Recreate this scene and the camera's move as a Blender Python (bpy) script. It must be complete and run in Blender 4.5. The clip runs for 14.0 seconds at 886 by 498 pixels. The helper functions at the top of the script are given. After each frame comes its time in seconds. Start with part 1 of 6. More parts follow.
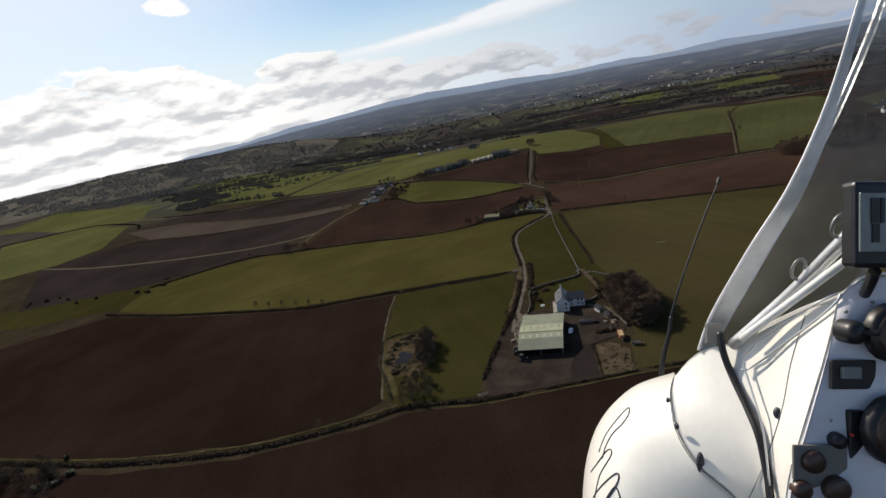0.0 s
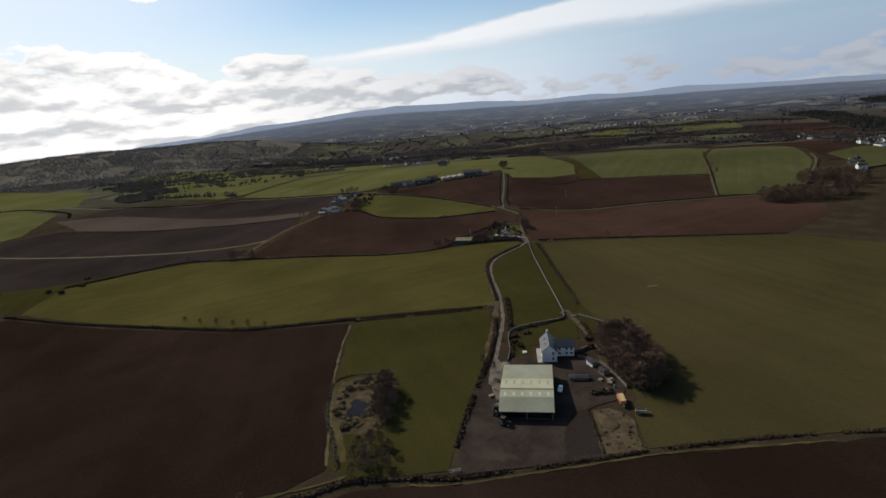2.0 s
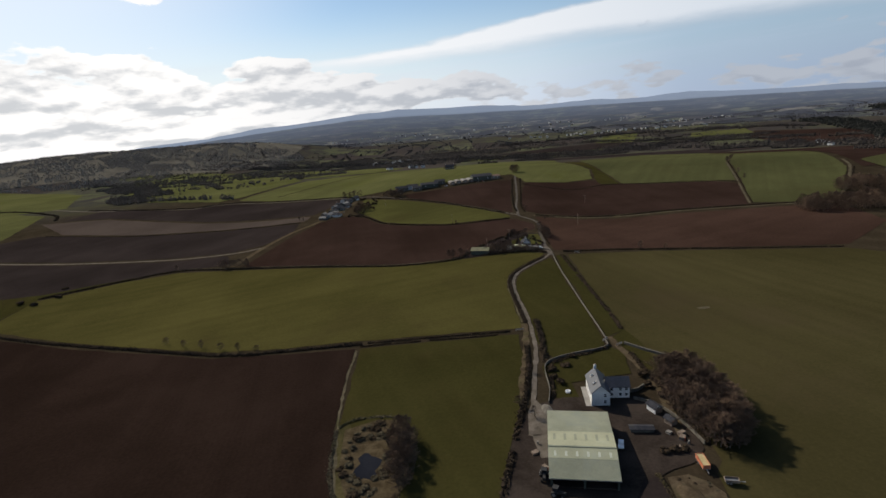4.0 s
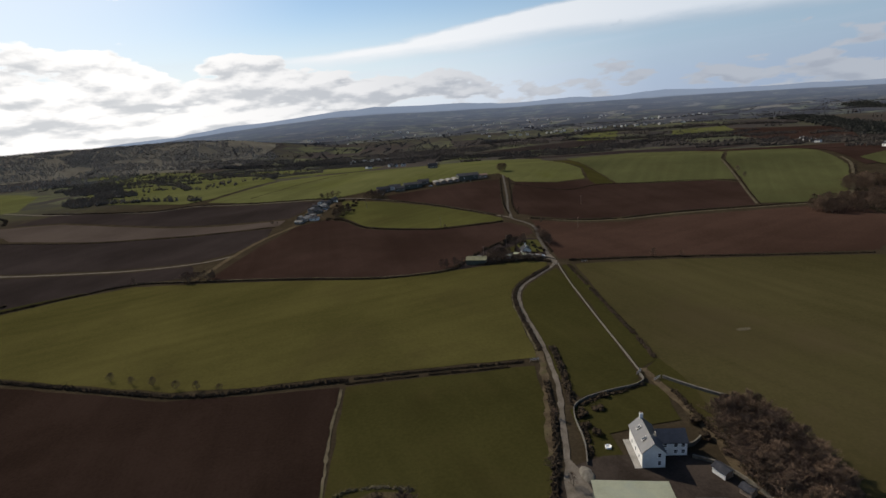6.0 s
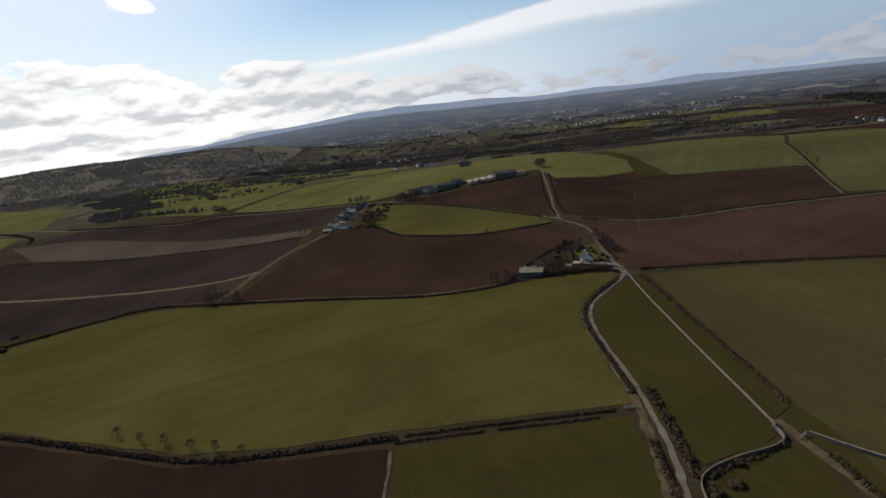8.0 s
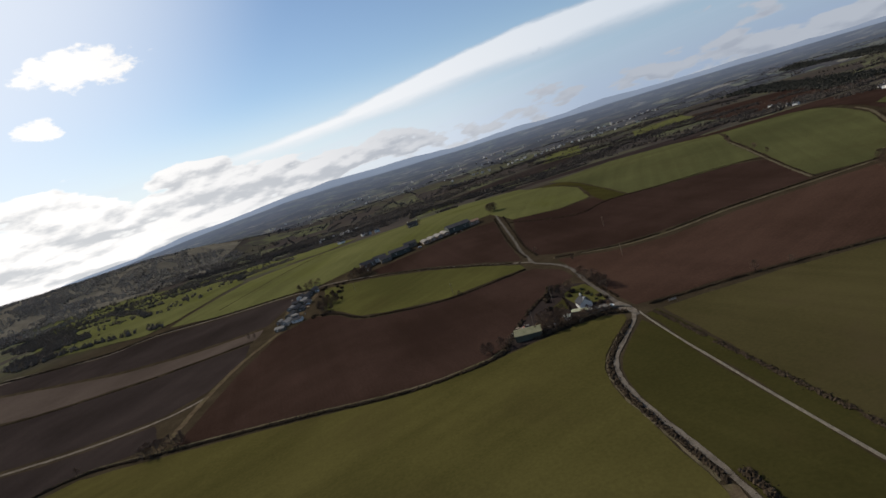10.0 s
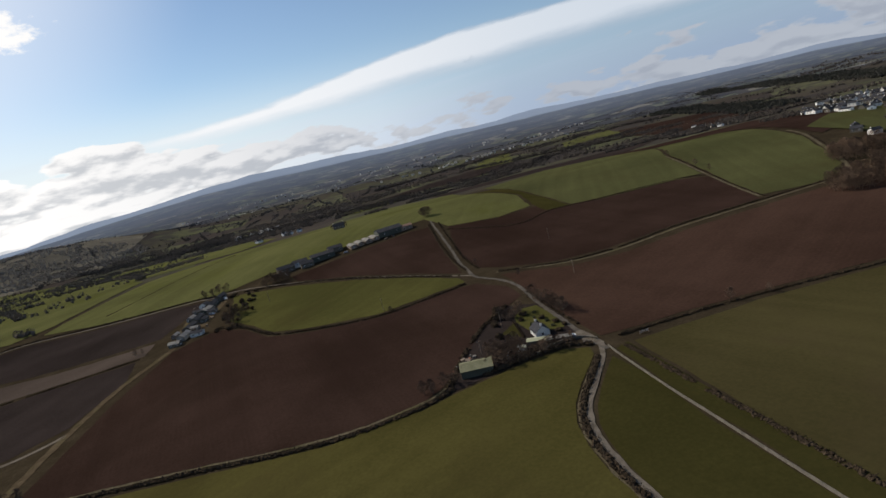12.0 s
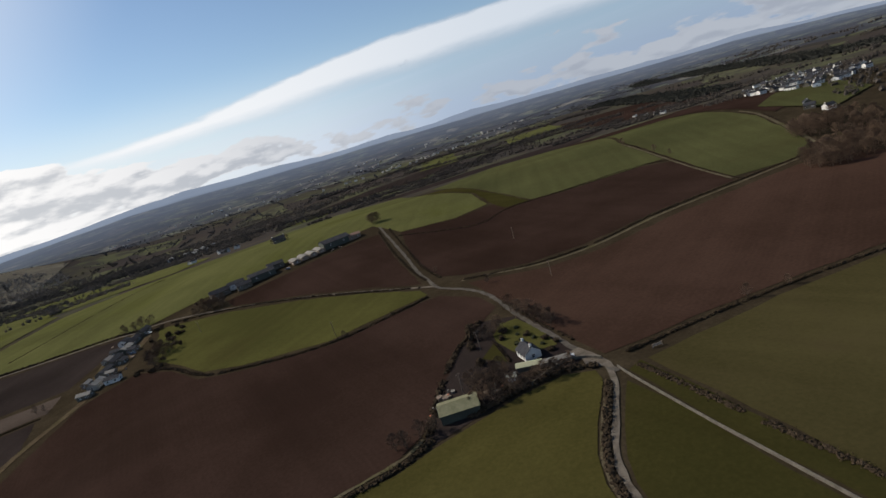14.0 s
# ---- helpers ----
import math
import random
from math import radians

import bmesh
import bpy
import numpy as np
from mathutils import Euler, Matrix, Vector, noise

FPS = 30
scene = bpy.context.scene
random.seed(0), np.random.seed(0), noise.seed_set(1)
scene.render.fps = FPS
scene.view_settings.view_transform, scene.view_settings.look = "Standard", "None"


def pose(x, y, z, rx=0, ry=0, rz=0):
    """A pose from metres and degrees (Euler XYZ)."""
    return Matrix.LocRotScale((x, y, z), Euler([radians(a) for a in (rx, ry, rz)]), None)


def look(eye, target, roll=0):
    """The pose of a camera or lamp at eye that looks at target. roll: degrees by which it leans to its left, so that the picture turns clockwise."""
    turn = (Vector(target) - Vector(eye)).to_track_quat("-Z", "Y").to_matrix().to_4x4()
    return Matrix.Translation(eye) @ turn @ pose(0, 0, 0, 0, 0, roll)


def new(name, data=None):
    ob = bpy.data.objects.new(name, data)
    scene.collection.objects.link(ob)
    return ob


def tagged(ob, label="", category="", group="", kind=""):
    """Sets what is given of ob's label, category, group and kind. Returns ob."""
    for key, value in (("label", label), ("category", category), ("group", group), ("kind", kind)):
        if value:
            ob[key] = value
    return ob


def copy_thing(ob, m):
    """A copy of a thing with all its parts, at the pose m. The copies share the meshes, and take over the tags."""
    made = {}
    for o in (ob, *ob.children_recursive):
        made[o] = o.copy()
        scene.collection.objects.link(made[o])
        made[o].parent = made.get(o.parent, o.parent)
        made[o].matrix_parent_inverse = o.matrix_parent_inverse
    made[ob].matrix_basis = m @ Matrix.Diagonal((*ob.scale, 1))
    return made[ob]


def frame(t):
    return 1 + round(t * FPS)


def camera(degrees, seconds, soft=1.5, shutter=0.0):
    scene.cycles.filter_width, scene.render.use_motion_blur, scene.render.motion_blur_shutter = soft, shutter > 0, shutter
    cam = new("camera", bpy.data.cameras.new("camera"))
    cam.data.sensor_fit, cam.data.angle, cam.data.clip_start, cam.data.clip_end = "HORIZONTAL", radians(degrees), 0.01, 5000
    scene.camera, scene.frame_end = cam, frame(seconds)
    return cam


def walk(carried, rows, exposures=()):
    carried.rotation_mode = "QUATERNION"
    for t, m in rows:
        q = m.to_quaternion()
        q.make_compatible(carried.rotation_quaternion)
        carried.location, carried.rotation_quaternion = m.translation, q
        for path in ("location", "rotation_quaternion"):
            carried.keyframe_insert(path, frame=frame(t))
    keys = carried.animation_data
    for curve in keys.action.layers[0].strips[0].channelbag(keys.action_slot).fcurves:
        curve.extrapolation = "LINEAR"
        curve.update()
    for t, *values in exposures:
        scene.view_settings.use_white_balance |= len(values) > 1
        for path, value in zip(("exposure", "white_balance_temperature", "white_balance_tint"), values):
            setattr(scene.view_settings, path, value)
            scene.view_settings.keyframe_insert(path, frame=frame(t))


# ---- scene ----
# ---------------------------------------------------------------- camera
cam = camera(79.05, 14.0)


def view(x, y, z, heading, pitch, roll):
    h, p = radians(heading), radians(pitch)
    way = Vector((math.sin(h) * math.cos(p), math.cos(h) * math.cos(p), math.sin(p)))
    return look(Vector((x, y, z)), Vector((x, y, z)) + way * 100, roll)


PATH = [
    (0.0, view(14.13, -62.12, 113.07, -4.462, -15.821, -11.120)),
    (0.5, view(11.92, -51.50, 111.72, -3.018, -15.178, -8.444)),
    (1.0, view(9.71, -40.91, 110.39, -0.289, -13.733, -7.531)),
    (1.5, view(7.34, -30.46, 109.02, 0.617, -13.612, -6.863)),
    (2.0, view(4.91, -20.11, 107.74, 0.560, -14.730, -5.060)),
    (2.5, view(2.44, -9.99, 106.38, 0.588, -14.773, -4.015)),
    (3.0, view(0.00, 0.00, 105.00, 0.000, -14.457, -3.344)),
    (5.5, view(-10.57, 50.98, 101.04, 1.828, -14.293, -6.767)),
    (6.0, view(-12.54, 61.48, 100.60, 3.113, -14.662, -4.466)),
    (6.5, view(-14.51, 71.98, 100.17, 3.270, -14.818, -1.560)),
    (7.0, view(-16.48, 82.56, 99.80, 1.845, -15.110, -1.785)),
    (9.5, view(-27.28, 139.97, 98.53, 3.203, -11.049, -16.957)),
    (10.0, view(-27.06, 152.01, 98.19, 6.479, -9.824, -17.775)),
    (10.5, view(-26.56, 164.08, 97.76, 9.200, -10.627, -17.542)),
    (11.0, view(-25.80, 176.11, 97.18, 12.459, -11.062, -14.844)),
    (11.5, view(-24.81, 187.81, 96.38, 13.269, -11.598, -13.352)),
    (12.0, view(-23.61, 199.15, 95.47, 14.309, -11.731, -14.153)),
    (12.5, view(-22.18, 210.11, 94.43, 14.728, -11.948, -13.792)),
    (13.0, view(-20.44, 220.83, 93.27, 15.569, -12.543, -13.500)),
    (13.5, view(-18.47, 231.44, 91.97, 17.110, -12.178, -15.798)),
    (14.0, view(-16.38, 242.03, 90.60, 19.864, -12.875, -17.014)),
]
walk(cam, PATH, exposures=[(0.0, 0.0), (14.0, 0.0)])

# ---------------------------------------------------------------- sky and sun
SUN_AZ, SUN_EL = -42.0, 34.0      # degrees from +y towards +x, and above the horizon


class Nodes:
    """Small helper to write node trees as expressions."""

    def __init__(self, tree):
        self.tree = tree

    def node(self, kind):
        return self.tree.nodes.new(kind)

    def put(self, socket, value):
        if isinstance(value, bpy.types.NodeSocket):
            self.tree.links.new(value, socket)
        elif value is not None:
            socket.default_value = value

    def math(self, op, a, b=None, c=None):
        n = self.node("ShaderNodeMath")
        n.operation = op
        for s, v in zip(n.inputs, (a, b, c)):
            self.put(s, v)
        return n.outputs[0]

    def smooth(self, x, lo, hi, to0=0.0, to1=1.0):
        n = self.node("ShaderNodeMapRange")
        n.interpolation_type = "SMOOTHSTEP"
        for s, v in zip(n.inputs, (x, lo, hi, to0, to1)):
            self.put(s, v)
        return n.outputs[0]

    def vec(self, x, y, z):
        n = self.node("ShaderNodeCombineXYZ")
        for s, v in zip(n.inputs, (x, y, z)):
            self.put(s, v)
        return n.outputs[0]

    def noise(self, vector, scale, detail=4.0, rough=0.55, distortion=0.0):
        n = self.node("ShaderNodeTexNoise")
        self.put(n.inputs["Vector"], vector)
        for k, v in (("Scale", scale), ("Detail", detail), ("Roughness", rough), ("Distortion", distortion)):
            self.put(n.inputs[k], v)
        return n.outputs[0]

    def mix(self, f, a, b, mode="MIX"):
        n = self.node("ShaderNodeMix")
        n.data_type, n.blend_type = "RGBA", mode
        self.put(n.inputs[0], f)
        for s, v in ((n.inputs[6], a), (n.inputs[7], b)):
            self.put(s, (*v, 1) if isinstance(v, tuple) and len(v) == 3 else v)
        return n.outputs[2]

    def ramp(self, f, *stops):
        n = self.node("ShaderNodeValToRGB")
        e = n.color_ramp.elements
        while len(e) < len(stops):
            e.new(0.5)
        for el, (p, c) in zip(e, stops):
            el.position, el.color = p, (*c, 1)
        self.put(n.inputs[0], f)
        return n.outputs[0]


def build_world():
    world = bpy.data.worlds.new("sky")
    scene.world = world
    world.use_nodes = True
    tree = world.node_tree
    tree.nodes.clear()
    n = Nodes(tree)
    out = n.node("ShaderNodeOutputWorld")
    back = n.node("ShaderNodeBackground")
    tree.links.new(back.outputs[0], out.inputs[0])
    sky = n.node("ShaderNodeTexSky")
    sky.sky_type, sky.sun_disc = "NISHITA", False
    sky.sun_elevation, sky.sun_rotation = radians(SUN_EL), radians(SUN_AZ)
    sky.air_density, sky.dust_density, sky.ozone_density, sky.altitude = 1.0, 0.2, 2.0, 100
    where = n.node("ShaderNodeTexCoord").outputs["Generated"]
    xyz = n.node("ShaderNodeSeparateXYZ")
    n.put(xyz.inputs[0], where)
    x, y, z = xyz.outputs
    az = n.math("DEGREES", n.math("ARCTAN2", x, y))
    el = n.math("DEGREES", n.math("ARCSINE", z))
    # flattened clouds: the layers shrink towards the horizon
    low = n.math("POWER", n.math("MAXIMUM", n.math("ADD", el, 3.5), 0.2), 0.6)
    p = n.vec(n.math("DIVIDE", az, 5.6), n.math("MULTIPLY", low, 1.75), 3.7)
    big = n.noise(p, 0.92, 6.0, 0.50, 0.05)
    # coverage: thick low on the sunny side, thin and broken elsewhere
    left = n.smooth(az, 12.0, -26.0)
    bank = n.smooth(az, 26.0, -8.0)
    ceiling = n.math("ADD", n.smooth(az, 24.0, 40.0, 3.4, 3.7), n.math("MULTIPLY", left, 4.0))
    cover = n.smooth(n.math("SUBTRACT", el, ceiling), 2.2, -3.4)
    edge = n.math("SUBTRACT", 0.72, n.math("MULTIPLY", cover, n.math("ADD", n.math("ADD", n.smooth(az, 40.0, 18.0, 0.225, 0.28), n.math("MULTIPLY", bank, 0.065)), n.smooth(az, 24.0, 44.0, 0.0, 0.12))))
    for haz, hel, rx, ry, lift in ((-28.0, 6.6, 5.5, 2.3, 0.20), (-15.5, 5.4, 5.5, 1.1, 0.15), (-33.0, 3.0, 6.0, 1.6, 0.10), (52.0, 3.4, 9.0, 1.2, 0.08), (-22.0, 1.6, 26.0, 3.0, 0.13)):
        dx = n.math("DIVIDE", n.math("SUBTRACT", az, haz), rx)
        dy = n.math("DIVIDE", n.math("SUBTRACT", el, hel), ry)
        d = n.math("SQRT", n.math("ADD", n.math("MULTIPLY", dx, dx), n.math("MULTIPLY", dy, dy)))
        edge = n.math("SUBTRACT", edge, n.smooth(d, 1.25, 0.2, 0.0, lift))
    cumulus = n.smooth(n.math("SUBTRACT", big, edge), -0.005, 0.055)
    # three lone puffs high on the sunny side
    puffs = None
    for paz, pel, rx, ry in ((-21.0, 16.2, 5.6, 1.9), (-25.0, 11.9, 1.9, 1.0), (-29.5, 13.6, 1.8, 1.0)):
        dx = n.math("DIVIDE", n.math("SUBTRACT", az, paz), rx)
        dy = n.math("DIVIDE", n.math("SUBTRACT", el, pel), ry)
        d = n.math("SQRT", n.math("ADD", n.math("MULTIPLY", dx, dx), n.math("MULTIPLY", dy, dy)))
        fray = n.noise(n.vec(n.math("DIVIDE", az, 3.0), n.math("DIVIDE", el, 1.6), 4.0), 1.3, 6.0, 0.6)
        d = n.math("ADD", d, n.math("MULTIPLY", n.math("SUBTRACT", fray, 0.5), 1.9))
        puff = n.smooth(d, 0.95, 0.62)
        puffs = puff if puffs is None else n.math("MAXIMUM", puffs, puff)
    # the long smooth band
    rise = n.smooth(az, -14.0, 24.0)
    mid = n.math("ADD", 5.35, n.math("MULTIPLY", rise, 2.5))
    half = n.math("ADD", 0.45, n.math("MULTIPLY", rise, 1.15))
    wob = n.noise(n.vec(n.math("DIVIDE", az, 9.0), n.math("DIVIDE", el, 2.0), 1.7), 1.0, 5.0, 0.6)
    off = n.math("ADD", n.math("ABSOLUTE", n.math("SUBTRACT", el, mid)), n.math("MULTIPLY", n.math("SUBTRACT", wob, 0.5), 1.3))
    under = n.smooth(n.math("SUBTRACT", el, mid), 0.2, -0.5)
    band = n.math("MULTIPLY", n.smooth(n.math("SUBTRACT", off, half), n.math("ADD", 0.10, n.math("MULTIPLY", under, 0.8)), n.math("SUBTRACT", -0.45, n.math("MULTIPLY", under, 0.5))), n.smooth(az, -20.0, -4.0))
    streak = n.noise(n.vec(n.math("DIVIDE", az, 20.0), n.math("DIVIDE", n.math("SUBTRACT", el, n.math("MULTIPLY", az, 0.06)), 0.9), 3.0), 1.0, 5.0, 0.6)
    veil = n.math("MULTIPLY", n.smooth(streak, 0.42, 0.75), n.smooth(el, 9.0, 3.0))
    veil = n.math("MULTIPLY", veil, n.math("ADD", n.smooth(az, -30.0, 0.0, 0.35, 0.5), n.smooth(az, 10.0, 30.0, 0.0, -0.25)))
    cloud = n.math("MAXIMUM", n.math("MAXIMUM", cumulus, puffs), n.math("MULTIPLY", band, 0.95))
    # grey bases under bright tops
    q = n.vec(n.math("DIVIDE", az, 5.6), n.math("ADD", n.math("MULTIPLY", low, 1.75), 0.36), 3.7)
    over = n.noise(q, 0.92, 6.0, 0.50, 0.05)
    body = n.smooth(n.math("SUBTRACT", big, edge), 0.0, 0.09)
    shade = n.math("MULTIPLY", n.math("MULTIPLY", body, n.smooth(n.math("SUBTRACT", over, big), -0.06, 0.12)), cumulus)
    white = n.mix(n.smooth(az, 30.0, -30.0), (4.5, 4.9, 5.6), (10.8, 10.6, 10.4))
    tone = n.mix(n.math("MULTIPLY", shade, 0.72), white, n.mix(n.smooth(az, 30.0, -30.0), (3.3, 3.7, 4.5), (4.7, 5.0, 5.4)))
    sheet = n.mix(n.smooth(az, 40.0, -5.0), (6.6, 7.2, 8.0), (9.3, 9.4, 9.6))
    tone = n.mix(n.math("MULTIPLY", band, n.math("SUBTRACT", 1.0, cumulus)), tone, sheet)
    base = n.mix(veil, sky.outputs[0], (6.6, 7.2, 7.9))
    # bloom of thin high cloud round the sun
    toward = n.node("ShaderNodeVectorMath")
    toward.operation = "DOT_PRODUCT"
    n.put(toward.inputs[0], where)
    h, e = radians(SUN_AZ), radians(SUN_EL)
    toward.inputs[1].default_value = (math.sin(h) * math.cos(e), math.cos(h) * math.cos(e), math.sin(e))
    base = n.mix(n.smooth(toward.outputs["Value"], 0.76, 0.97, 0.0, 0.75), base, (9.2, 9.6, 10.2))
    haze = n.math("MULTIPLY", n.smooth(el, 11.0, 0.5), 0.88)
    air = n.ramp(n.smooth(az, 55.0, -35.0), (0.0, (0.27, 0.37, 0.55)), (0.26, (0.37, 0.475, 0.66)), (0.48, (0.61, 0.70, 0.85)), (0.66, (0.73, 0.80, 0.90)), (1.0, (0.84, 0.87, 0.91)))
    base = n.mix(haze, base, n.mix(1.0, air, (10.0, 10.0, 10.0), "MULTIPLY"))
    n.put(back.inputs["Color"], n.mix(cloud, base, tone))
    back.inputs["Strength"].default_value = 0.1


build_world()

sun_data = bpy.data.lights.new("sun", "SUN")
sun_data.energy, sun_data.angle, sun_data.color = 5.0, radians(0.53), (1.0, 0.89, 0.75)
sun = new("sun", sun_data)
_h, _e = radians(SUN_AZ), radians(SUN_EL)
sun.matrix_world = look(Vector((0, 0, 300)), Vector((0, 0, 300)) - Vector((math.sin(_h) * math.cos(_e), math.cos(_h) * math.cos(_e), math.sin(_e))))

# ---------------------------------------------------------------- materials


def surface(name, low, high, scale=0.05, fine=1.2, rough=0.9, bump=0.0, bump_scale=2.0, spec=0.3, metal=0.0,
            stain=None, stain_scale=0.02, rows=None, random_tone=0.0, coat=0.0, island=0.0):
    """A two-scale mottled surface. rows: (direction in degrees, metres apart, depth) for furrows or tramlines."""
    m = bpy.data.materials.new(name)
    m.use_nodes = True
    n = Nodes(m.node_tree)
    bsdf = m.node_tree.nodes["Principled BSDF"]
    where = n.node("ShaderNodeTexCoord").outputs["Object"]
    a = n.noise(where, scale, 5.0, 0.6, 0.3)
    b = n.noise(where, fine, 4.0, 0.65)
    f = n.math("ADD", n.math("MULTIPLY", a, 0.65), n.math("MULTIPLY", b, 0.35))
    colour = n.mix(n.smooth(f, 0.33, 0.67), low, high)
    if stain:
        s = n.noise(where, stain_scale, 6.0, 0.62, 0.5)
        colour = n.mix(n.math("MULTIPLY", n.smooth(s, 0.5, 0.72), 0.7), colour, stain)
    if rows:
        turn, gap, depth = rows
        rot = n.node("ShaderNodeMapping")
        rot.inputs["Rotation"].default_value = (0, 0, radians(turn))
        n.put(rot.inputs["Vector"], where)
        w = n.node("ShaderNodeTexWave")
        w.bands_direction = "X"
        n.put(w.inputs["Vector"], rot.outputs[0])
        w.inputs["Scale"].default_value = 0.314 / gap
        w.inputs["Distortion"].default_value = 3.0
        w.inputs["Detail Scale"].default_value = 0.6
        fade = n.smooth(n.noise(where, 0.02, 3.0), 0.4, 0.62)
        colour = n.mix(n.math("MULTIPLY", n.math("MULTIPLY", w.outputs["Fac"], fade), depth), colour, tuple(c * 0.45 for c in low))
        # wider passes of the drill or plough, each a little different in tone
        lane = n.node("ShaderNodeTexNoise")
        squash = n.node("ShaderNodeMapping")
        squash.inputs["Scale"].default_value = (1.0, 0.012, 0.0)
        n.put(squash.inputs["Vector"], rot.outputs[0])
        n.put(lane.inputs["Vector"], squash.outputs[0])
        lane.inputs["Scale"].default_value, lane.inputs["Detail"].default_value, lane.inputs["Roughness"].default_value = 0.09, 4.0, 0.55
        colour = n.mix(n.smooth(lane.outputs[0], 0.36, 0.68, 0.0, 0.18), colour, tuple(c * 0.55 for c in low))
    if island:
        rnd = n.node("ShaderNodeNewGeometry").outputs["Random Per Island"]
        colour = n.mix(n.math("MULTIPLY", rnd, island), colour, tuple(c * 0.35 for c in low))
    if random_tone:
        rnd = n.node("ShaderNodeObjectInfo").outputs["Random"]
        colour = n.mix(n.math("MULTIPLY", rnd, random_tone), colour, tuple(c * 0.55 for c in low))
    n.put(bsdf.inputs["Base Color"], colour)
    n.put(bsdf.inputs["Roughness"], n.math("ADD", rough - 0.06, n.math("MULTIPLY", b, 0.12)))
    bsdf.inputs["Specular IOR Level"].default_value = spec
    bsdf.inputs["Metallic"].default_value = metal
    bsdf.inputs["Coat Weight"].default_value = coat
    if bump:
        bn = n.node("ShaderNodeBump")
        bn.inputs["Strength"].default_value = min(1.0, bump)
        bn.inputs["Distance"].default_value = bump
        n.put(bn.inputs["Height"], n.noise(where, bump_scale, 5.0, 0.65))
        n.put(bsdf.inputs["Normal"], bn.outputs[0])
    return m


SOIL = surface("ploughed_soil", (0.0208, 0.0126, 0.0099), (0.0390, 0.0240, 0.0190), 0.012, 0.9, 0.95, 0.25, 1.2, 0.0,
               stain=(0.020, 0.013, 0.010), stain_scale=0.008, rows=(-8, 1.9, 0.09))
# Dark soil of the near fields, deepened further by lens vignetting put into the colour.
SOIL_VIGNETTED = surface("dark_vignetted_soil", (0.0125, 0.0078, 0.0060), (0.0260, 0.0166, 0.0130), 0.012, 0.9, 0.95, 0.25, 1.2, 0.0,
                   stain=(0.013, 0.0085, 0.007), stain_scale=0.008, rows=(-8, 1.9, 0.09))
SOIL_RED = surface("red_soil", (0.0328, 0.0193, 0.0141), (0.0550, 0.0330, 0.0244), 0.010, 0.7, 0.95, 0.2, 1.2, 0.0,
                   stain=(0.066, 0.041, 0.029), stain_scale=0.004, rows=(62, 2.2, 0.09))
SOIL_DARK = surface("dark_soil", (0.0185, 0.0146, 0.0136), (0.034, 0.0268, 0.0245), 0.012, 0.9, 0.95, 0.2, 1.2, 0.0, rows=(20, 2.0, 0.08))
SOIL_PALE = surface("pale_soil", (0.046, 0.036, 0.030), (0.072, 0.057, 0.047), 0.014, 0.8, 0.95, 0.1, 1.2, 0.0)
GRASS = surface("pasture", (0.0400, 0.0362, 0.0118), (0.0700, 0.0625, 0.0200), 0.011, 0.8, 0.9, 0.12, 2.0, 0.0,
                stain=(0.041, 0.033, 0.0135), stain_scale=0.014, rows=(74, 12.0, 0.14))
GRASS_OLIVE = surface("olive_pasture", (0.0255, 0.0240, 0.0080), (0.0430, 0.0390, 0.0130), 0.010, 0.8, 0.9, 0.12, 2.0, 0.0,
                      stain=(0.040, 0.032, 0.0125), stain_scale=0.016, rows=(-20, 10.0, 0.14))
GRASS_DRY = surface("dry_pasture", (0.0365, 0.0315, 0.0130), (0.0580, 0.0500, 0.0210), 0.010, 0.8, 0.9, 0.12, 2.0, 0.0,
                    stain=(0.054, 0.042, 0.022), stain_scale=0.012, rows=(-20, 10.0, 0.10))
GRASS_COOL = surface("hill_pasture", (0.0450, 0.0480, 0.0205), (0.0730, 0.0750, 0.0310), 0.008, 0.5, 0.9, 0.1, 1.0, 0.0,
                     stain=(0.050, 0.047, 0.020), stain_scale=0.009, rows=(30, 14.0, 0.1))
GRASS_MID = surface("wedge_pasture", (0.0440, 0.0440, 0.0145), (0.0740, 0.0720, 0.0230), 0.009, 0.7, 0.9, 0.1, 1.5, 0.0,
                    stain=(0.046, 0.040, 0.015), stain_scale=0.012, rows=(50, 12.0, 0.12))
GRASS_BRIGHT = surface("spring_grass", (0.060, 0.0625, 0.0240), (0.095, 0.0970, 0.0365), 0.008, 0.5, 0.9, 0.1, 1.0, 0.0,
                       stain=(0.06, 0.066, 0.012), stain_scale=0.006, rows=(30, 14.0, 0.1))
ROUGH = surface("rough_grass", (0.034, 0.031, 0.012), (0.085, 0.072, 0.034), 0.09, 1.4, 0.95, 0.3, 1.0, 0.0,
                stain=(0.035, 0.034, 0.016), stain_scale=0.03)
VERGE = surface("dry_verge", (0.054, 0.046, 0.029), (0.108, 0.092, 0.062), 0.15, 1.6, 0.95, 0.3, 1.5, 0.0, stain=(0.06, 0.06, 0.022), stain_scale=0.06)
TRACK = surface("stony_track", (0.075, 0.064, 0.051), (0.145, 0.127, 0.104), 0.25, 2.5, 0.95, 0.15, 3.0, 0.0, stain=(0.11, 0.095, 0.08), stain_scale=0.12)
TAR = surface("worn_tarmac", (0.055, 0.049, 0.042), (0.100, 0.090, 0.078), 0.2, 2.0, 0.9, 0.05, 4.0, 0.0, stain=(0.09, 0.085, 0.08), stain_scale=0.1)
YARD = surface("yard_gravel", (0.0195, 0.0152, 0.0125), (0.044, 0.035, 0.029), 0.08, 1.6, 0.95, 0.12, 2.0, 0.0, stain=(0.056, 0.045, 0.037), stain_scale=0.045)
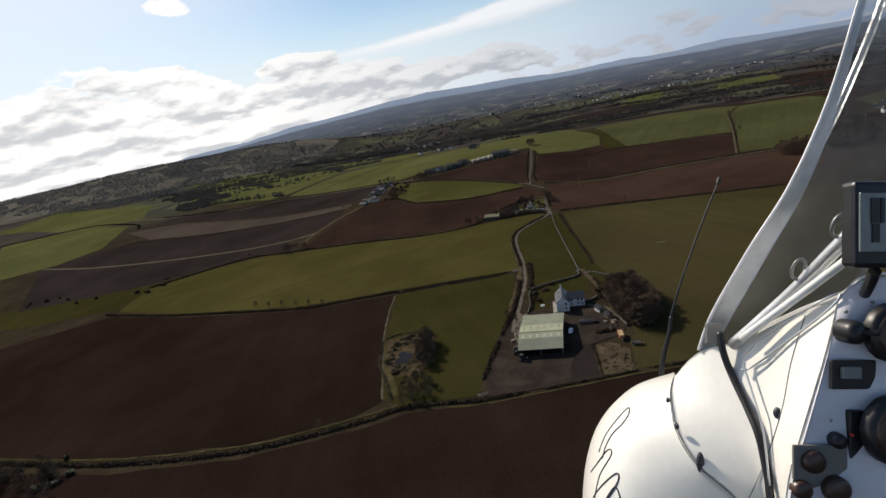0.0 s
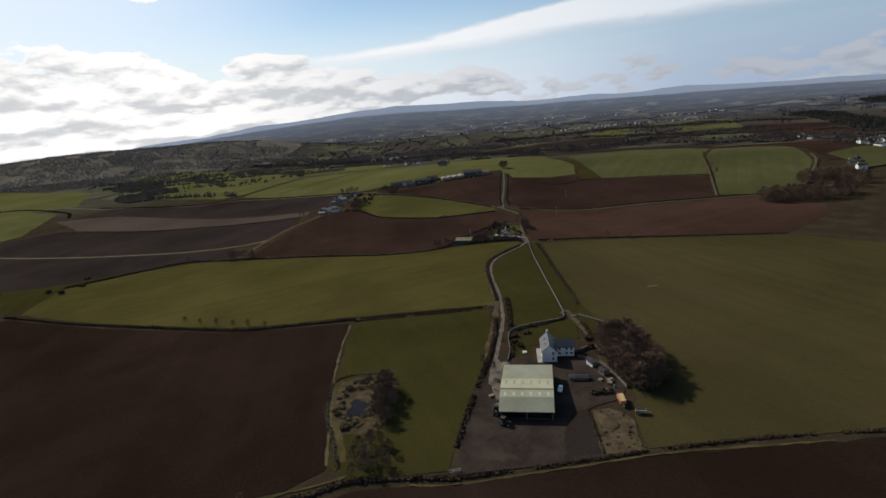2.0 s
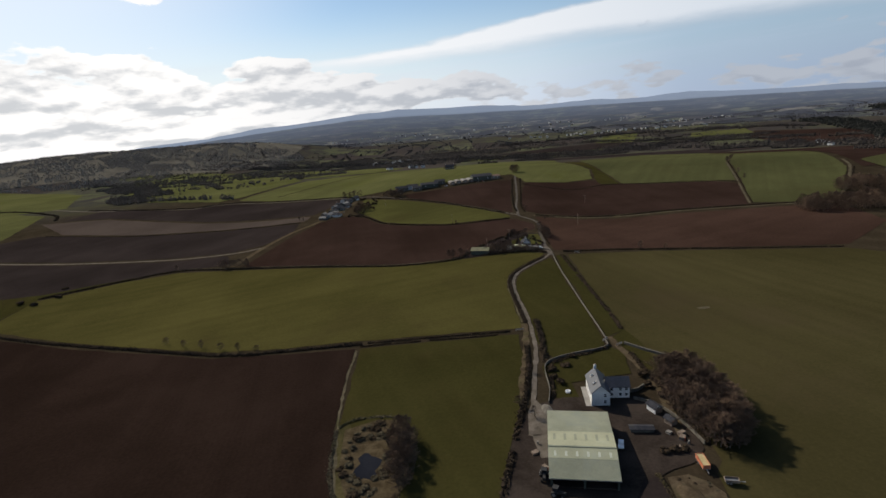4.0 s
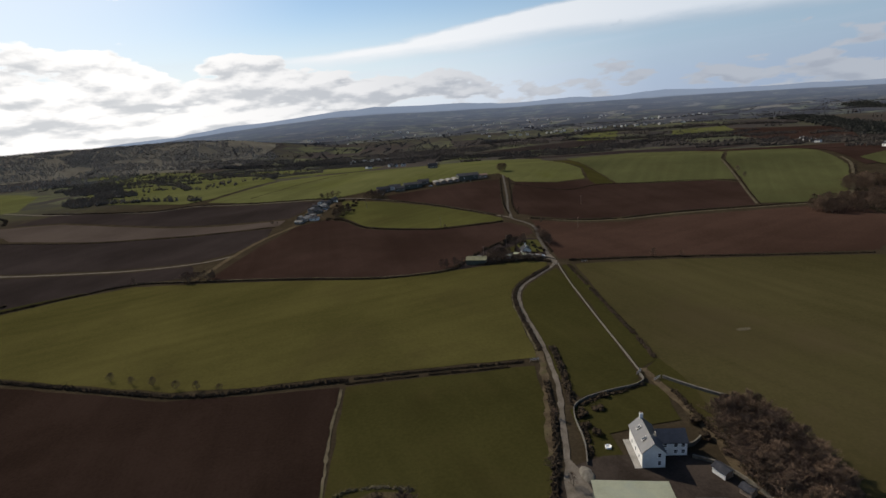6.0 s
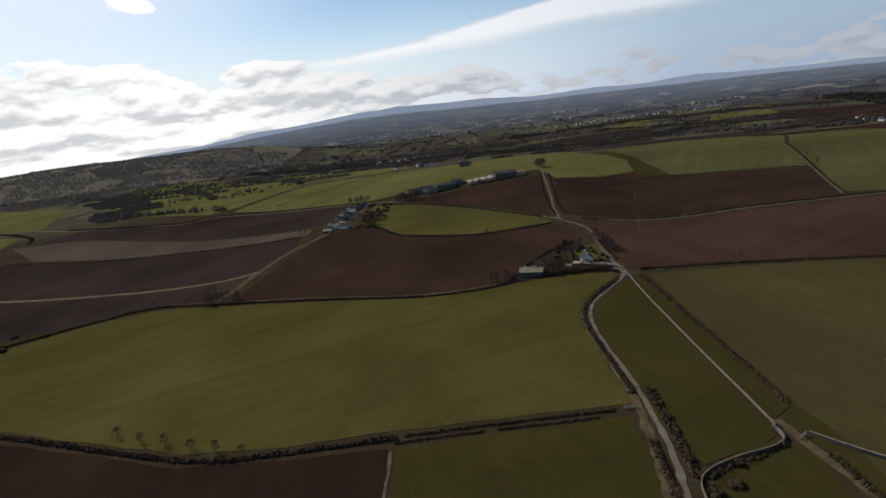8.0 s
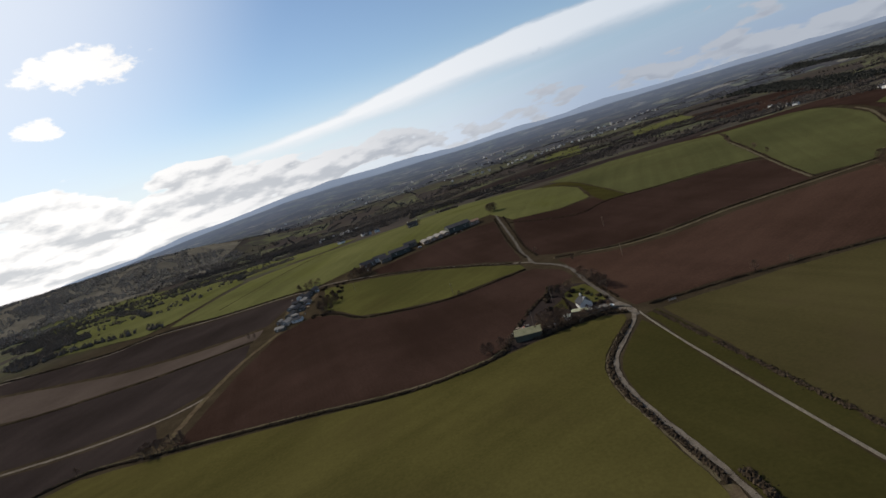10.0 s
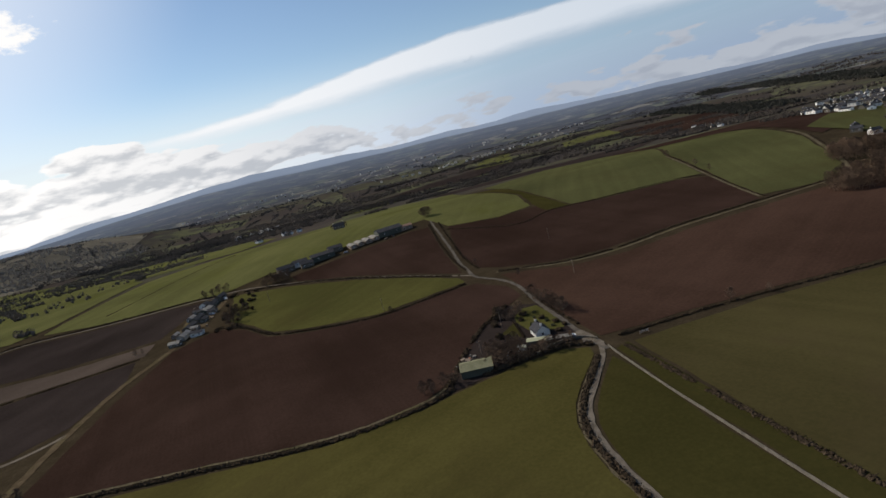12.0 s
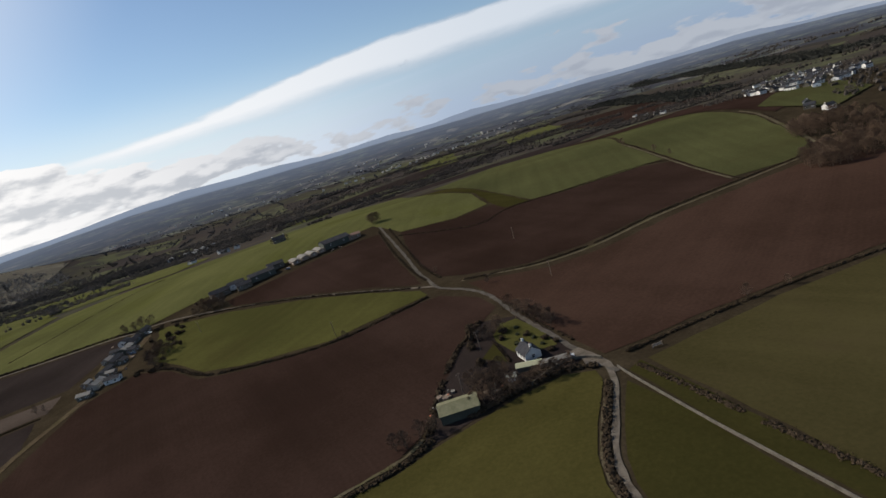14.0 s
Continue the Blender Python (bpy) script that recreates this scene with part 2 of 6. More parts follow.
EARTH = surface("bare_earth", (0.044, 0.033, 0.021), (0.092, 0.071, 0.045), 0.2, 1.5, 0.95, 0.4, 1.2, 0.0, stain=(0.05, 0.052, 0.02), stain_scale=0.1)
HEDGE = surface("hedge_twigs", (0.030, 0.0225, 0.0155), (0.066, 0.0500, 0.0340), 0.4, 2.5, 0.9, 0.2, 3.0, 0.0, island=0.22)
TWIG = surface("winter_twigs", (0.076, 0.053, 0.038), (0.145, 0.102, 0.074), 0.3, 2.0, 0.9, 0.0, 1.0, 0.0)
BARK = surface("bark", (0.055, 0.043, 0.034), (0.11, 0.09, 0.07), 0.8, 6.0, 0.95, 0.1, 6.0, 0.0)
LEAF = surface("evergreen_leaves", (0.014, 0.019, 0.009), (0.034, 0.040, 0.017), 0.5, 2.5, 0.8, 0.1, 3.0, 0.2)
WOOD_FAR = surface("far_woodland", (0.052, 0.045, 0.039), (0.094, 0.082, 0.071), 0.02, 0.12, 0.95, 0.0, 1.0, 0.0, island=0.3)
# Hill ground and hill woods: haze and sun glare lightened into both base colours.
HILLSIDE = surface("hazy_hillside", (0.080, 0.072, 0.058), (0.138, 0.126, 0.098), 0.02, 0.13, 0.95, 0.0, 1.0, 0.0, stain=(0.070, 0.066, 0.054), stain_scale=0.012)
WOOD_HILL_HAZY = surface("hazy_hillside_woodland", (0.205, 0.178, 0.148), (0.300, 0.262, 0.218), 0.012, 0.10, 0.95, 0.0, 1.0, 0.0, island=0.2)
CONIFER = surface("dark_conifers", (0.026, 0.027, 0.024), (0.056, 0.056, 0.048), 0.02, 0.12, 0.95, 0.0, 1.0, 0.0, island=0.3)
# Paler copy of the far woodland; part of the sunward haze is in its colour.
WOOD_PARK = surface("hazy_parkland_woodland", (0.098, 0.081, 0.065), (0.160, 0.134, 0.108), 0.02, 0.12, 0.95, 0.0, 1.0, 0.0, island=0.25)
# Blue-grey copy of the far woodland, with distance haze painted into the base colour.
WOOD_HAZE = surface("hazed_distant_woodland", (0.052, 0.052, 0.056), (0.096, 0.092, 0.092), 0.01, 0.08, 0.95, 0.0, 1.0, 0.0, island=0.5)
WATER = surface("pond_water", (0.008, 0.009, 0.013), (0.014, 0.015, 0.020), 0.1, 1.0, 0.2, 0.01, 1.5, 0.02)
REED = surface("reeds_and_dead_grass", (0.036, 0.027, 0.015), (0.086, 0.067, 0.040), 0.3, 1.6, 0.95, 0.3, 1.2, 0.0, stain=(0.026, 0.021, 0.013), stain_scale=0.18)
SHEET_LIGHT = surface("pale_green_sheeting", (0.27, 0.275, 0.185), (0.34, 0.345, 0.235), 0.15, 2.0, 0.75, 0.0, 1.0, 0.12, stain=(0.33, 0.35, 0.27), stain_scale=0.12)
SHEET_DARK = surface("grey_green_sheeting", (0.19, 0.20, 0.145), (0.25, 0.26, 0.19), 0.15, 2.0, 0.75, 0.0, 1.0, 0.12, stain=(0.2, 0.22, 0.18), stain_scale=0.12)
ROOFLIGHT = surface("translucent_rooflight", (0.40, 0.41, 0.32), (0.50, 0.51, 0.41), 0.5, 3.0, 0.6, 0.0, 1.0, 0.2)
CLAD = surface("green_cladding", (0.030, 0.036, 0.030), (0.050, 0.060, 0.048), 0.2, 2.0, 0.6, 0.0, 1.0, 0.4)
CONCRETE = surface("weathered_concrete", (0.18, 0.17, 0.15), (0.30, 0.285, 0.26), 0.3, 2.0, 0.9, 0.05, 3.0, 0.3, stain=(0.18, 0.17, 0.15), stain_scale=0.3)
RENDER = surface("white_render", (0.50, 0.50, 0.485), (0.64, 0.64, 0.615), 0.3, 2.5, 0.85, 0.02, 6.0, 0.3, stain=(0.52, 0.51, 0.48), stain_scale=0.25)
SLATE = surface("slate_roof", (0.026, 0.028, 0.034), (0.052, 0.054, 0.062), 0.4, 3.0, 0.36, 0.03, 5.0, 0.45, stain=(0.05, 0.048, 0.042), stain_scale=0.3)
SLATE_DULL = surface("dull_slate_roof", (0.022, 0.023, 0.028), (0.050, 0.051, 0.057), 0.4, 3.0, 0.9, 0.03, 5.0, 0.05, stain=(0.055, 0.052, 0.044), stain_scale=0.3)
OLIVE_SHEET = surface("olive_sheeting", (0.12, 0.12, 0.07), (0.19, 0.185, 0.115), 0.3, 2.0, 0.8, 0.0, 1.0, 0.1, stain=(0.09, 0.08, 0.05), stain_scale=0.3)
TILE = surface("brown_tile_roof", (0.13, 0.075, 0.055), (0.22, 0.13, 0.095), 0.5, 3.0, 0.8, 0.05, 4.0, 0.3)
STONE = surface("stone_wall", (0.075, 0.068, 0.056), (0.15, 0.136, 0.112), 0.6, 2.5, 0.95, 0.15, 2.5, 0.2, stain=(0.10, 0.10, 0.07), stain_scale=0.3)
GLASS = surface("dark_window_glass", (0.015, 0.018, 0.022), (0.03, 0.035, 0.04), 0.5, 2.0, 0.1, 0.0, 1.0, 0.6)
TIN = surface("galvanised_sheet", (0.135, 0.128, 0.115), (0.225, 0.215, 0.195), 0.3, 2.0, 0.85, 0.0, 1.0, 0.1, stain=(0.22, 0.2, 0.18), stain_scale=0.2)
TIMBER = surface("weathered_timber", (0.13, 0.10, 0.075), (0.24, 0.19, 0.15), 0.8, 6.0, 0.9, 0.03, 8.0, 0.2)
ORANGE = surface("orange_paint", (0.36, 0.115, 0.055), (0.46, 0.165, 0.085), 0.6, 4.0, 0.5, 0.0, 1.0, 0.4, stain=(0.3, 0.1, 0.05), stain_scale=0.6)
RUBBER = surface("black_rubber", (0.012, 0.012, 0.012), (0.025, 0.025, 0.025), 2.0, 9.0, 0.7, 0.0, 1.0, 0.3)
STRAW = surface("straw", (0.30, 0.24, 0.12), (0.44, 0.36, 0.20), 0.8, 5.0, 0.95, 0.1, 6.0, 0.1)
PAINT_WHITE = surface("white_paint", (0.72, 0.72, 0.70), (0.82, 0.82, 0.80), 0.5, 4.0, 0.4, 0.0, 1.0, 0.5)
PAINT_BLUE = surface("blue_grey_paint", (0.10, 0.14, 0.20), (0.15, 0.20, 0.27), 0.5, 4.0, 0.4, 0.0, 1.0, 0.5)
STEEL = surface("dull_steel", (0.22, 0.22, 0.22), (0.32, 0.32, 0.31), 0.5, 4.0, 0.45, 0.0, 1.0, 0.5, metal=0.6)

# ---------------------------------------------------------------- terrain


def step(a, b, x):
    t = min(max((x - a) / (b - a), 0.0), 1.0)
    return t * t * (3 - 2 * t)


RIDGE_AZ = (-90, -43, -35, -28, -18, -8, 0, 10, 18, 30, 40, 50, 60, 90)
RIDGE_EL = (-2.9, -2.7, -2.0, -1.1, -0.3, 0.45, 0.45, 0.05, 0.0, -0.1, -0.3, -0.5, -1.2, -2.0)


HILLS = ((-1180, 1800, 66, 330), (-880, 2060, 52, 300), (-1750, 1700, 60, 420), (-620, 2250, 40, 260))


def terrain(x, y):
    """Height of the ground: a low hill beyond the farms, a broad valley, and far uplands."""
    z = -8 * step(-60, -260, x) * step(900, 500, y) + 4.0 * math.exp(-((x - 60) ** 2 + (y - 375) ** 2) / 8100)
    crest = 800 - 0.28 * (x - 110)
    z += 16 * math.exp(-((y - crest) / 150) ** 2) * step(-260, 40, x) * step(900, 450, x)
    z -= 28 * step(930, 1600, y + 0.3 * max(0, x - 100))
    for hx, hy, hh, hs in HILLS:
        d = ((x - hx) ** 2 + (y - hy) ** 2) / (hs * hs)
        if d < 9:
            z += hh * math.exp(-d)
    r = math.hypot(x, y - 100)
    if r > 1500:
        az = math.degrees(math.atan2(x, y - 100))
        sky = float(np.interp(az, RIDGE_AZ, RIDGE_EL))
        n1 = noise.noise(Vector((az / 9.0, 1.3, 0))) + 0.4 * noise.noise(Vector((az / 2.6, 5.1, 0)))
        n2 = noise.noise(Vector((az / 8.0, 8.3, 0))) + 0.4 * noise.noise(Vector((az / 2.2, 3.1, 0)))
        n3 = noise.noise(Vector((az / 6.0, 7.7, 0))) + 0.4 * noise.noise(Vector((az / 1.9, 2.7, 0)))
        # the line of sight that the land follows outwards: a flat vale, then low swells, then the last hills
        rise = float(np.interp(r, (1900, 2400, 3000, 3600, 4000, 4300), (-3.55, -2.85, -2.05, -1.30, -0.92, -0.62)))
        rise += (sky + 0.05) * step(2600, 4300, r) * 0.8 + 0.10 * n2 * step(2600, 3900, r)
        plain = 98 + r * math.tan(radians(rise))
        swell = 5.5 * math.sin(r / 74 + 2.2 * n1 + 1.5 * noise.noise(Vector((x / 900, y / 900, 1.0)))) * step(2050, 2700, r)
        last = 98 + 4620 * math.tan(radians(sky + 0.05 + 0.26 * n3 + 0.05 * noise.noise(Vector((az / 0.8, 4.4, 0)))))
        near = z
        z = near + (plain + swell - near) * step(1850, 2350, r)
        z += (last - z) * step(4330, 4600, r)
        z += (noise.noise(Vector((x / 420, y / 330, 0))) * 6 + noise.noise(Vector((x / 160, y / 130, 3))) * 3) * step(1700, 2300, r) * (1 - step(4200, 4500, r))
        for hx, hy, hh, hs in HILLS:
            d = ((x - hx) ** 2 + (y - hy) ** 2) / (hs * hs)
            if d < 9:
                z += hh * math.exp(-d) * step(1850, 2350, r)
    return z


def at(x, y, up=0.0):
    return Vector((x, y, terrain(x, y) + up))


class Soup:
    """Collects vertices and faces for one mesh."""

    def __init__(self):
        self.v, self.f = [], []

    def add(self, verts, faces):
        k = len(self.v)
        self.v.extend(verts)
        self.f.extend([tuple(i + k for i in face) for face in faces])

    def box(self, lo, hi, m=None):
        (a, b, c), (d, e, g) = lo, hi
        vs = [(a, b, c), (d, b, c), (d, e, c), (a, e, c), (a, b, g), (d, b, g), (d, e, g), (a, e, g)]
        if m is not None:
            vs = [tuple(m @ Vector(p)) for p in vs]
        self.add(vs, [(3, 2, 1, 0), (4, 5, 6, 7), (0, 1, 5, 4), (1, 2, 6, 5), (2, 3, 7, 6), (3, 0, 4, 7)])

    def tube(self, p, q, r0, r1, sides=5):
        p, q = Vector(p), Vector(q)
        d = (q - p).normalized()
        u = d.orthogonal().normalized()
        w = d.cross(u)
        vs = []
        for c, r in ((p, r0), (q, r1)):
            for i in range(sides):
                a = math.tau * i / sides
                vs.append(tuple(c + (u * math.cos(a) + w * math.sin(a)) * r))
        fs = [(i, (i + 1) % sides, sides + (i + 1) % sides, sides + i) for i in range(sides)]
        fs += [tuple(range(sides - 1, -1, -1)), tuple(range(sides, 2 * sides))]
        self.add(vs, fs)

    def pipe(self, pts, r, sides=8, r_end=None):
        pts = [Vector(p) for p in pts]
        rings = []
        u = None
        for i, c in enumerate(pts):
            d = (pts[min(i + 1, len(pts) - 1)] - pts[max(i - 1, 0)]).normalized()
            u = d.orthogonal().normalized() if u is None else (u - d * u.dot(d)).normalized()
            w = d.cross(u)
            rad = r if r_end is None else r + (r_end - r) * i / (len(pts) - 1)
            rings.append([tuple(c + (u * math.cos(math.tau * k / sides) + w * math.sin(math.tau * k / sides)) * rad) for k in range(sides)])
        vs = [p for ring in rings for p in ring]
        fs = [(a * sides + k, a * sides + (k + 1) % sides, (a + 1) * sides + (k + 1) % sides, (a + 1) * sides + k)
              for a in range(len(pts) - 1) for k in range(sides)]
        fs += [tuple(range(sides - 1, -1, -1)), tuple((len(pts) - 1) * sides + k for k in range(sides))]
        self.add(vs, fs)

    def lump(self, c, rx, ry, rz, rng, rough=0.28):
        vs = []
        for v in ICO_V:
            k = 1 + rng.uniform(-rough, rough)
            vs.append((c[0] + v[0] * rx * k, c[1] + v[1] * ry * k, c[2] + v[2] * rz * k))
        self.add(vs, ICO_F)

    def scrap(self, c, size, rng):
        """A loose twig or leaf: one small ragged triangle."""
        a = Vector((rng.gauss(0, 1), rng.gauss(0, 1), rng.gauss(0, 1))).normalized() * size
        b = Vector((rng.gauss(0, 1), rng.gauss(0, 1), rng.gauss(0, 1))).normalized() * size * 0.6
        c = Vector(c)
        self.add([tuple(c - a), tuple(c + a * 0.4 + b), tuple(c + a - b * 0.4)], [(0, 1, 2)])

    def mesh(self, name, material, smooth=False):
        me = bpy.data.meshes.new(name)
        me.from_pydata(self.v, [], self.f)
        me.materials.append(material)
        if smooth:
            me.shade_smooth()
        me.update()
        return me


def _ico():
    bm = bmesh.new()
    bmesh.ops.create_icosphere(bm, subdivisions=1, radius=1)
    bm.verts.ensure_lookup_table()
    vs, fs = [tuple(v.co) for v in bm.verts], [tuple(v.index for v in f.verts) for f in bm.faces]
    bm.free()
    return vs, fs


ICO_V, ICO_F = _ico()


def solid(name, soup, material, label="", category="", group="", kind="", smooth=False):
    """A thing that is one mesh."""
    return tagged(new(name, soup.mesh(name, material, smooth)), label, category, group, kind)


def thing(name, m, label, category, group="", kind=""):
    """A thing with parts: an empty at its base."""
    ob = tagged(new(name), label, category, group, kind)
    ob.matrix_world = m
    ob.empty_display_size = 0.5
    return ob


def part(name, soup, material, parent, label="", smooth=False):
    """One mesh under a thing or under a part, in the parent's own coordinates."""
    ob = new(name, soup.mesh(name, material, smooth) if isinstance(soup, Soup) else soup)
    ob.parent = parent
    if label:
        ob["label"] = label
    return ob


# ---------------------------------------------------------------- ground sheet
GROUND = bpy.data.materials.new("open_country")


def ground_material():
    m = GROUND
    m.use_nodes = True
    n = Nodes(m.node_tree)
    bsdf = m.node_tree.nodes["Principled BSDF"]
    where = n.node("ShaderNodeTexCoord").outputs["Object"]
    xyz = n.node("ShaderNodeSeparateXYZ")
    n.put(xyz.inputs[0], where)
    near = n.ramp(n.math("ADD", n.math("MULTIPLY", n.noise(where, 0.06, 6.0, 0.65), 0.6), n.math("MULTIPLY", n.noise(where, 0.9, 4.0, 0.6), 0.4)),
                  (0.3, (0.020, 0.0155, 0.010)), (0.5, (0.032, 0.0250, 0.016)), (0.7, (0.052, 0.041, 0.026)))
    vor = n.node("ShaderNodeTexVoronoi")
    vor.feature = "F1"
    bent = n.mix(0.06, where, n.mix(1.0, where, n.noise(where, 0.004, 2.0), "MULTIPLY"))
    map_ = n.node("ShaderNodeMapping")
    map_.inputs["Scale"].default_value = (1.0, 0.9, 0.0)
    n.put(map_.inputs["Vector"], bent)
    n.put(vor.inputs["Vector"], map_.outputs[0])
    vor.inputs["Scale"].default_value = 0.0062
    sep = n.node("ShaderNodeSeparateColor")
    n.put(sep.inputs[0], vor.outputs["Color"])
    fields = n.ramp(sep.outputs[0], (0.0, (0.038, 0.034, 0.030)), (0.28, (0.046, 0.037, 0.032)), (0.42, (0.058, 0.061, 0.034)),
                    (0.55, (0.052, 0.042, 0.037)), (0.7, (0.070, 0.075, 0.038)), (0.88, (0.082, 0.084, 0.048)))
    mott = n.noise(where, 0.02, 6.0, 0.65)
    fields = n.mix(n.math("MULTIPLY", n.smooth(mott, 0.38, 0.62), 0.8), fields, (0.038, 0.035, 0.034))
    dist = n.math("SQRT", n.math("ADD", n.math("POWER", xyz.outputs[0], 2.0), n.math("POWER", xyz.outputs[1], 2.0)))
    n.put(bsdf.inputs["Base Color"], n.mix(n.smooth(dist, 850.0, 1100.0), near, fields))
    bsdf.inputs["Roughness"].default_value = 0.95
    bsdf.inputs["Specular IOR Level"].default_value = 0.0


ground_material()


UPLAND = bpy.data.materials.new("hazed_uplands")


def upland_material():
    """Far hills seen through miles of air: blue haze painted into colour and glow."""
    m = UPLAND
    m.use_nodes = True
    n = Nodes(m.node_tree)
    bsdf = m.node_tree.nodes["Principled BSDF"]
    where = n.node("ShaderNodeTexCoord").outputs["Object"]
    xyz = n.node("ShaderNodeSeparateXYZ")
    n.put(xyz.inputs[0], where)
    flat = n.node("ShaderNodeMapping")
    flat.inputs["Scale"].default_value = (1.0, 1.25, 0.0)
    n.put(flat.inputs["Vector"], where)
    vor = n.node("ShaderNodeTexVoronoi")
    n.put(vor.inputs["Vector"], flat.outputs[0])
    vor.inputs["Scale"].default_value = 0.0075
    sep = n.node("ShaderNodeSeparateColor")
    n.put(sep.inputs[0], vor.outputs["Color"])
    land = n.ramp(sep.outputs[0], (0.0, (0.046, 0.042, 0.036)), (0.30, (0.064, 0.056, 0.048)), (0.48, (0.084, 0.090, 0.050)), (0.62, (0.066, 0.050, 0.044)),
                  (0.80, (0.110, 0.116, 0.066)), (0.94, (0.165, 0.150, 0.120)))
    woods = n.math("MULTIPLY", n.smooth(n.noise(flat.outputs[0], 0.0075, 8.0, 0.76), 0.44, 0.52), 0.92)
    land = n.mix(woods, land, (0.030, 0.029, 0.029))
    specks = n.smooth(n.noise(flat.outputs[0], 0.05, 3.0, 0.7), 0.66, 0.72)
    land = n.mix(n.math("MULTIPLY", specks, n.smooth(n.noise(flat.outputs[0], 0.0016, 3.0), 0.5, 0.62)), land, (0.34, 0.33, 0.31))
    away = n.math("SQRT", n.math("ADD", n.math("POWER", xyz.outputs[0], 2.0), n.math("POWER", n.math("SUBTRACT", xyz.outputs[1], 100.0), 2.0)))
    # haze grows with distance: bluish tint over the land, then emission
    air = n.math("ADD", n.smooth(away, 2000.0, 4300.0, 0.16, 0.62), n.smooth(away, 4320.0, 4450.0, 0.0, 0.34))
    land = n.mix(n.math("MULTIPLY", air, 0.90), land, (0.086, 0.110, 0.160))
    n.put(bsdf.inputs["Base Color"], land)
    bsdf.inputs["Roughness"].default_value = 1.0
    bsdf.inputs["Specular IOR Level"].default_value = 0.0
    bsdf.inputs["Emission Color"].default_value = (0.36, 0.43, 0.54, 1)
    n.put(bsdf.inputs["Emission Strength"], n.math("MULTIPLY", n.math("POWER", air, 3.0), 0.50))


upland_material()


def build_sheet(name, rings, seg, material, label, category, hub):
    s = Soup()
    if hub:
        s.v.append((0, 100, terrain(0, 100)))
    first = len(s.v)
    for r in rings:
        for k in range(seg):
            a = math.tau * k / seg
            x, y = math.sin(a) * r, 100 + math.cos(a) * r
            s.v.append((x, y, terrain(x, y)))
    if hub:
        for k in range(seg):
            s.f.append((0, 1 + (k + 1) % seg, 1 + k))
    for i in range(len(rings) - 1):
        for k in range(seg):
            a, b = first + i * seg + k, first + i * seg + (k + 1) % seg
            s.f.append((a, b, b + seg, a + seg))
    return solid(name, s, material, label, category, kind="structure", smooth=True)


NEAR_RINGS = [4.0 + 12 * i for i in range(100)]
while NEAR_RINGS[-1] < 2300:
    NEAR_RINGS.append(NEAR_RINGS[-1] * 1.02)
FAR_RINGS = [NEAR_RINGS[-1]]
while FAR_RINGS[-1] < 4700:
    FAR_RINGS.append(FAR_RINGS[-1] * 1.02)
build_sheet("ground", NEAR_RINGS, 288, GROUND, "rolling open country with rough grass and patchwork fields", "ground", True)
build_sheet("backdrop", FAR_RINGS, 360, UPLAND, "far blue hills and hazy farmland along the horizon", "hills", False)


def drape(name, corners, material, label, category="field", lift=0.14, cell=12.0, wander=0.8, kind="structure"):
    """A patch of ground cover with slightly uneven edges, laid over the terrain."""
    rng = random.Random(name + str(corners[0]))
    ring = []
    for (x0, y0), (x1, y1) in zip(corners, corners[1:] + corners[:1]):
        steps = max(1, int(math.hypot(x1 - x0, y1 - y0) / 9))
        for k in range(steps):
            t = k / steps
            j = wander if k else 0
            ring.append((x0 + (x1 - x0) * t + rng.uniform(-j, j), y0 + (y1 - y0) * t + rng.uniform(-j, j)))
    bm = bmesh.new()
    bm.faces.new([bm.verts.new((x, y, 0)) for x, y in ring])
    bm.normal_update()
    for axis in (0, 1):
        vals = [p[axis] for p in ring]
        size = max(cell, (max(vals) - min(vals)) / 45)
        c = math.floor(min(vals) / size) * size + size
        while c < max(vals):
            co, no = [0, 0, 0], [0, 0, 0]
            co[axis], no[axis] = c, 1
            bmesh.ops.bisect_plane(bm, geom=bm.verts[:] + bm.edges[:] + bm.faces[:], plane_co=co, plane_no=no)
            c += size
    for v in bm.verts:
        v.co.z = terrain(v.co.x, v.co.y) + lift
    for f in bm.faces:
        if f.normal.z < 0:
            f.normal_flip()
        f.smooth = True
    me = bpy.data.meshes.new(name)
    bm.to_mesh(me)
    bm.free()
    me.materials.append(material)
    return tagged(new(name, me), label, category, kind=kind)


def curve(pts, gap=3.0):
    """A smooth line through the points, resampled."""
    out = []
    p = [Vector((*q, 0)) for q in pts]
    for i in range(len(p) - 1):
        a, b, c, d = p[max(i - 1, 0)], p[i], p[i + 1], p[min(i + 2, len(p) - 1)]
        steps = max(1, int((c - b).length / gap))
        for k in range(steps):
            t = k / steps
            q = 0.5 * ((2 * b) + (c - a) * t + (2 * a - 5 * b + 4 * c - d) * t * t + (3 * b - a - 3 * c + d) * t ** 3)
            out.append((q.x, q.y))
    out.append((p[-1].x, p[-1].y))
    return out


def sides(line, w):
    """Points to either side of a line."""
    left, right = [], []
    for i, (x, y) in enumerate(line):
        x0, y0 = line[max(i - 1, 0)]
        x1, y1 = line[min(i + 1, len(line) - 1)]
        n = math.hypot(x1 - x0, y1 - y0) or 1
        nx, ny = -(y1 - y0) / n, (x1 - x0) / n
        left.append((x + nx * w, y + ny * w))
        right.append((x - nx * w, y - ny * w))
    return left, right


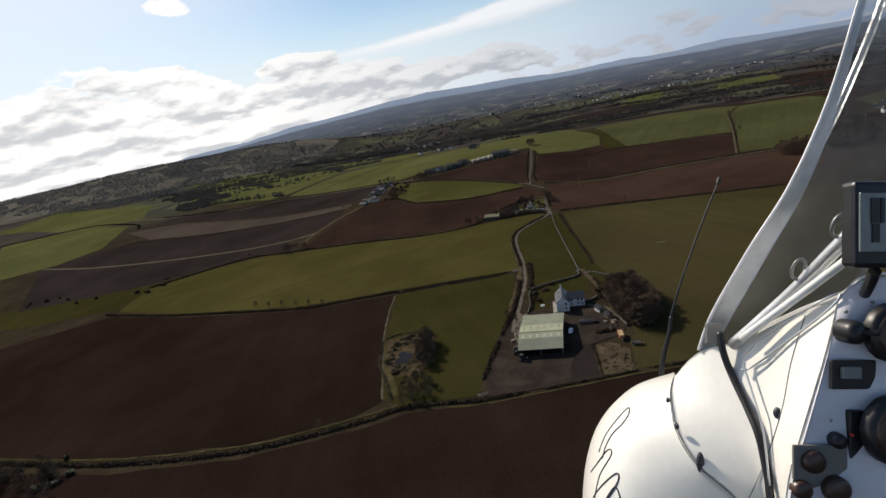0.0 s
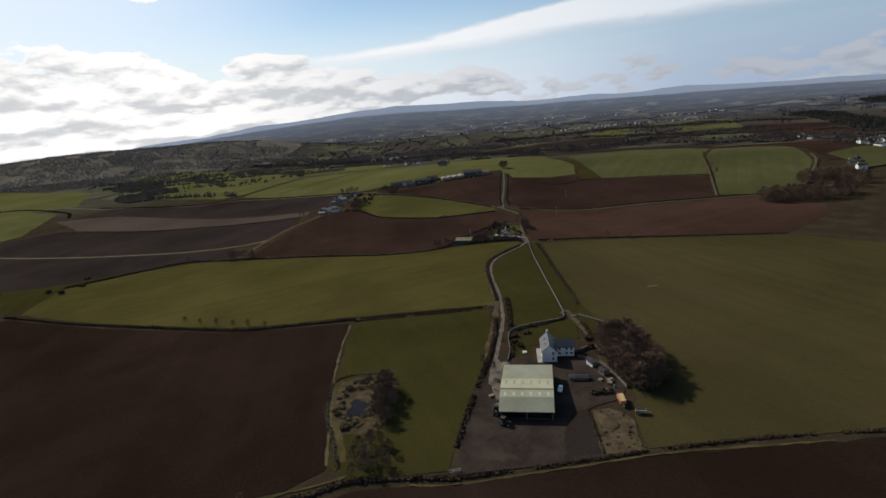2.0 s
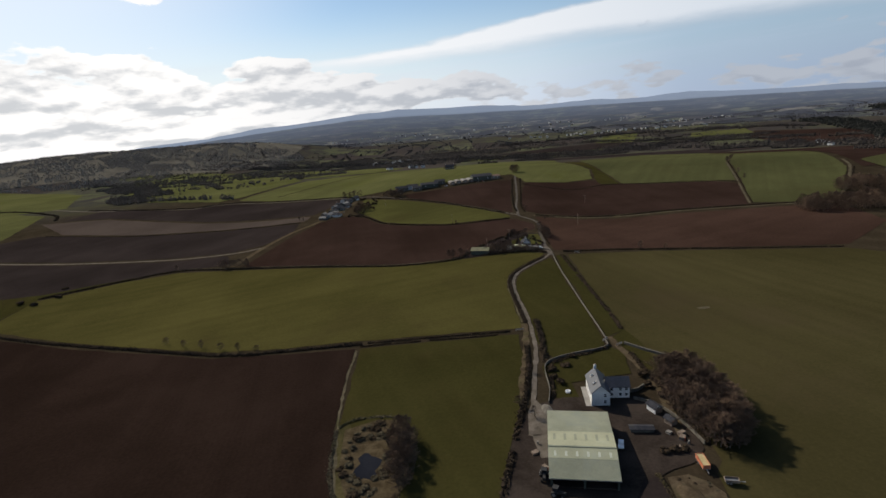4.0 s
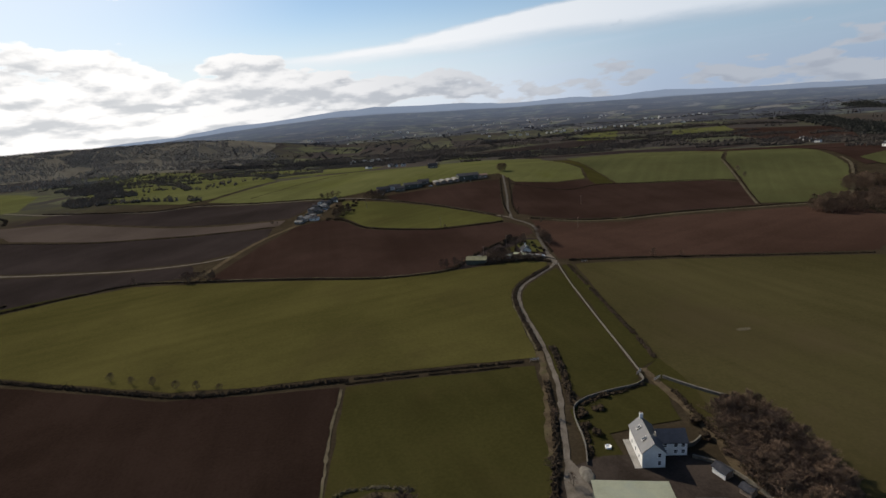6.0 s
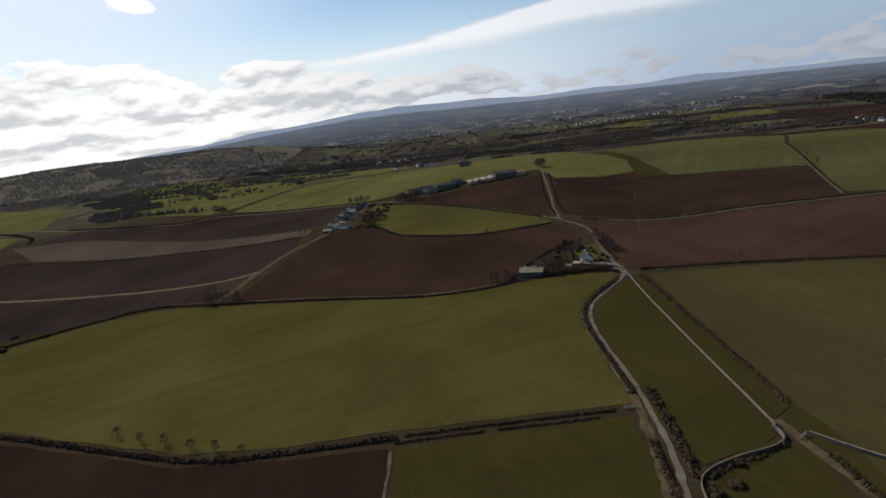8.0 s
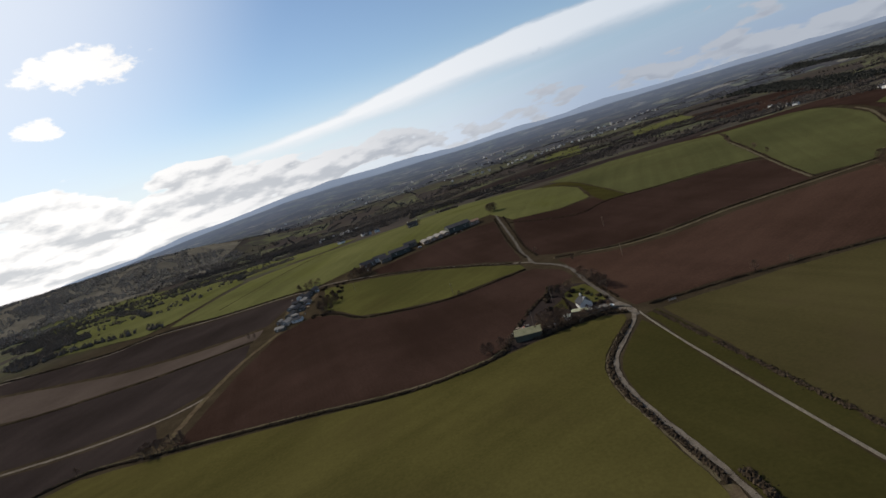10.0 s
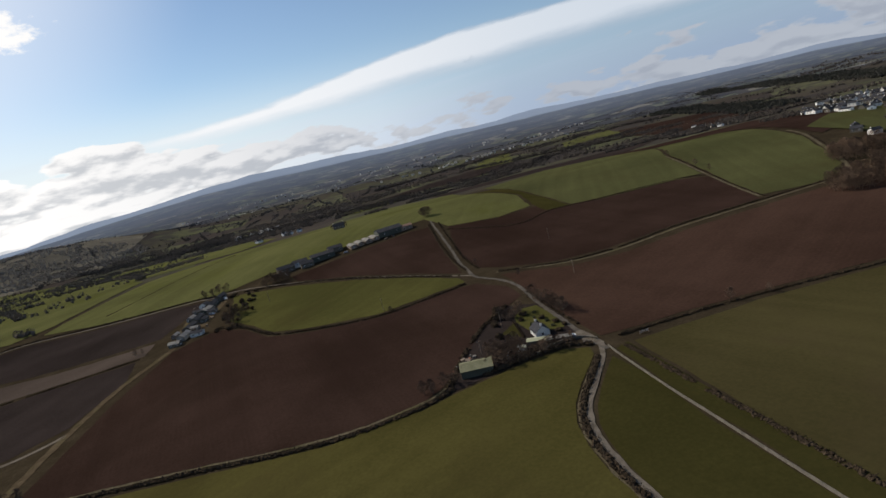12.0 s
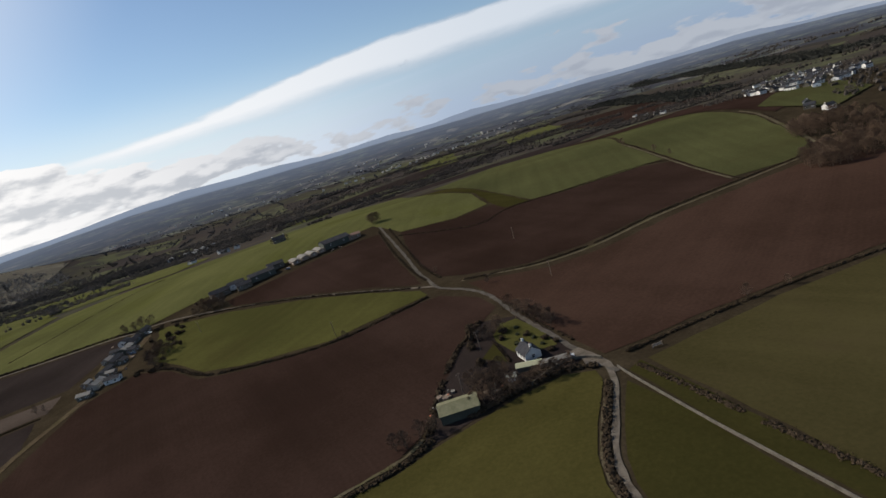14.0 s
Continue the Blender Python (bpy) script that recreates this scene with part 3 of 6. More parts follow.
def road(name, pts, width, material, label, lift=0.22, wander=0.35, category="track"):
    rng = random.Random(name + str(pts[0]))
    line = curve(pts)
    s = Soup()
    rows = []
    for frac in (-0.5, -0.2, 0.2, 0.5):
        side, _ = sides(line, -width * frac)
        j = wander if abs(frac) == 0.5 else 0
        rows.append([(x + rng.uniform(-j, j), y + rng.uniform(-j, j)) for x, y in side])
    for row in rows:
        s.v += [(x, y, terrain(x, y) + lift) for x, y in row]
    k = len(line)
    for r in range(3):
        for i in range(k - 1):
            s.f.append((r * k + i, (r + 1) * k + i, (r + 1) * k + i + 1, r * k + i + 1))
    me = s.mesh(name, material, True)
    me.flip_normals() if me.polygons[0].normal.z < 0 else None
    return tagged(new(name, me), label, category, kind="structure")


def hedge(pts, height, width, label, gaps=0.1, material=None, name="hedge", category="hedge", step_m=0.6):
    rng = random.Random(str(pts[0]) + str(pts[-1]))
    s = Soup()
    for x, y in curve(pts, step_m):
        wave = noise.noise(Vector((x / 9, y / 9, 5)))
        if rng.random() < gaps * 0.6 or wave < -0.62 + gaps:
            continue
        h = height * rng.uniform(0.68, 1.08) * (0.85 + 0.35 * wave)
        z = terrain(x, y) + 0.05
        for _ in range(3 if y < 450 else 2):
            jx, jy = rng.uniform(-.45, .45) * width, rng.uniform(-.45, .45) * width
            w = width * rng.uniform(.18, .36)
            s.lump((x + jx, y + jy, z + h * rng.uniform(.25, .45)), w, w, h * rng.uniform(.3, .58), rng, 0.5)
        for _ in range(13 if y < 450 else 7):
            s.scrap((x + rng.gauss(0, .46) * width, y + rng.gauss(0, .46) * width, z + h * rng.uniform(.05, 1.3)), rng.uniform(.12, .40), rng)
    return solid(name, s, material or HEDGE, label, category, "field hedges", "stuff" if name in ("scrub", "earth_bank") else "")

# ---------------------------------------------------------------- fields
drape("ploughed_field", [(-330, 150), (-212, 129), (-146, 111), (-88, 104), (-43, 111), (-26, 117), (5, 115), (49, 119), (75, 120), (140, 118), (260, 95),
                         (260, -200), (-330, -200)], SOIL_VIGNETTED, "bare dark brown ploughed field below the farm hedge")
drape("ploughed_field", [(-215, 141), (-146, 121), (-88, 113), (-48, 120), (-37, 128), (-45, 186), (-46, 250), (-78, 251), (-115, 256), (-195, 291),
                         (-292, 334), (-380, 290), (-290, 170)], SOIL_VIGNETTED, "large bare dark brown ploughed field with faint furrows")
drape("pasture", [(-43.5, 250), (-10, 251), (30, 250.5), (28, 222), (23, 199), (16, 176), (9, 152), (2, 122), (-28, 122), (-37, 130), (-43.5, 186)], GRASS_OLIVE, "green paddock around the fenced pond")
drape("pasture", [(-292, 343), (-195, 298), (-115, 263), (-80, 258), (-44, 259), (32.5, 257), (33.4, 268), (33.6, 290), (33.6, 310), (34.8, 322), (38, 334), (43, 343), (51, 352.5), (60, 361.5), (66, 368),
                  (68, 374), (60, 380), (44, 381), (28, 380), (12, 379), (0, 377), (-35, 380), (-90, 399), (-160, 425), (-215, 444), (-250, 434), (-300, 398)], GRASS,
      "long green pasture between two hedges", wander=0.6)
drape("pasture", [(38.6, 284), (38.4, 300), (39, 312), (40.6, 321), (43, 329.5), (47.5, 337.5), (55, 346.5), (64, 356), (70, 362), (70.6, 345), (69, 325), (68, 300), (67.6, 283), (66.8, 260), (65.4, 238), (64, 233), (58, 230), (49, 228), (40, 225), (36.5, 236), (38.2, 254), (38.6, 268)], GRASS_OLIVE,
      "narrow green paddock between farm track and stone wall")
drape("pasture", [(83, 367), (140, 365), (190, 357), (255, 342), (330, 260), (330, 120), (78, 124), (64.5, 123.5), (66.5, 139), (68, 147), (72, 152), (73, 160), (80, 225), (78, 245), (79, 290), (80.5, 330)],
      GRASS_DRY, "wide olive green pasture with a dry patch")
drape("ploughed_field", [(-160, 434), (-90, 405), (-35, 385), (0, 382), (12, 388), (24, 404), (44, 430), (68, 452), (80, 462), (82, 485), (72, 512), (60, 514),
                         (8, 509), (-39, 529), (-60, 545), (-76, 580), (-98, 606), (-126, 588), (-146, 520)], SOIL, "bare brown ploughed field behind the cottage")
drape("pasture", [(68, 523), (8, 516), (-37, 537), (-57, 553), (-73, 588), (-90, 620), (-92, 700), (-36, 661), (8, 620), (43, 577), (68, 536)], GRASS_MID,
      "wedge-shaped green pasture between hedges")
drape("ploughed_field", [(-36, 675), (10, 632), (45, 589), (74, 546), (77, 575), (86, 640), (98, 712), (78, 716), (-1, 702), (-40, 697)], SOIL,
      "bare brown ploughed field below the hill farm")
drape("ploughed_field", [(87, 545), (97, 529), (126, 504), (160, 496), (215, 499), (280, 493), (322, 580), (304, 602), (234, 621), (192, 664), (157, 666),
                         (112, 690), (96, 627), (87, 578)], SOIL, "dark brown ploughed field on the rising ground")
drape("ploughed_field", [(90, 514), (97, 509), (126, 485), (160, 477), (215, 481), (290, 475), (345, 468), (330, 400), (262, 350), (190, 365), (140, 373),
                         (77, 380), (77.5, 396), (80, 424), (84.5, 455), (88.5, 488)], SOIL_RED, "wide reddish brown ploughed field beside the lane")
drape("hill_pasture", [(-104, 724), (-61, 737), (0, 738), (104, 748), (113, 692), (157, 668), (191, 671), (204, 726), (198, 823), (232, 1050), (146, 1130),
                       (-20, 1075), (-104, 1065), (-198, 1029), (-233, 1005), (-284, 850), (-290, 815), (-190, 759)], GRASS_BRIGHT,
      "bright green pasture over the crest of the hill", lift=0.35)
drape("hill_pasture", [(214, 634), (240, 622), (327, 597), (363, 685), (447, 817), (490, 940), (398, 1040), (262, 980), (222, 823), (216, 726)], GRASS_COOL,
      "green pasture on the hill with a winding path", lift=0.35)
drape("hill_pasture", [(192, 640), (212, 634), (214, 726), (220, 823), (205, 900), (202, 823), (207, 726), (194, 668)], GRASS_OLIVE, "dark grassy gully on the hillside", lift=0.35)
drape("hill_pasture", [(370, 688), (331, 592), (287, 499), (322, 484), (362, 493), (400, 535), (455, 605), (490, 690), (515, 780), (450, 815)], GRASS_COOL, "green pasture at the corner of the hill", lift=0.35)
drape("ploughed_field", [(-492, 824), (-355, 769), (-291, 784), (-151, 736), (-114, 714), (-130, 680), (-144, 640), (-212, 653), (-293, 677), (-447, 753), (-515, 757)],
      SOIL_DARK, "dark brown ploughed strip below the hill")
drape("stubble_field", [(-535, 748), (-447, 745), (-293, 668), (-212, 645), (-146, 632), (-148, 606), (-200, 612), (-344, 626), (-452, 664)], SOIL_PALE,
      "pale brown stubble strip between dark fields")
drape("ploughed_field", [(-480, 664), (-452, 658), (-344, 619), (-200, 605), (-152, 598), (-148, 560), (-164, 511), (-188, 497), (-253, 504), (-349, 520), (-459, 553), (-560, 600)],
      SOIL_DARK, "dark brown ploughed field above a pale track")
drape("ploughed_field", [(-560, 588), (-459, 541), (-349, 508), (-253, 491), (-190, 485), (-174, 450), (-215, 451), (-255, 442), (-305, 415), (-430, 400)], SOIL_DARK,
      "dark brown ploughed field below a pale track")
drape("hill_pasture", [(-1150, 1400), (-860, 1290), (-720, 1140), (-585, 880), (-690, 842), (-900, 1000), (-1150, 1150)], GRASS_BRIGHT, "green hillside pasture beside dark woods", lift=0.35)
drape("hill_pasture", [(-840, 850), (-710, 888), (-575, 815), (-520, 660), (-545, 600), (-610, 565)], GRASS_BRIGHT, "pale green pasture at the valley side", lift=0.4)
hedge([(-845, 845), (-705, 895), (-570, 822), (-530, 770)], 2.2, 3.0, "scrubby hedge round a valley pasture", 0.1)
drape("hillside", [(-2050, 1450), (-1700, 1280), (-1250, 1330), (-880, 1560), (-520, 1700), (-480, 2150), (-900, 2300), (-1500, 2180), (-2000, 2000)], HILLSIDE,
      "rough olive brown hillside under leafless woods", "hillside", lift=1.2, cell=30.0)
road("valley_road", [(-900, 1010), (-720, 950), (-610, 880), (-520, 828), (-470, 812)], 4.0, TRACK, "pale road at the edge of the valley")
drape("parkland", [(-900, 1700), (-560, 1600), (-245, 1035), (-293, 850), (-320, 815), (-450, 872), (-560, 1010)], GRASS_BRIGHT, "green parkland dotted with trees", lift=0.6)
drape("parkland", [(-300, 1085), (-560, 1590), (-330, 1480), (-120, 1330), (-60, 1180), (-110, 1080)], GRASS_BRIGHT, "open green parkland behind the hill", lift=0.8, cell=20.0)
drape("far_pasture", [(626, 1960), (751, 1980), (610, 1640), (510, 1700)], GRASS_BRIGHT, "distant green pasture before the village", lift=1.0)
drape("far_pasture", [(864, 1807), (1038, 1800), (958, 1600), (775, 1629)], GRASS_BRIGHT, "distant green pasture beyond the hill", lift=1.0)
drape("far_field", [(1009, 1700), (1180, 1500), (1060, 1150), (900, 1040), (780, 1050), (866, 1480)], SOIL, "distant brown ploughed field", lift=1.0)
drape("far_field", [(470, 960), (520, 930), (700, 900), (640, 720), (512, 600), (468, 596), (496, 680), (522, 790), (470, 830)], SOIL, "brown ploughed field behind the hill pasture", lift=0.6)
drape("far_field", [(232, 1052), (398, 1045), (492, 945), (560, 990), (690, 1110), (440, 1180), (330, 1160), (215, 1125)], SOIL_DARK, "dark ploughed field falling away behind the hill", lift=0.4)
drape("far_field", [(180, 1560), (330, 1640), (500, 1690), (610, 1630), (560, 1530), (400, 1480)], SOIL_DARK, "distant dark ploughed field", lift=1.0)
drape("far_pasture", [(95, 1290), (190, 1330), (260, 1480), (180, 1530), (60, 1400)], GRASS_BRIGHT, "distant green pasture in the valley", lift=1.0)
drape("far_pasture", [(488, 628), (560, 660), (606, 625), (548, 558), (474, 546)], GRASS_COOL, "green meadow below the white town", lift=1.1)
drape("far_pasture", [(470, 480), (560, 540), (640, 480), (520, 380)], GRASS_OLIVE, "olive meadow beside the wood", lift=0.6)

# ---------------------------------------------------------------- tracks and the yard
FARM_TRACK = [(12, 160), (18, 174), (24, 187), (28, 204), (31.5, 219), (34.6, 234), (36.5, 251), (37.4, 267), (37.5, 283), (37.2, 297), (37.5, 309), (38.8, 321), (41.5, 331),
              (46, 339.5), (53.5, 348.5), (62.5, 358), (68, 365), (72, 373)]
road("farm_track", FARM_TRACK, 1.8, TRACK, "pale stony farm track beside a dark hedge", wander=0.28)
road("track_verge", [(22, 195), (26, 214), (30, 232), (33, 250), (34.6, 262)], 3.0, EARTH, "brown scrubby verge beside the farm track", lift=0.18, wander=0.6)
road("track_verge", [(34.2, 264), (34.4, 285), (34.2, 300), (34.6, 313), (36.0, 323), (39, 333), (44, 342), (52, 351.5), (60, 360)], 1.0, VERGE, "thin pale margin behind the track hedge", lift=0.18)
road("farm_drive", [(68.5, 240), (69.5, 228), (71, 212), (71.4, 198), (70, 186), (68, 174), (66.5, 164)], 2.8, EARTH, "brown earth drive between garden and copse", lift=0.25)
drape("apron", [(21.5, 160), (24, 160), (26.5, 172), (27, 178), (23, 178), (21, 170)], TRACK, "stained stony apron beside the barn", "apron", lift=0.30, cell=4.0, wander=0.3)
drape("gravel", [(20, 172), (26, 168), (28.5, 176), (28, 188), (26, 194), (22, 184)], TRACK, "pale gravel where the track meets the yard", "gravel", lift=0.30, cell=4.0)
drape("junction", [(70, 391), (74.5, 391), (75, 384), (74.4, 374), (72.6, 370), (71, 374), (68, 378.5), (70, 383)], TRACK, "pale stony triangle where track and lane meet", "junction", lift=0.27, cell=4.0)
road("lane", [(72, 368), (72.5, 380), (73.5, 393), (75.5, 409), (77.5, 425), (79.5, 440), (82, 455), (85.5, 473), (86.5, 490), (84, 506), (77, 527), (79, 548), (82, 575), (92, 632), (107, 735), (112, 760)], 2.2, TAR,
     "narrow worn tarmac lane climbing the hill")
road("hill_farm_road", [(77, 531), (43, 582), (8, 626), (-34, 668), (-70, 700), (-98, 718), (-116, 714)], 2.4, TRACK, "pale farm road along a hedge")
road("field_path", [(90, 521), (97, 519), (126, 495), (160, 487), (215, 490), (290, 484), (336, 480)], 2.4, VERGE, "pale grassy margin between ploughed fields")
road("grass_track", [(-119, 640), (-127, 597), (-149, 549), (-161, 500), (-167, 455), (-170, 438)], 5.0, EARTH, "dry grassy track between ploughed fields")
road("field_track", [(-560, 594), (-459, 547), (-349, 514), (-253, 497), (-188, 491), (-160, 500)], 3.4, TRACK, "pale track crossing dark ploughed fields")
road("hill_path", [(230, 640), (243, 690), (262, 720), (258, 770)], 2.2, VERGE, "worn path winding up the pasture")
road("paddock_track", [(-45, 248), (-45.5, 220), (-44, 188), (-37, 130)], 1.0, VERGE, "dry grassy margin along the paddock fence")
road("far_road", [(-492, 832), (-355, 776), (-291, 790), (-151, 742), (-110, 719)], 3.0, TRACK, "pale road along the foot of the hill")
drape("yard", [(5, 119.5), (8, 150), (17, 178), (26, 190), (36, 193), (62, 190), (72, 172), (70, 158), (64, 152), (57, 150), (53, 148), (52, 140), (51, 130), (50, 121.5)], YARD,
      "dark gravel farmyard in front of the barn", "yard", lift=0.24, cell=5.0, wander=0.5)
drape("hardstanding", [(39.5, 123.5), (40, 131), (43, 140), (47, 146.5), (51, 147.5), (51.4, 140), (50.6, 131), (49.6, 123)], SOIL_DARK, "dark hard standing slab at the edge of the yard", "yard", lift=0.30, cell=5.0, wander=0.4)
drape("waste_ground", [(51, 122.5), (52, 130), (53, 140), (54, 147), (60, 147.5), (64, 144), (66, 139), (64, 131), (63, 123)], EARTH, "rough earth and weeds beside the yard", "ground", lift=0.20, cell=4.0, wander=1.2)
drape("garden_lawn", [(33, 196), (34, 218), (52, 229), (64, 232), (70, 224), (66, 206), (42, 203), (42, 190), (36, 190)], GRASS_OLIVE, "farmhouse lawn behind the barn", "lawn", lift=0.20, cell=5.0)
drape("pasture", [(67, 237), (78, 247), (86, 228), (84, 205), (74, 196), (72.5, 224)], GRASS_OLIVE, "rough green corner between garden and copse", lift=0.12, cell=6.0)
drape("hedge_bank", [(77, 246), (78, 290), (79, 330), (81, 368), (74.5, 366), (71.4, 335), (69.6, 286), (68.6, 260), (67.8, 240)], GRASS_OLIVE, "strip of grass between wall and hedge", "verge", lift=0.14)

# ---------------------------------------------------------------- hedges and walls
BOTTOM = [(-230, 140), (-212, 136), (-146, 117), (-88, 109), (-43, 116), (-26, 121), (5, 118)]
hedge(BOTTOM, 1.5, 1.8, "ragged brown hedge at the foot of a ploughed field", 0.08)
hedge([(5, 118), (49, 121), (75, 123), (140, 121), (260, 100)], 1.0, 1.2, "thin broken hedge below the farmyard", 0.3)
hedge([(-300, 340), (-195, 295), (-115, 260), (-80, 255), (-44, 255)], 1.5, 1.7, "low dark hedge between ploughland and pasture", 0.06)
hedge([(-44, 255.5), (-10, 255.5), (26, 254.6)], 0.9, 1.1, "low dark hedge above the paddock", 0.05)
hedge([(-44, 252.4), (-10, 252.4), (20, 251.6)], 0.7, 0.9, "thin dark hedge beside the paddock bank", 0.12)
hedge([(-300, 404), (-250, 438), (-215, 449), (-160, 429), (-90, 402), (-35, 382), (0, 379), (14, 383)], 1.5, 1.8, "dark hedge along the top of the pasture", 0.12)
hedge([(3, 126), (10, 152), (17, 176), (24, 199), (29, 222), (32, 244)], 1.6, 1.8, "dark hedge beside the farm track", 0.08)
hedge([(40.6, 264), (39.8, 250), (38.0, 236), (36, 222)], 1.7, 2.4, "thick dark hedge by the farm track", 0.05)
hedge([(35.4, 263), (35.6, 282), (35.3, 298), (35.6, 311), (36.9, 322), (39.6, 332), (44.4, 341), (52, 350), (61, 359.5), (66, 365.5)], 1.3, 1.9, "low dark hedge following the bend of the track", 0.02)
hedge([(78.6, 366), (78, 330), (78, 292), (77.6, 262), (76.6, 248)], 0.8, 1.8, "long dark hedge beside the stone wall", 0.02)
hedge([(82, 375), (140, 370), (190, 361), (255, 346)], 1.1, 1.3, "low hedge between ploughland and olive pasture", 0.2)
hedge([(-98, 610), (-76, 584), (-58, 549), (-38, 533), (8, 512), (66, 518)], 1.6, 1.9, "dark hedge under the wedge of pasture", 0.08)
hedge([(-92, 708), (-36, 668), (8, 625), (43, 580), (70, 541)], 1.3, 1.6, "dark hedge beside the hill farm road", 0.2)
hedge([(92, 522), (126, 499), (160, 491), (215, 495), (285, 489), (340, 484), (372, 505)], 1.4, 1.9, "dark hedge with a dry margin", 0.12)
hedge([(78, 550), (80, 580), (88, 640), (101, 720)], 1.2, 1.6, "pale hedge on one side of the lane", 0.25)
hedge([(86, 545), (88, 580), (98, 640), (110, 715)], 1.2, 1.6, "pale hedge on the other side of the lane", 0.25)
road("field_path", [(366, 690), (327, 594), (283, 496)], 2.0, VERGE, "pale fence line climbing between field and hill pasture", lift=0.42)
hedge([(368, 687), (329, 592), (285, 494)], 0.7, 0.9, "low broken hedge climbing between field and hill pasture", 0.35)
hedge([(108, 684), (154, 629), (192, 636), (236, 624), (306, 605), (326, 585)], 1.0, 1.4, "low hedge above the reddish field", 0.15)
road("field_path", [(362, 492), (402, 534), (458, 604), (476, 640)], 3.0, VERGE, "pale worn margin at the side of the hill pasture", lift=0.42)
hedge([(460, 602), (404, 532), (364, 490)], 1.2, 2.0, "hedge at the far side of the hill pasture", 0.2)
hedge([(-520, 832), (-355, 780), (-291, 794), (-151, 746), (-110, 722)], 2.0, 2.5, "scrubby hedge along the hill road", 0.15)
hedge([(-150, 602), (-200, 608), (-344, 622), (-470, 662)], 0.9, 1.2, "low hedge between dark and pale fields", 0.3)
hedge([(-231, 815), (-193, 877), (-145, 957), (-115, 1010)], 0.9, 1.4, "thin fence line of scrub over the hill", 0.1)
hedge([(77.5, 398), (79.8, 424), (82, 440), (85, 456)], 1.0, 1.2, "low scrubby hedge beside the lane", 0.35)
hedge([(14, 386), (25, 405), (44, 431), (66, 452)], 1.6, 2.0, "overgrown hedge behind the cottage garden", 0.1)


def stone_wall(pts, height, thick, label):
    rng = random.Random(str(pts))
    line = curve(pts, 1.0)
    s = Soup()
    left, right = sides(line, thick / 2)
    for (a, b), (c, d) in zip(left, right):
        h = height * rng.uniform(0.92, 1.08)
        z0 = terrain(a, b)
        s.v += [(a, b, z0), (a, b, z0 + h), (c, d, z0 + h), (c, d, z0)]
    for i in range(len(line) - 1):
        for k in range(3):
            s.f.append((4 * i + k, 4 * i + k + 1, 4 * i + 5 + k, 4 * i + 4 + k))
    k = len(line) - 1
    s.f += [(0, 3, 2, 1), (4 * k, 4 * k + 1, 4 * k + 2, 4 * k + 3)]
    wall = solid("garden_wall", s, STONE, label, "wall")
    cope = Soup()
    left, right = sides(line, thick / 2 + 0.03)
    for i in range(len(line) - 1):
        a, b, c, d = left[i], left[i + 1], right[i + 1], right[i]
        z = max(terrain(*a), terrain(*b)) + height * 1.06
        top = [(p[0], p[1], z + 0.10 + rng.uniform(-.03, .03)) for p in (a, b, c, d)]
        cope.add([(p[0], p[1], z) for p in (a, b, c, d)] + top, [(3, 2, 1, 0), (4, 5, 6, 7), (0, 1, 5, 4), (1, 2, 6, 5), (2, 3, 7, 6), (3, 0, 4, 7)])
    part("coping", cope, STONE, wall, "flat coping stones")
    return wall


stone_wall([(65.5, 236), (65, 231), (60, 228), (50, 226), (41, 223), (36, 219), (34, 212), (33, 200), (30.5, 190)], 1.1, 0.24, "curved stone garden wall with pale coping")
stone_wall([(66.6, 238), (67.4, 255), (68.4, 286), (69.4, 313), (70.2, 335), (72.2, 360), (73.6, 370)], 0.8, 0.22, "straight dry stone wall beside a path")
stone_wall([(72.5, 232), (77, 226), (82.5, 219.5), (87, 215)], 1.0, 0.6, "pale stone wall running to the bare wood")

hedge([(38, 218), (35.5, 212), (34.8, 204), (33, 194)], 1.4, 1.6, "dark garden hedge inside the stone wall", 0.05, name="garden_hedge")
hedge([(64, 229), (56, 226), (46, 223.5), (39, 220)], 1.2, 1.4, "dark hedge along the garden wall", 0.1, name="garden_hedge")
hedge([(52, 148.5), (52, 141), (51.2, 131), (50.4, 124)], 0.7, 1.1, "low weedy bank at the edge of the yard", 0.05, EARTH, "earth_bank", "bank")
hedge([(72, 160), (74, 172), (73, 184), (72, 200), (72, 222)], 1.3, 1.6, "dark hedge between garden and wood", 0.1, name="garden_hedge")
hedge([(-43, 186), (-38, 190), (-28, 190.5), (-19, 188)], 0.8, 1.3, "ragged dry scrub along the pond fence", 0.15, VERGE, "scrub", "scrub")
hedge([(-44, 184), (-42, 160), (-37, 143), (-33, 128)], 0.8, 1.3, "ragged scrub along the field edge", 0.2, VERGE, "scrub", "scrub")

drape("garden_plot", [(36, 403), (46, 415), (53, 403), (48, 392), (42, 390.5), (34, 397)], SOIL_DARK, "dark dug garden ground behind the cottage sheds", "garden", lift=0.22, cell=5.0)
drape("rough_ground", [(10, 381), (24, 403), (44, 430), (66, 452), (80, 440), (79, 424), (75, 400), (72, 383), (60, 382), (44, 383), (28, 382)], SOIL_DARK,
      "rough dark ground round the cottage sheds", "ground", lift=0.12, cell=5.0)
hedge([(69, 385.5), (60, 387.5), (50, 388.5), (42, 389)], 1.5, 2.0, "dark hedge in front of the cottage sheds", 0.08)
hedge([(58.5, 425), (56.5, 415), (54, 404)], 1.2, 0.9, "clipped hedge between cottage lawn and garden", 0.05, name="garden_hedge")
hedge([(70, 376), (62, 382), (50, 383.5), (38, 384), (28, 384)], 1.8, 2.2, "overgrown dark hedge below the cottage plot", 0.05)

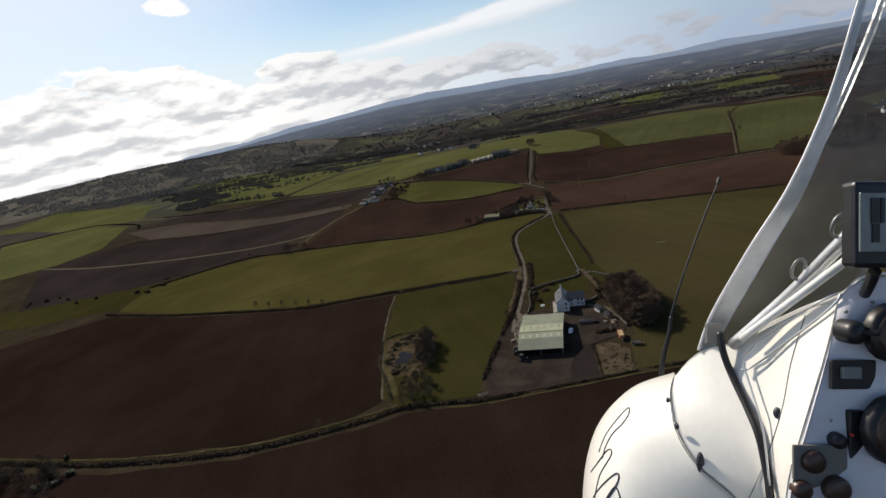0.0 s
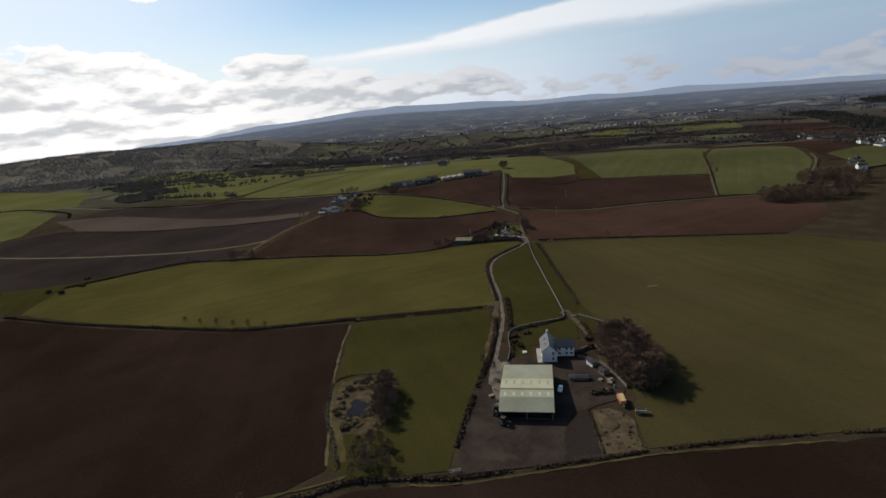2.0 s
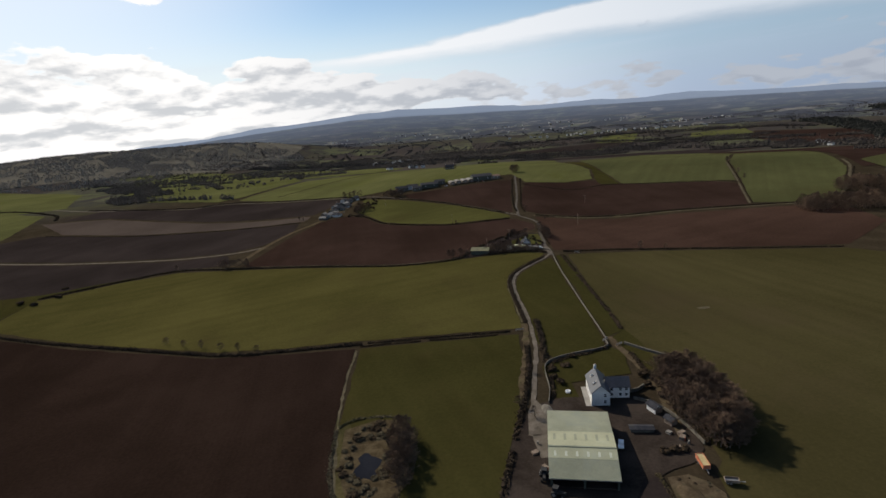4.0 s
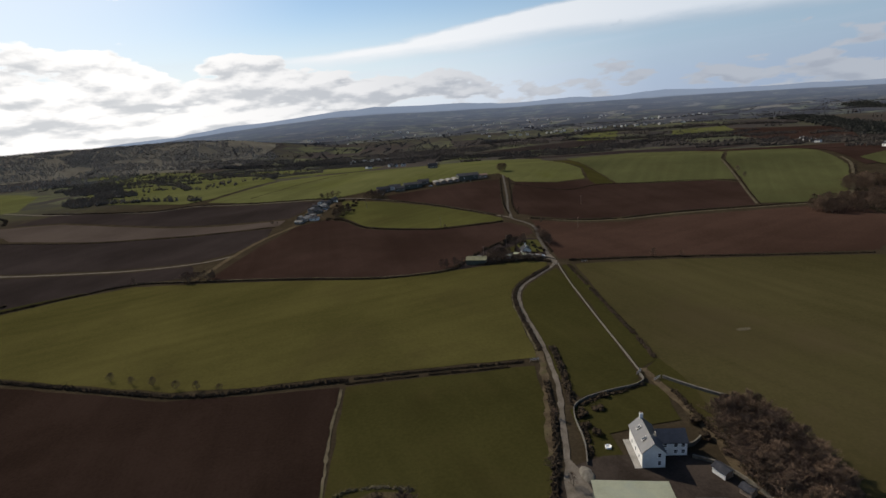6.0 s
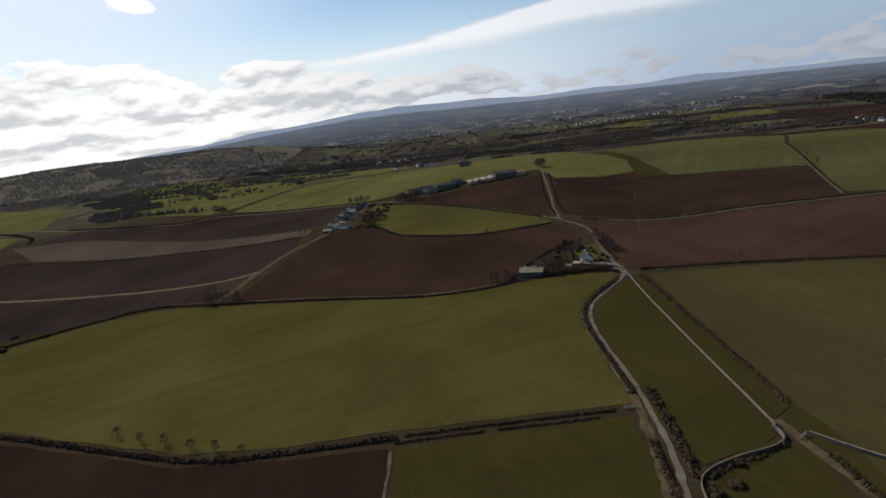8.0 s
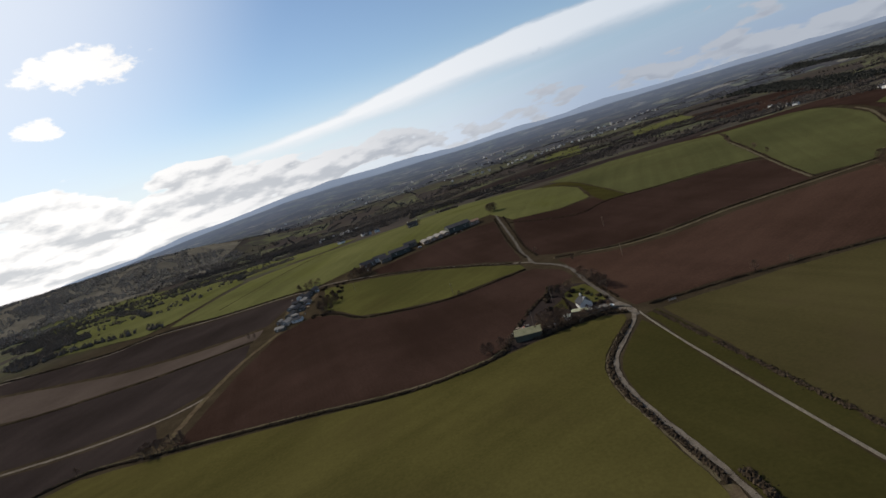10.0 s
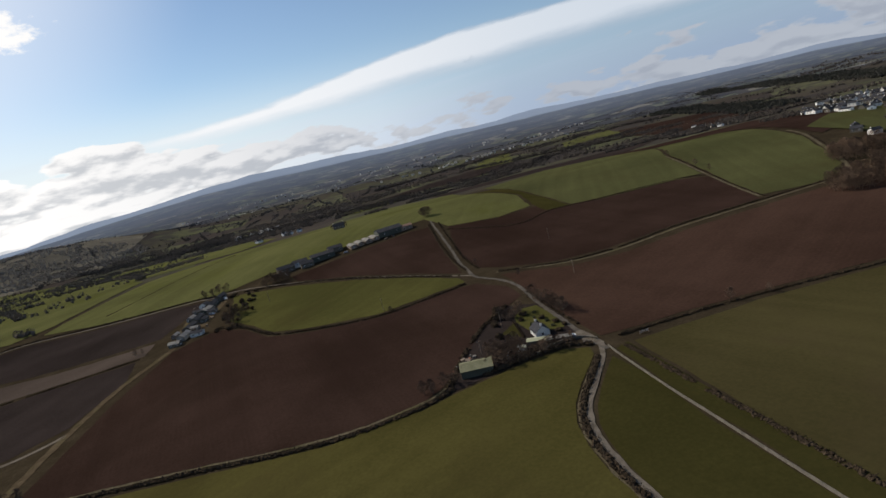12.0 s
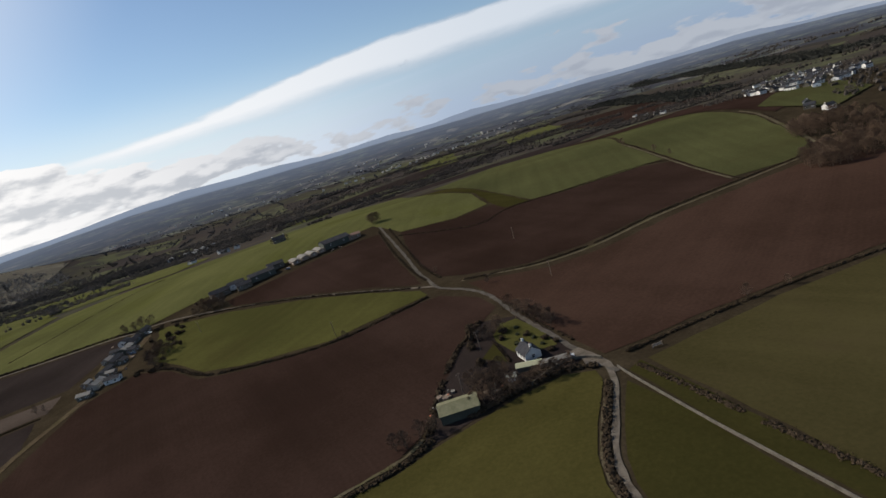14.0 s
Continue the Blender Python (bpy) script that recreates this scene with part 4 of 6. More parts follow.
road("field_margin", [(-235, 143), (-212, 139), (-146, 120.5), (-88, 112.5), (-44, 119.5), (-30, 124)], 0.9, ROUGH, "dry grassy margin beside the bottom hedge")
road("field_margin", [(-10, 117), (5, 115.5), (49, 119), (75, 120.5), (120, 119)], 0.7, ROUGH, "dry grassy margin below the farmyard")
road("paddock_strip", [(-42, 188), (-40, 172), (-37, 152), (-32.5, 131)], 4.0, ROUGH, "brown trampled strip beside the pond fence", lift=0.17, wander=0.7)
drape("rough_ground", [(-300, 408), (-252, 440), (-216, 451), (-262, 448), (-330, 425), (-450, 405), (-460, 360), (-380, 345), (-296, 352)], GRASS_OLIVE,
      "rough green scrubland between fields", "ground", lift=0.12)
road("field_margin", [(-250, 441), (-215, 452), (-160, 432), (-90, 405), (-35, 385), (0, 382), (12, 386)], 1.3, VERGE, "thin pale margin above the pasture hedge")
road("dry_patch", [(120, 262.5), (123, 263.4), (126, 263)], 1.5, VERGE, "dry bleached patch in the pasture", wander=1.0)

# ---------------------------------------------------------------- trees


def bare_tree_meshes(seed, height, spread):
    """A leafless tree: leader, limbs from low down, branchlets, and a haze of fine twigs."""
    rng = random.Random(seed)
    wood, twigs = Soup(), Soup()

    def spray(a, d, size, count):
        for _ in range(count):
            w = (d + Vector((rng.gauss(0, .65), rng.gauss(0, .65), rng.gauss(0.2, .5)))).normalized()
            b = a + w * size * rng.uniform(.6, 1.2)
            n = w.orthogonal().normalized() * height * 0.0046
            twigs.add([tuple(a - n), tuple(a + n), tuple(b)], [(0, 1, 2)])
            for _ in range(3):
                c = a.lerp(b, rng.uniform(.25, .95))
                e = c + (w + Vector((rng.gauss(0, .8), rng.gauss(0, .8), rng.gauss(0.1, .6)))).normalized() * size * 0.55
                twigs.add([tuple(c - n * .8), tuple(c + n * .8), tuple(e)], [(0, 1, 2)])

    p = Vector((0, 0, -0.3))
    d = Vector((rng.uniform(-.05, .05), rng.uniform(-.05, .05), 1)).normalized()
    r, steps = height * 0.024, 8
    for i in range(steps):
        q = p + d * height * 0.92 / steps
        wood.tube(p, q, r, r * 0.82, 6)
        f = (i + 1) / steps
        if f > 0.2:
            reach = height * 0.36 * spread * math.sin(math.pi * min(1, 0.18 + f * 0.80)) ** 0.7
            for k in range(4):
                a = math.tau * (k + rng.uniform(-.35, .35)) / 4 + i * 0.9
                up = 0.25 + 0.9 * f + rng.uniform(-.15, .25)
                bd = Vector((math.cos(a), math.sin(a), up)).normalized()
                start = p.lerp(q, rng.random())
                end = start + bd * reach * rng.uniform(.75, 1.15)
                mid = start.lerp(end, .5) + Vector((0, 0, rng.uniform(-.02, .03) * height))
                wood.tube(start, mid, r * .5, r * .32, 4)
                wood.tube(mid, end, r * .32, r * .12, 4)
                for _ in range(4):
                    t = rng.uniform(.35, 1.0)
                    o = start.lerp(end, t)
                    sd = (bd + Vector((rng.gauss(0, .7), rng.gauss(0, .7), rng.gauss(.2, .4)))).normalized()
                    e = o + sd * reach * rng.uniform(.25, .45)
                    wood.tube(o, e, r * .16, r * .07, 3)
                    spray(e, sd, height * 0.085, 4)
                    spray(o.lerp(e, .5), sd, height * 0.075, 3)
        p, r = q, r * 0.82
        d = (d + Vector((rng.gauss(0, .06), rng.gauss(0, .06), 0.1))).normalized()
    spray(p, d, height * 0.09, 8)
    return wood.mesh("trunk", BARK), twigs.mesh("crown", TWIG)


TREE_KINDS = [bare_tree_meshes(seed, 10.0, spread) for seed, spread in ((3, 1.0), (11, 0.85), (27, 1.15), (42, 0.95), (58, 1.05))]


def bare_tree(x, y, height, label, group, rng):
    trunk, crown = TREE_KINDS[rng.randrange(len(TREE_KINDS))]
    k = height / 10.0
    t = thing("bare_tree", pose(x, y, terrain(x, y), 0, 0, rng.uniform(0, 360)) @ Matrix.Diagonal((k * rng.uniform(.9, 1.15), k * rng.uniform(.9, 1.15), k, 1)),
              label, "tree", group)
    part("trunk", trunk, None, t)
    part("crown", crown, None, t)
    return t


def bush(x, y, w, h, label, group, rng, material=None):
    s = Soup()
    for _ in range(12):
        a, r = rng.uniform(0, math.tau), math.sqrt(rng.random()) * w * 0.35
        s.lump((math.cos(a) * r, math.sin(a) * r, h * rng.uniform(.25, .7)), w * .22, w * .22, h * .26, rng, 0.4)
    for _ in range(160):
        d = Vector((rng.gauss(0, 1), rng.gauss(0, 1), rng.gauss(0, 1))).normalized()
        s.scrap((d.x * w * .5, d.y * w * .5, h * .5 + d.z * h * .5), rng.uniform(.12, .3) * min(w, 3) * .4, rng)
    ob = solid("bush", s, material or HEDGE, label, "bush", group)
    ob.matrix_world = pose(x, y, terrain(x, y) - 0.05, 0, 0, rng.uniform(0, 360))
    return ob


def scatter(cx, cy, rx, ry, n, lo, hi, label, group, seed, gap=2.5, turn=0.0):
    rng = random.Random(seed)
    placed, tries = [], 0
    while len(placed) < n and tries < n * 40:
        tries += 1
        a, r = rng.uniform(0, math.tau), math.sqrt(rng.random())
        u, v = math.cos(a) * r * rx, math.sin(a) * r * ry
        x, y = cx + u * math.cos(turn) - v * math.sin(turn), cy + u * math.sin(turn) + v * math.cos(turn)
        if any((x - p) ** 2 + (y - q) ** 2 < gap * gap for p, q in placed):
            continue
        placed.append((x, y))
        bare_tree(x, y, rng.uniform(lo, hi), label, group, rng)


scatter(79.5, 181, 9.0, 25, 120, 8, 11.5, "leafless brown woodland tree in a dense copse", "copse by the farmhouse", 5, 1.8, -0.05)
scatter(-20.5, 166, 3.0, 15, 24, 6, 8.5, "leafless tree on the bank of the pond", "trees round the pond", 6, 1.8)
scatter(-22, 133, 7, 10, 13, 5, 7.5, "leafless scrubby tree below the pond", "trees round the pond", 7, 2.4)
scatter(38, 391, 10, 4, 14, 4, 6.5, "leafless tree beside the cottage outbuildings", "cottage trees", 8, 2.6, 0.3)
scatter(50, 384.2, 17, 1.6, 24, 4, 7, "leafless tree beside the cottage", "cottage trees", 9, 2.2, -0.05)
scatter(80.5, 432, 1.6, 17, 10, 6, 9.5, "leafless tree shading the lane", "lane trees", 10, 3.0)
scatter(61, 434, 6, 4, 8, 4.5, 7, "leafless tree behind the cottage lawn", "cottage trees", 11, 3.0)
scatter(42, 400, 8, 6, 17, 3.5, 5.5, "low leafless fruit tree in the cottage garden", "cottage trees", 62, 2.4)
scatter(10, 388, 8, 3, 6, 4, 7, "leafless hedge tree by the shed", "cottage trees", 12, 2.4)
scatter(-84, 622, 8, 20, 15, 6, 9, "leafless tree beside the crossroads farm", "farm trees", 13, 3.2)
scatter(-52, 695, 14, 9, 16, 6, 10, "leafless tree below the hill farm", "farm trees", 14, 3.0)
scatter(-110, 730, 14, 6, 8, 6, 9, "leafless tree by the farm road", "farm trees", 15, 3.2)
scatter(110, 762, 5, 5, 5, 9, 12, "tall leafless tree at the top of the lane", "hilltop trees", 16, 3.0)
scatter(-164, 434, 14, 5, 10, 5, 8, "leafless tree at the end of the grass track", "hedgerow trees", 17, 3.5)
scatter(-192, 116, 30, 14, 26, 5, 9, "leafless scrubby tree at the corner of the ploughland", "corner scrub", 61, 3.0, -0.3)
_rng = random.Random(78)
for _k in range(12):
    bush(_rng.uniform(-440, -260), _rng.uniform(385, 432), _rng.uniform(2.5, 6), _rng.uniform(1.5, 3.2), "brown scrub bush on rough grass", "scrubland bushes", _rng, HEDGE)
for _k in range(16):
    bush(_rng.uniform(-222, -160), _rng.uniform(100, 132), _rng.uniform(2.5, 5), _rng.uniform(1.5, 3.0), "dark scrub bush beside ploughland", "corner scrub", _rng, (HEDGE, LEAF)[_k % 2])
for _k in range(26):
    bush(_rng.uniform(-98, -72), _rng.uniform(592, 700), _rng.uniform(2.5, 5), _rng.uniform(1.5, 3.5), "dark scrub bush by the farm", "farm scrub", _rng, HEDGE)
_rng = random.Random(77)
for _x, _y, _h in ((-149, 283, 4.5), (-137, 277, 4), (-126, 272, 4.8), (-114, 266, 4.2), (-104, 262, 4.6), (-94, 258, 4.0), (134, 372, 6), (150, 368, 4.5), (345, 625, 7), (338, 600, 6),
                   (368, 690, 7), (15, 512, 4), (-28, 124, 5), (-60, 116, 4), (24, 182, 5), (20, 190, 4.5), (28, 214, 4), (89, 560, 4), (-220, 452, 5), (96, 500, 5),
                   (26, 880, 6), (36, 884, 7), (18, 886, 6), (-150, 612, 5), (-156, 616, 6)):
    bare_tree(_x, _y, _h, "leafless hedgerow tree standing on a field edge", "hedgerow trees", _rng)
for _x, _y, _w, _h in ((38, 203, 3.5, 2.2), (36.5, 208, 3, 1.8), (37, 214, 4, 2.2), (43, 217, 4.5, 1.6), (48, 224, 3, 1.6), (64, 158, 3, 1.6), (61, 158, 3.4, 1.8), (58, 158, 3.2, 1.6),
                       (68, 196, 3, 2.4), (70, 188, 3, 2.0), (69, 204, 4, 2.4), (-36, 178, 3, 1.5), (-38, 160, 3, 1.2), (-34, 150, 3.5, 1.4), (-29, 186, 4, 1.6)):
    bush(_x, _y, _w, _h, "low dark garden shrub", "shrubs", _rng)
for _x, _y, _w, _h in ((54, 436, 5, 4), (50, 428, 4, 3), (66, 430, 4, 2.5), (70, 418, 3, 2), (62, 424, 3, 2.2), (58, 445, 5, 4.5), (46, 412, 4, 3), (72, 408, 3, 2), (68, 398, 3, 1.8), (70, 413, 2, 1.5), (66, 416, 1.6, 1.4), (73, 402, 2.4, 1.8), (69, 405, 1.8, 1.4), (63, 414, 2, 1.6), (71, 428, 2, 1.6), (68, 422, 1.6, 1.2)):
    bush(_x, _y, _w, _h, "dark twiggy shrub in the cottage garden", "cottage shrubs", _rng, HEDGE if _w > 2.2 else LEAF)



def joined_trees(areas, lo, hi, label, seed, gap=3.0):
    """A wood of leafless trees too many to tell apart: one mesh."""
    rng = random.Random(seed)
    s = Soup()
    shapes = [([v.co.copy() for v in me.vertices], [tuple(p.vertices) for p in me.polygons]) for pair in TREE_KINDS[:3] for me in pair]
    placed = []
    for cx, cy, rx, ry, n in areas:
        tries = 0
        goal = len(placed) + n
        while len(placed) < goal and tries < n * 30:
            tries += 1
            a, r = rng.uniform(0, math.tau), math.sqrt(rng.random())
            x, y = cx + math.cos(a) * r * rx, cy + math.sin(a) * r * ry
            if any((x - p) ** 2 + (y - q) ** 2 < gap * gap for p, q in placed):
                continue
            placed.append((x, y))
            k = rng.randrange(3)
            h = rng.uniform(lo, hi) / 10
            m = pose(x, y, terrain(x, y), 0, 0, rng.uniform(0, 360)) @ Matrix.Diagonal((h * 1.1, h * 1.1, h, 1))
            for vs, fs in shapes[2 * k:2 * k + 2]:
                s.add([tuple(m @ v) for v in vs], fs)
    return solid("woodland", s, TWIG, label, "woodland", kind="stuff")


joined_trees([(345, 456, 44, 20, 84), (410, 508, 34, 30, 60)], 8, 12, "leafless woodland at the corner of the fields", 18, 3.4)

# ---------------------------------------------------------------- far woods


def fuzzy_crown(s, x, y, z, w, h, rng):
    """A far leafless tree: a low heart in a ragged haze of twigs."""
    s.lump((x, y, z + h * 0.30), w * .48, w * .48, h * 0.30, rng, 0.5)
    rnd, k0 = rng.random, len(s.v)
    for i in range(20):
        a, f, u = rnd() * 6.283, rnd() ** 0.6, rnd() * 2 - 1
        k, q = math.sqrt(1 - u * u) * w * f, h * (.09 + .1 * rnd())
        cx, cy, cz = x + math.cos(a) * k, y + math.sin(a) * k, z + h * (.55 + .42 * u)
        for _ in range(3):
            s.v.append((cx + (rnd() - .5) * 2 * q, cy + (rnd() - .5) * 2 * q, cz + (rnd() - .5) * 2.4 * q))
        s.f.append((k0 + 3 * i, k0 + 3 * i + 1, k0 + 3 * i + 2))


def far_wood(areas, lo, hi, label, seed, material=None, name="woodland"):
    """areas: centre, radii, turn in degrees and number of crowns."""
    rng = random.Random(seed)
    s = Soup()
    for cx, cy, rx, ry, turn, n in areas:
        ct, st = math.cos(radians(turn)), math.sin(radians(turn))
        for _ in range(n):
            a, r = rng.uniform(0, math.tau), math.sqrt(rng.random())
            u, v = math.cos(a) * r * rx, math.sin(a) * r * ry
            x, y = cx + u * ct - v * st, cy + u * st + v * ct
            if noise.noise(Vector((x / 60, y / 60, seed))) < -0.22:
                continue
            h = rng.uniform(lo, hi)
            z = terrain(x, y)
            h *= 0.8
            w = h * rng.uniform(0.45, 0.75)
            fuzzy_crown(s, x, y, z, w, h, rng)
    return solid(name, s, material or WOOD_FAR, label, "woodland", kind="stuff")


far_wood([(-505, 955, 50, 95, 20, 700), (-640, 1180, 50, 160, 32, 900)], 5.5, 9.5, "dark leafless wood beside the hill pasture", 21, WOOD_PARK)
far_wood([(270, 1190, 190, 30, 18, 1100), (420, 1420, 190, 30, 5, 900), (180, 1420, 70, 60, 0, 500)], 4, 7, "dark wood behind the crest of the hill", 22)
far_wood([(-700, 1500, 120, 130, 0, 400), (-330, 1050, 40, 90, -20, 40), (-450, 1000, 50, 50, 0, 30)], 5, 10,
         "scattered leafless parkland trees", 23, WOOD_PARK)
far_wood([(-350, 1600, 230, 110, 20, 1900), (-100, 1420, 160, 90, 0, 1300), (-60, 1680, 300, 140, 0, 3000), (-250, 1190, 70, 60, 0, 300), (250, 1750, 250, 60, 0, 1100),
          (-520, 1760, 200, 90, 10, 1300)], 4.5, 8,
         "brown winter woodland in the valley", 24, WOOD_PARK)
far_wood([(-1150, 1650, 420, 260, -20, 6500), (-800, 1900, 360, 240, 0, 5200), (-1700, 1600, 380, 300, 0, 2200)], 5, 9, "dull brown woods over the far hillside", 25, WOOD_HILL_HAZY)
far_wood([(800, 1000, 160, 25, -20, 420), (700, 950, 100, 20, -20, 260)], 5.5, 10, "straggling wood above the ploughland", 27)
far_wood([(600, 560, 90, 60, 30, 160), (505, 570, 26, 18, 0, 40), (720, 760, 120, 90, 0, 342)], 5, 9, "leafless trees around the white town", 28)


def wood_belt(pts, width, gap, lo, hi, label, seed, material=None):
    """Long belts of crowded trees along the given lines."""
    rng = random.Random(seed)
    s = Soup()
    for line in pts:
        for x, y in curve(line, gap):
            for _ in range(max(1, int(width / gap))):
                px, py = x + rng.uniform(-.5, .5) * width, y + rng.uniform(-.5, .5) * width
                if noise.noise(Vector((px / 45, py / 45, seed))) < -0.38:
                    continue
                h = rng.uniform(lo, hi)
                fuzzy_crown(s, px, py, terrain(px, py), h * rng.uniform(.45, .7), h, rng)
    return solid("woodland", s, material or WOOD_FAR, label, "woodland", kind="stuff")


wood_belt([[(1180, 760), (1320, 980), (1480, 1230), (1640, 1520), (1800, 1920), (1880, 2250)], [(1000, 1130), (1130, 1330), (1260, 1620), (1330, 1900)]], 90, 6.0, 9, 14,
          "dark plantation belt along the far ridge", 71, CONIFER)
wood_belt([[(-640, 1420), (-520, 1230), (-430, 1080), (-380, 985)], [(-500, 1500), (-380, 1330), (-300, 1200), (-262, 1090)],
           [(-900, 1440), (-700, 1370), (-480, 1330), (-300, 1300)], [(-470, 890), (-380, 868), (-310, 838)], [(-760, 1260), (-560, 1180), (-420, 1150)]], 11, 5.0, 5, 9,
          "hedgerow trees crossing the green parkland", 72, WOOD_PARK)
wood_belt([[(-560, 1700), (-200, 1560), (60, 1500), (240, 1460)], [(60, 1330), (220, 1350), (420, 1370), (560, 1400)], [(600, 1500), (800, 1460), (980, 1380), (1060, 1300)],
           [(500, 1780), (760, 1560), (1000, 1560)], [(250, 1900), (620, 1990), (1010, 1860), (1200, 1700)], [(560, 1080), (700, 1130), (840, 1240)]], 26, 5.0, 5, 9,
          "long belts of bare trees in the valley", 73)


def tree_lines(seed, n, x0, x1, y0, y1, lo, hi, material, label):
    """Hedgerow trees far off: broken lines along the field edges, and a few loose groups."""
    rng = random.Random(seed)
    s = Soup()
    for _ in range(n):
        x, y = rng.uniform(x0, x1), rng.uniform(y0, y1)
        turn = rng.choice((0.12, 0.2, 1.5, 1.75)) + rng.uniform(-.25, .25)
        length = rng.uniform(40, 190)
        gap = rng.uniform(4, 7)
        for k in range(int(length / gap)):
            if rng.random() < 0.25:
                continue
            px, py = x + math.cos(turn) * gap * k + rng.uniform(-4, 4), y + math.sin(turn) * gap * k + rng.uniform(-4, 4)
            h = rng.uniform(lo, hi)
            w = h * rng.uniform(0.45, 0.7)
            fuzzy_crown(s, px, py, terrain(px, py), w, h, rng)
    return solid("woodland", s, material, label, "trees", kind="stuff")


tree_lines(41, 130, -900, 900, 1250, 1950, 4, 8, WOOD_FAR, "broken lines of hedgerow trees in the valley")
tree_lines(42, 420, -1500, 2200, 1850, 2600, 3.5, 6.5, WOOD_HAZE, "haze-toned lines of hedgerow trees across the valley")
tree_lines(44, 80, 600, 2300, 700, 1900, 6, 11, WOOD_FAR, "hedgerow trees on the far ridge")

# ---------------------------------------------------------------- buildings


def gable_block(parent, m, length, width, eaves, ridge, wall_mat, roof_mat, over=0.35, thick=0.18, prefix=""):
    """Walls with gables along local y (ridge along y), and two roof slopes. m places it in the parent's frame."""
    w = Soup()
    a, b = width / 2, length / 2
    v = [(-a, -b, -0.4), (a, -b, -0.4), (a, b, -0.4), (-a, b, -0.4), (-a, -b, eaves), (a, -b, eaves), (a, b, eaves), (-a, b, eaves), (0, -b, ridge), (0, b, ridge)]
    w.add([tuple(m @ Vector(p)) for p in v], [(0, 1, 5, 8, 4), (1, 2, 6, 5), (2, 3, 7, 9, 6), (3, 0, 4, 7), (3, 2, 1, 0), (4, 8, 9, 7), (5, 6, 9, 8)])
    walls = part(prefix + "wall", w, wall_mat, parent)
    slope = (ridge - eaves) / a
    for side in (-1, 1):
        r = Soup()
        xe, ze = side * (a + over), eaves - slope * over
        pts = [(0, -b - over, ridge + 0.02), (0, b + over, ridge + 0.02), (xe, b + over, ze + 0.02), (xe, -b - over, ze + 0.02)]
        top = [(p[0], p[1], p[2] + thick) for p in pts]
        r.add([tuple(m @ Vector(p)) for p in pts + top], [(3, 2, 1, 0), (4, 5, 6, 7), (0, 1, 5, 4), (1, 2, 6, 5), (2, 3, 7, 6), (3, 0, 4, 7)])
        part(prefix + "roof", r, roof_mat, parent)
    return walls


def window_on(parent, m, w=1.0, h=1.3):
    """A window whose outer face looks along local -y of m."""
    f = Soup()
    for lo, hi in (((-w / 2 - .09, -.06, -h / 2 - .09), (-w / 2, .02, h / 2 + .09)), ((w / 2, -.06, -h / 2 - .09), (w / 2 + .09, .02, h / 2 + .09)),
                   ((-w / 2, -.06, h / 2), (w / 2, .02, h / 2 + .09)), ((-w / 2, -.06, -h / 2 - .09), (w / 2, .02, -h / 2)), ((-w / 2, -.05, -.03), (w / 2, .02, .03))):
        f.box(lo, hi, m)
    win = part("window", f, PAINT_WHITE, parent)
    g = Soup()
    g.box((-w / 2, -.03, -h / 2), (w / 2, -.01, h / 2), m)
    part("pane", g, GLASS, win, "dark glass pane")
    return win


def chimney_on(parent, m, w=0.9, h=1.6):
    c = Soup()
    c.box((-w / 2, -w / 3, -1.2), (w / 2, w / 3, h), m)
    c.box((-w / 2 - .08, -w / 3 - .08, h - .25), (w / 2 + .08, w / 3 + .08, h - .05), m)
    ch = part("chimney", c, RENDER, parent)
    p = Soup()
    for dx in (-w / 4, w / 4):
        p.tube(m @ Vector((dx, 0, h)), m @ Vector((dx, 0, h + .45)), .13, .11, 8)
    part("chimney_pot", p, TILE, ch, "clay chimney pots")


# the steel barn: ridge across its width, the far slope longer than the near one
BARN = thing("barn", pose(33.6, 160.6, 0.2, 0, 0, -11.5), "large steel barn with banded pale green sheet roof", "barn")
BW, B0, BRIDGE, B1, BE, BR, BF = 18.4, -15.8, -6.0, 15.4, 4.6, 6.4, 3.4   # BF: the lower front eaves
_w = Soup()
for _x in (-BW / 2, BW / 2):
    _w.v += [(_x, B0, -.4), (_x, B0, BF), (_x, BRIDGE, BR), (_x, B1, BE), (_x, B1, -.4)]
_w.f += [(0, 1, 2, 3, 4), (9, 8, 7, 6, 5), (3, 8, 9, 4)]
part("wall", _w, CLAD, BARN)
_f = Soup()
for _lo, _hi in ((-BW / 2, -8.6), (-.3, .3), (8.6, BW / 2)):
    _f.box((_lo, B0 - .02, -.4), (_hi, B0 + .12, BF))
_f.box((-8.6, B0 - .02, 3.0), (8.6, B0 + .12, BF))
part("front_wall", _f, CLAD, BARN)
_fl = Soup()
_fl.box((-BW / 2 + .1, B0 + .2, -.3), (BW / 2 - .1, B1 - .2, .5))
part("floor", _fl, YARD, BARN)
for _x in (-8.0, -4.0, 0.0, 4.0, 8.0):
    _c = Soup()
    _c.box((_x - .12, BRIDGE - .12, .5), (_x + .12, BRIDGE + .12, BR - .05))
    part("column", _c, STEEL, BARN)
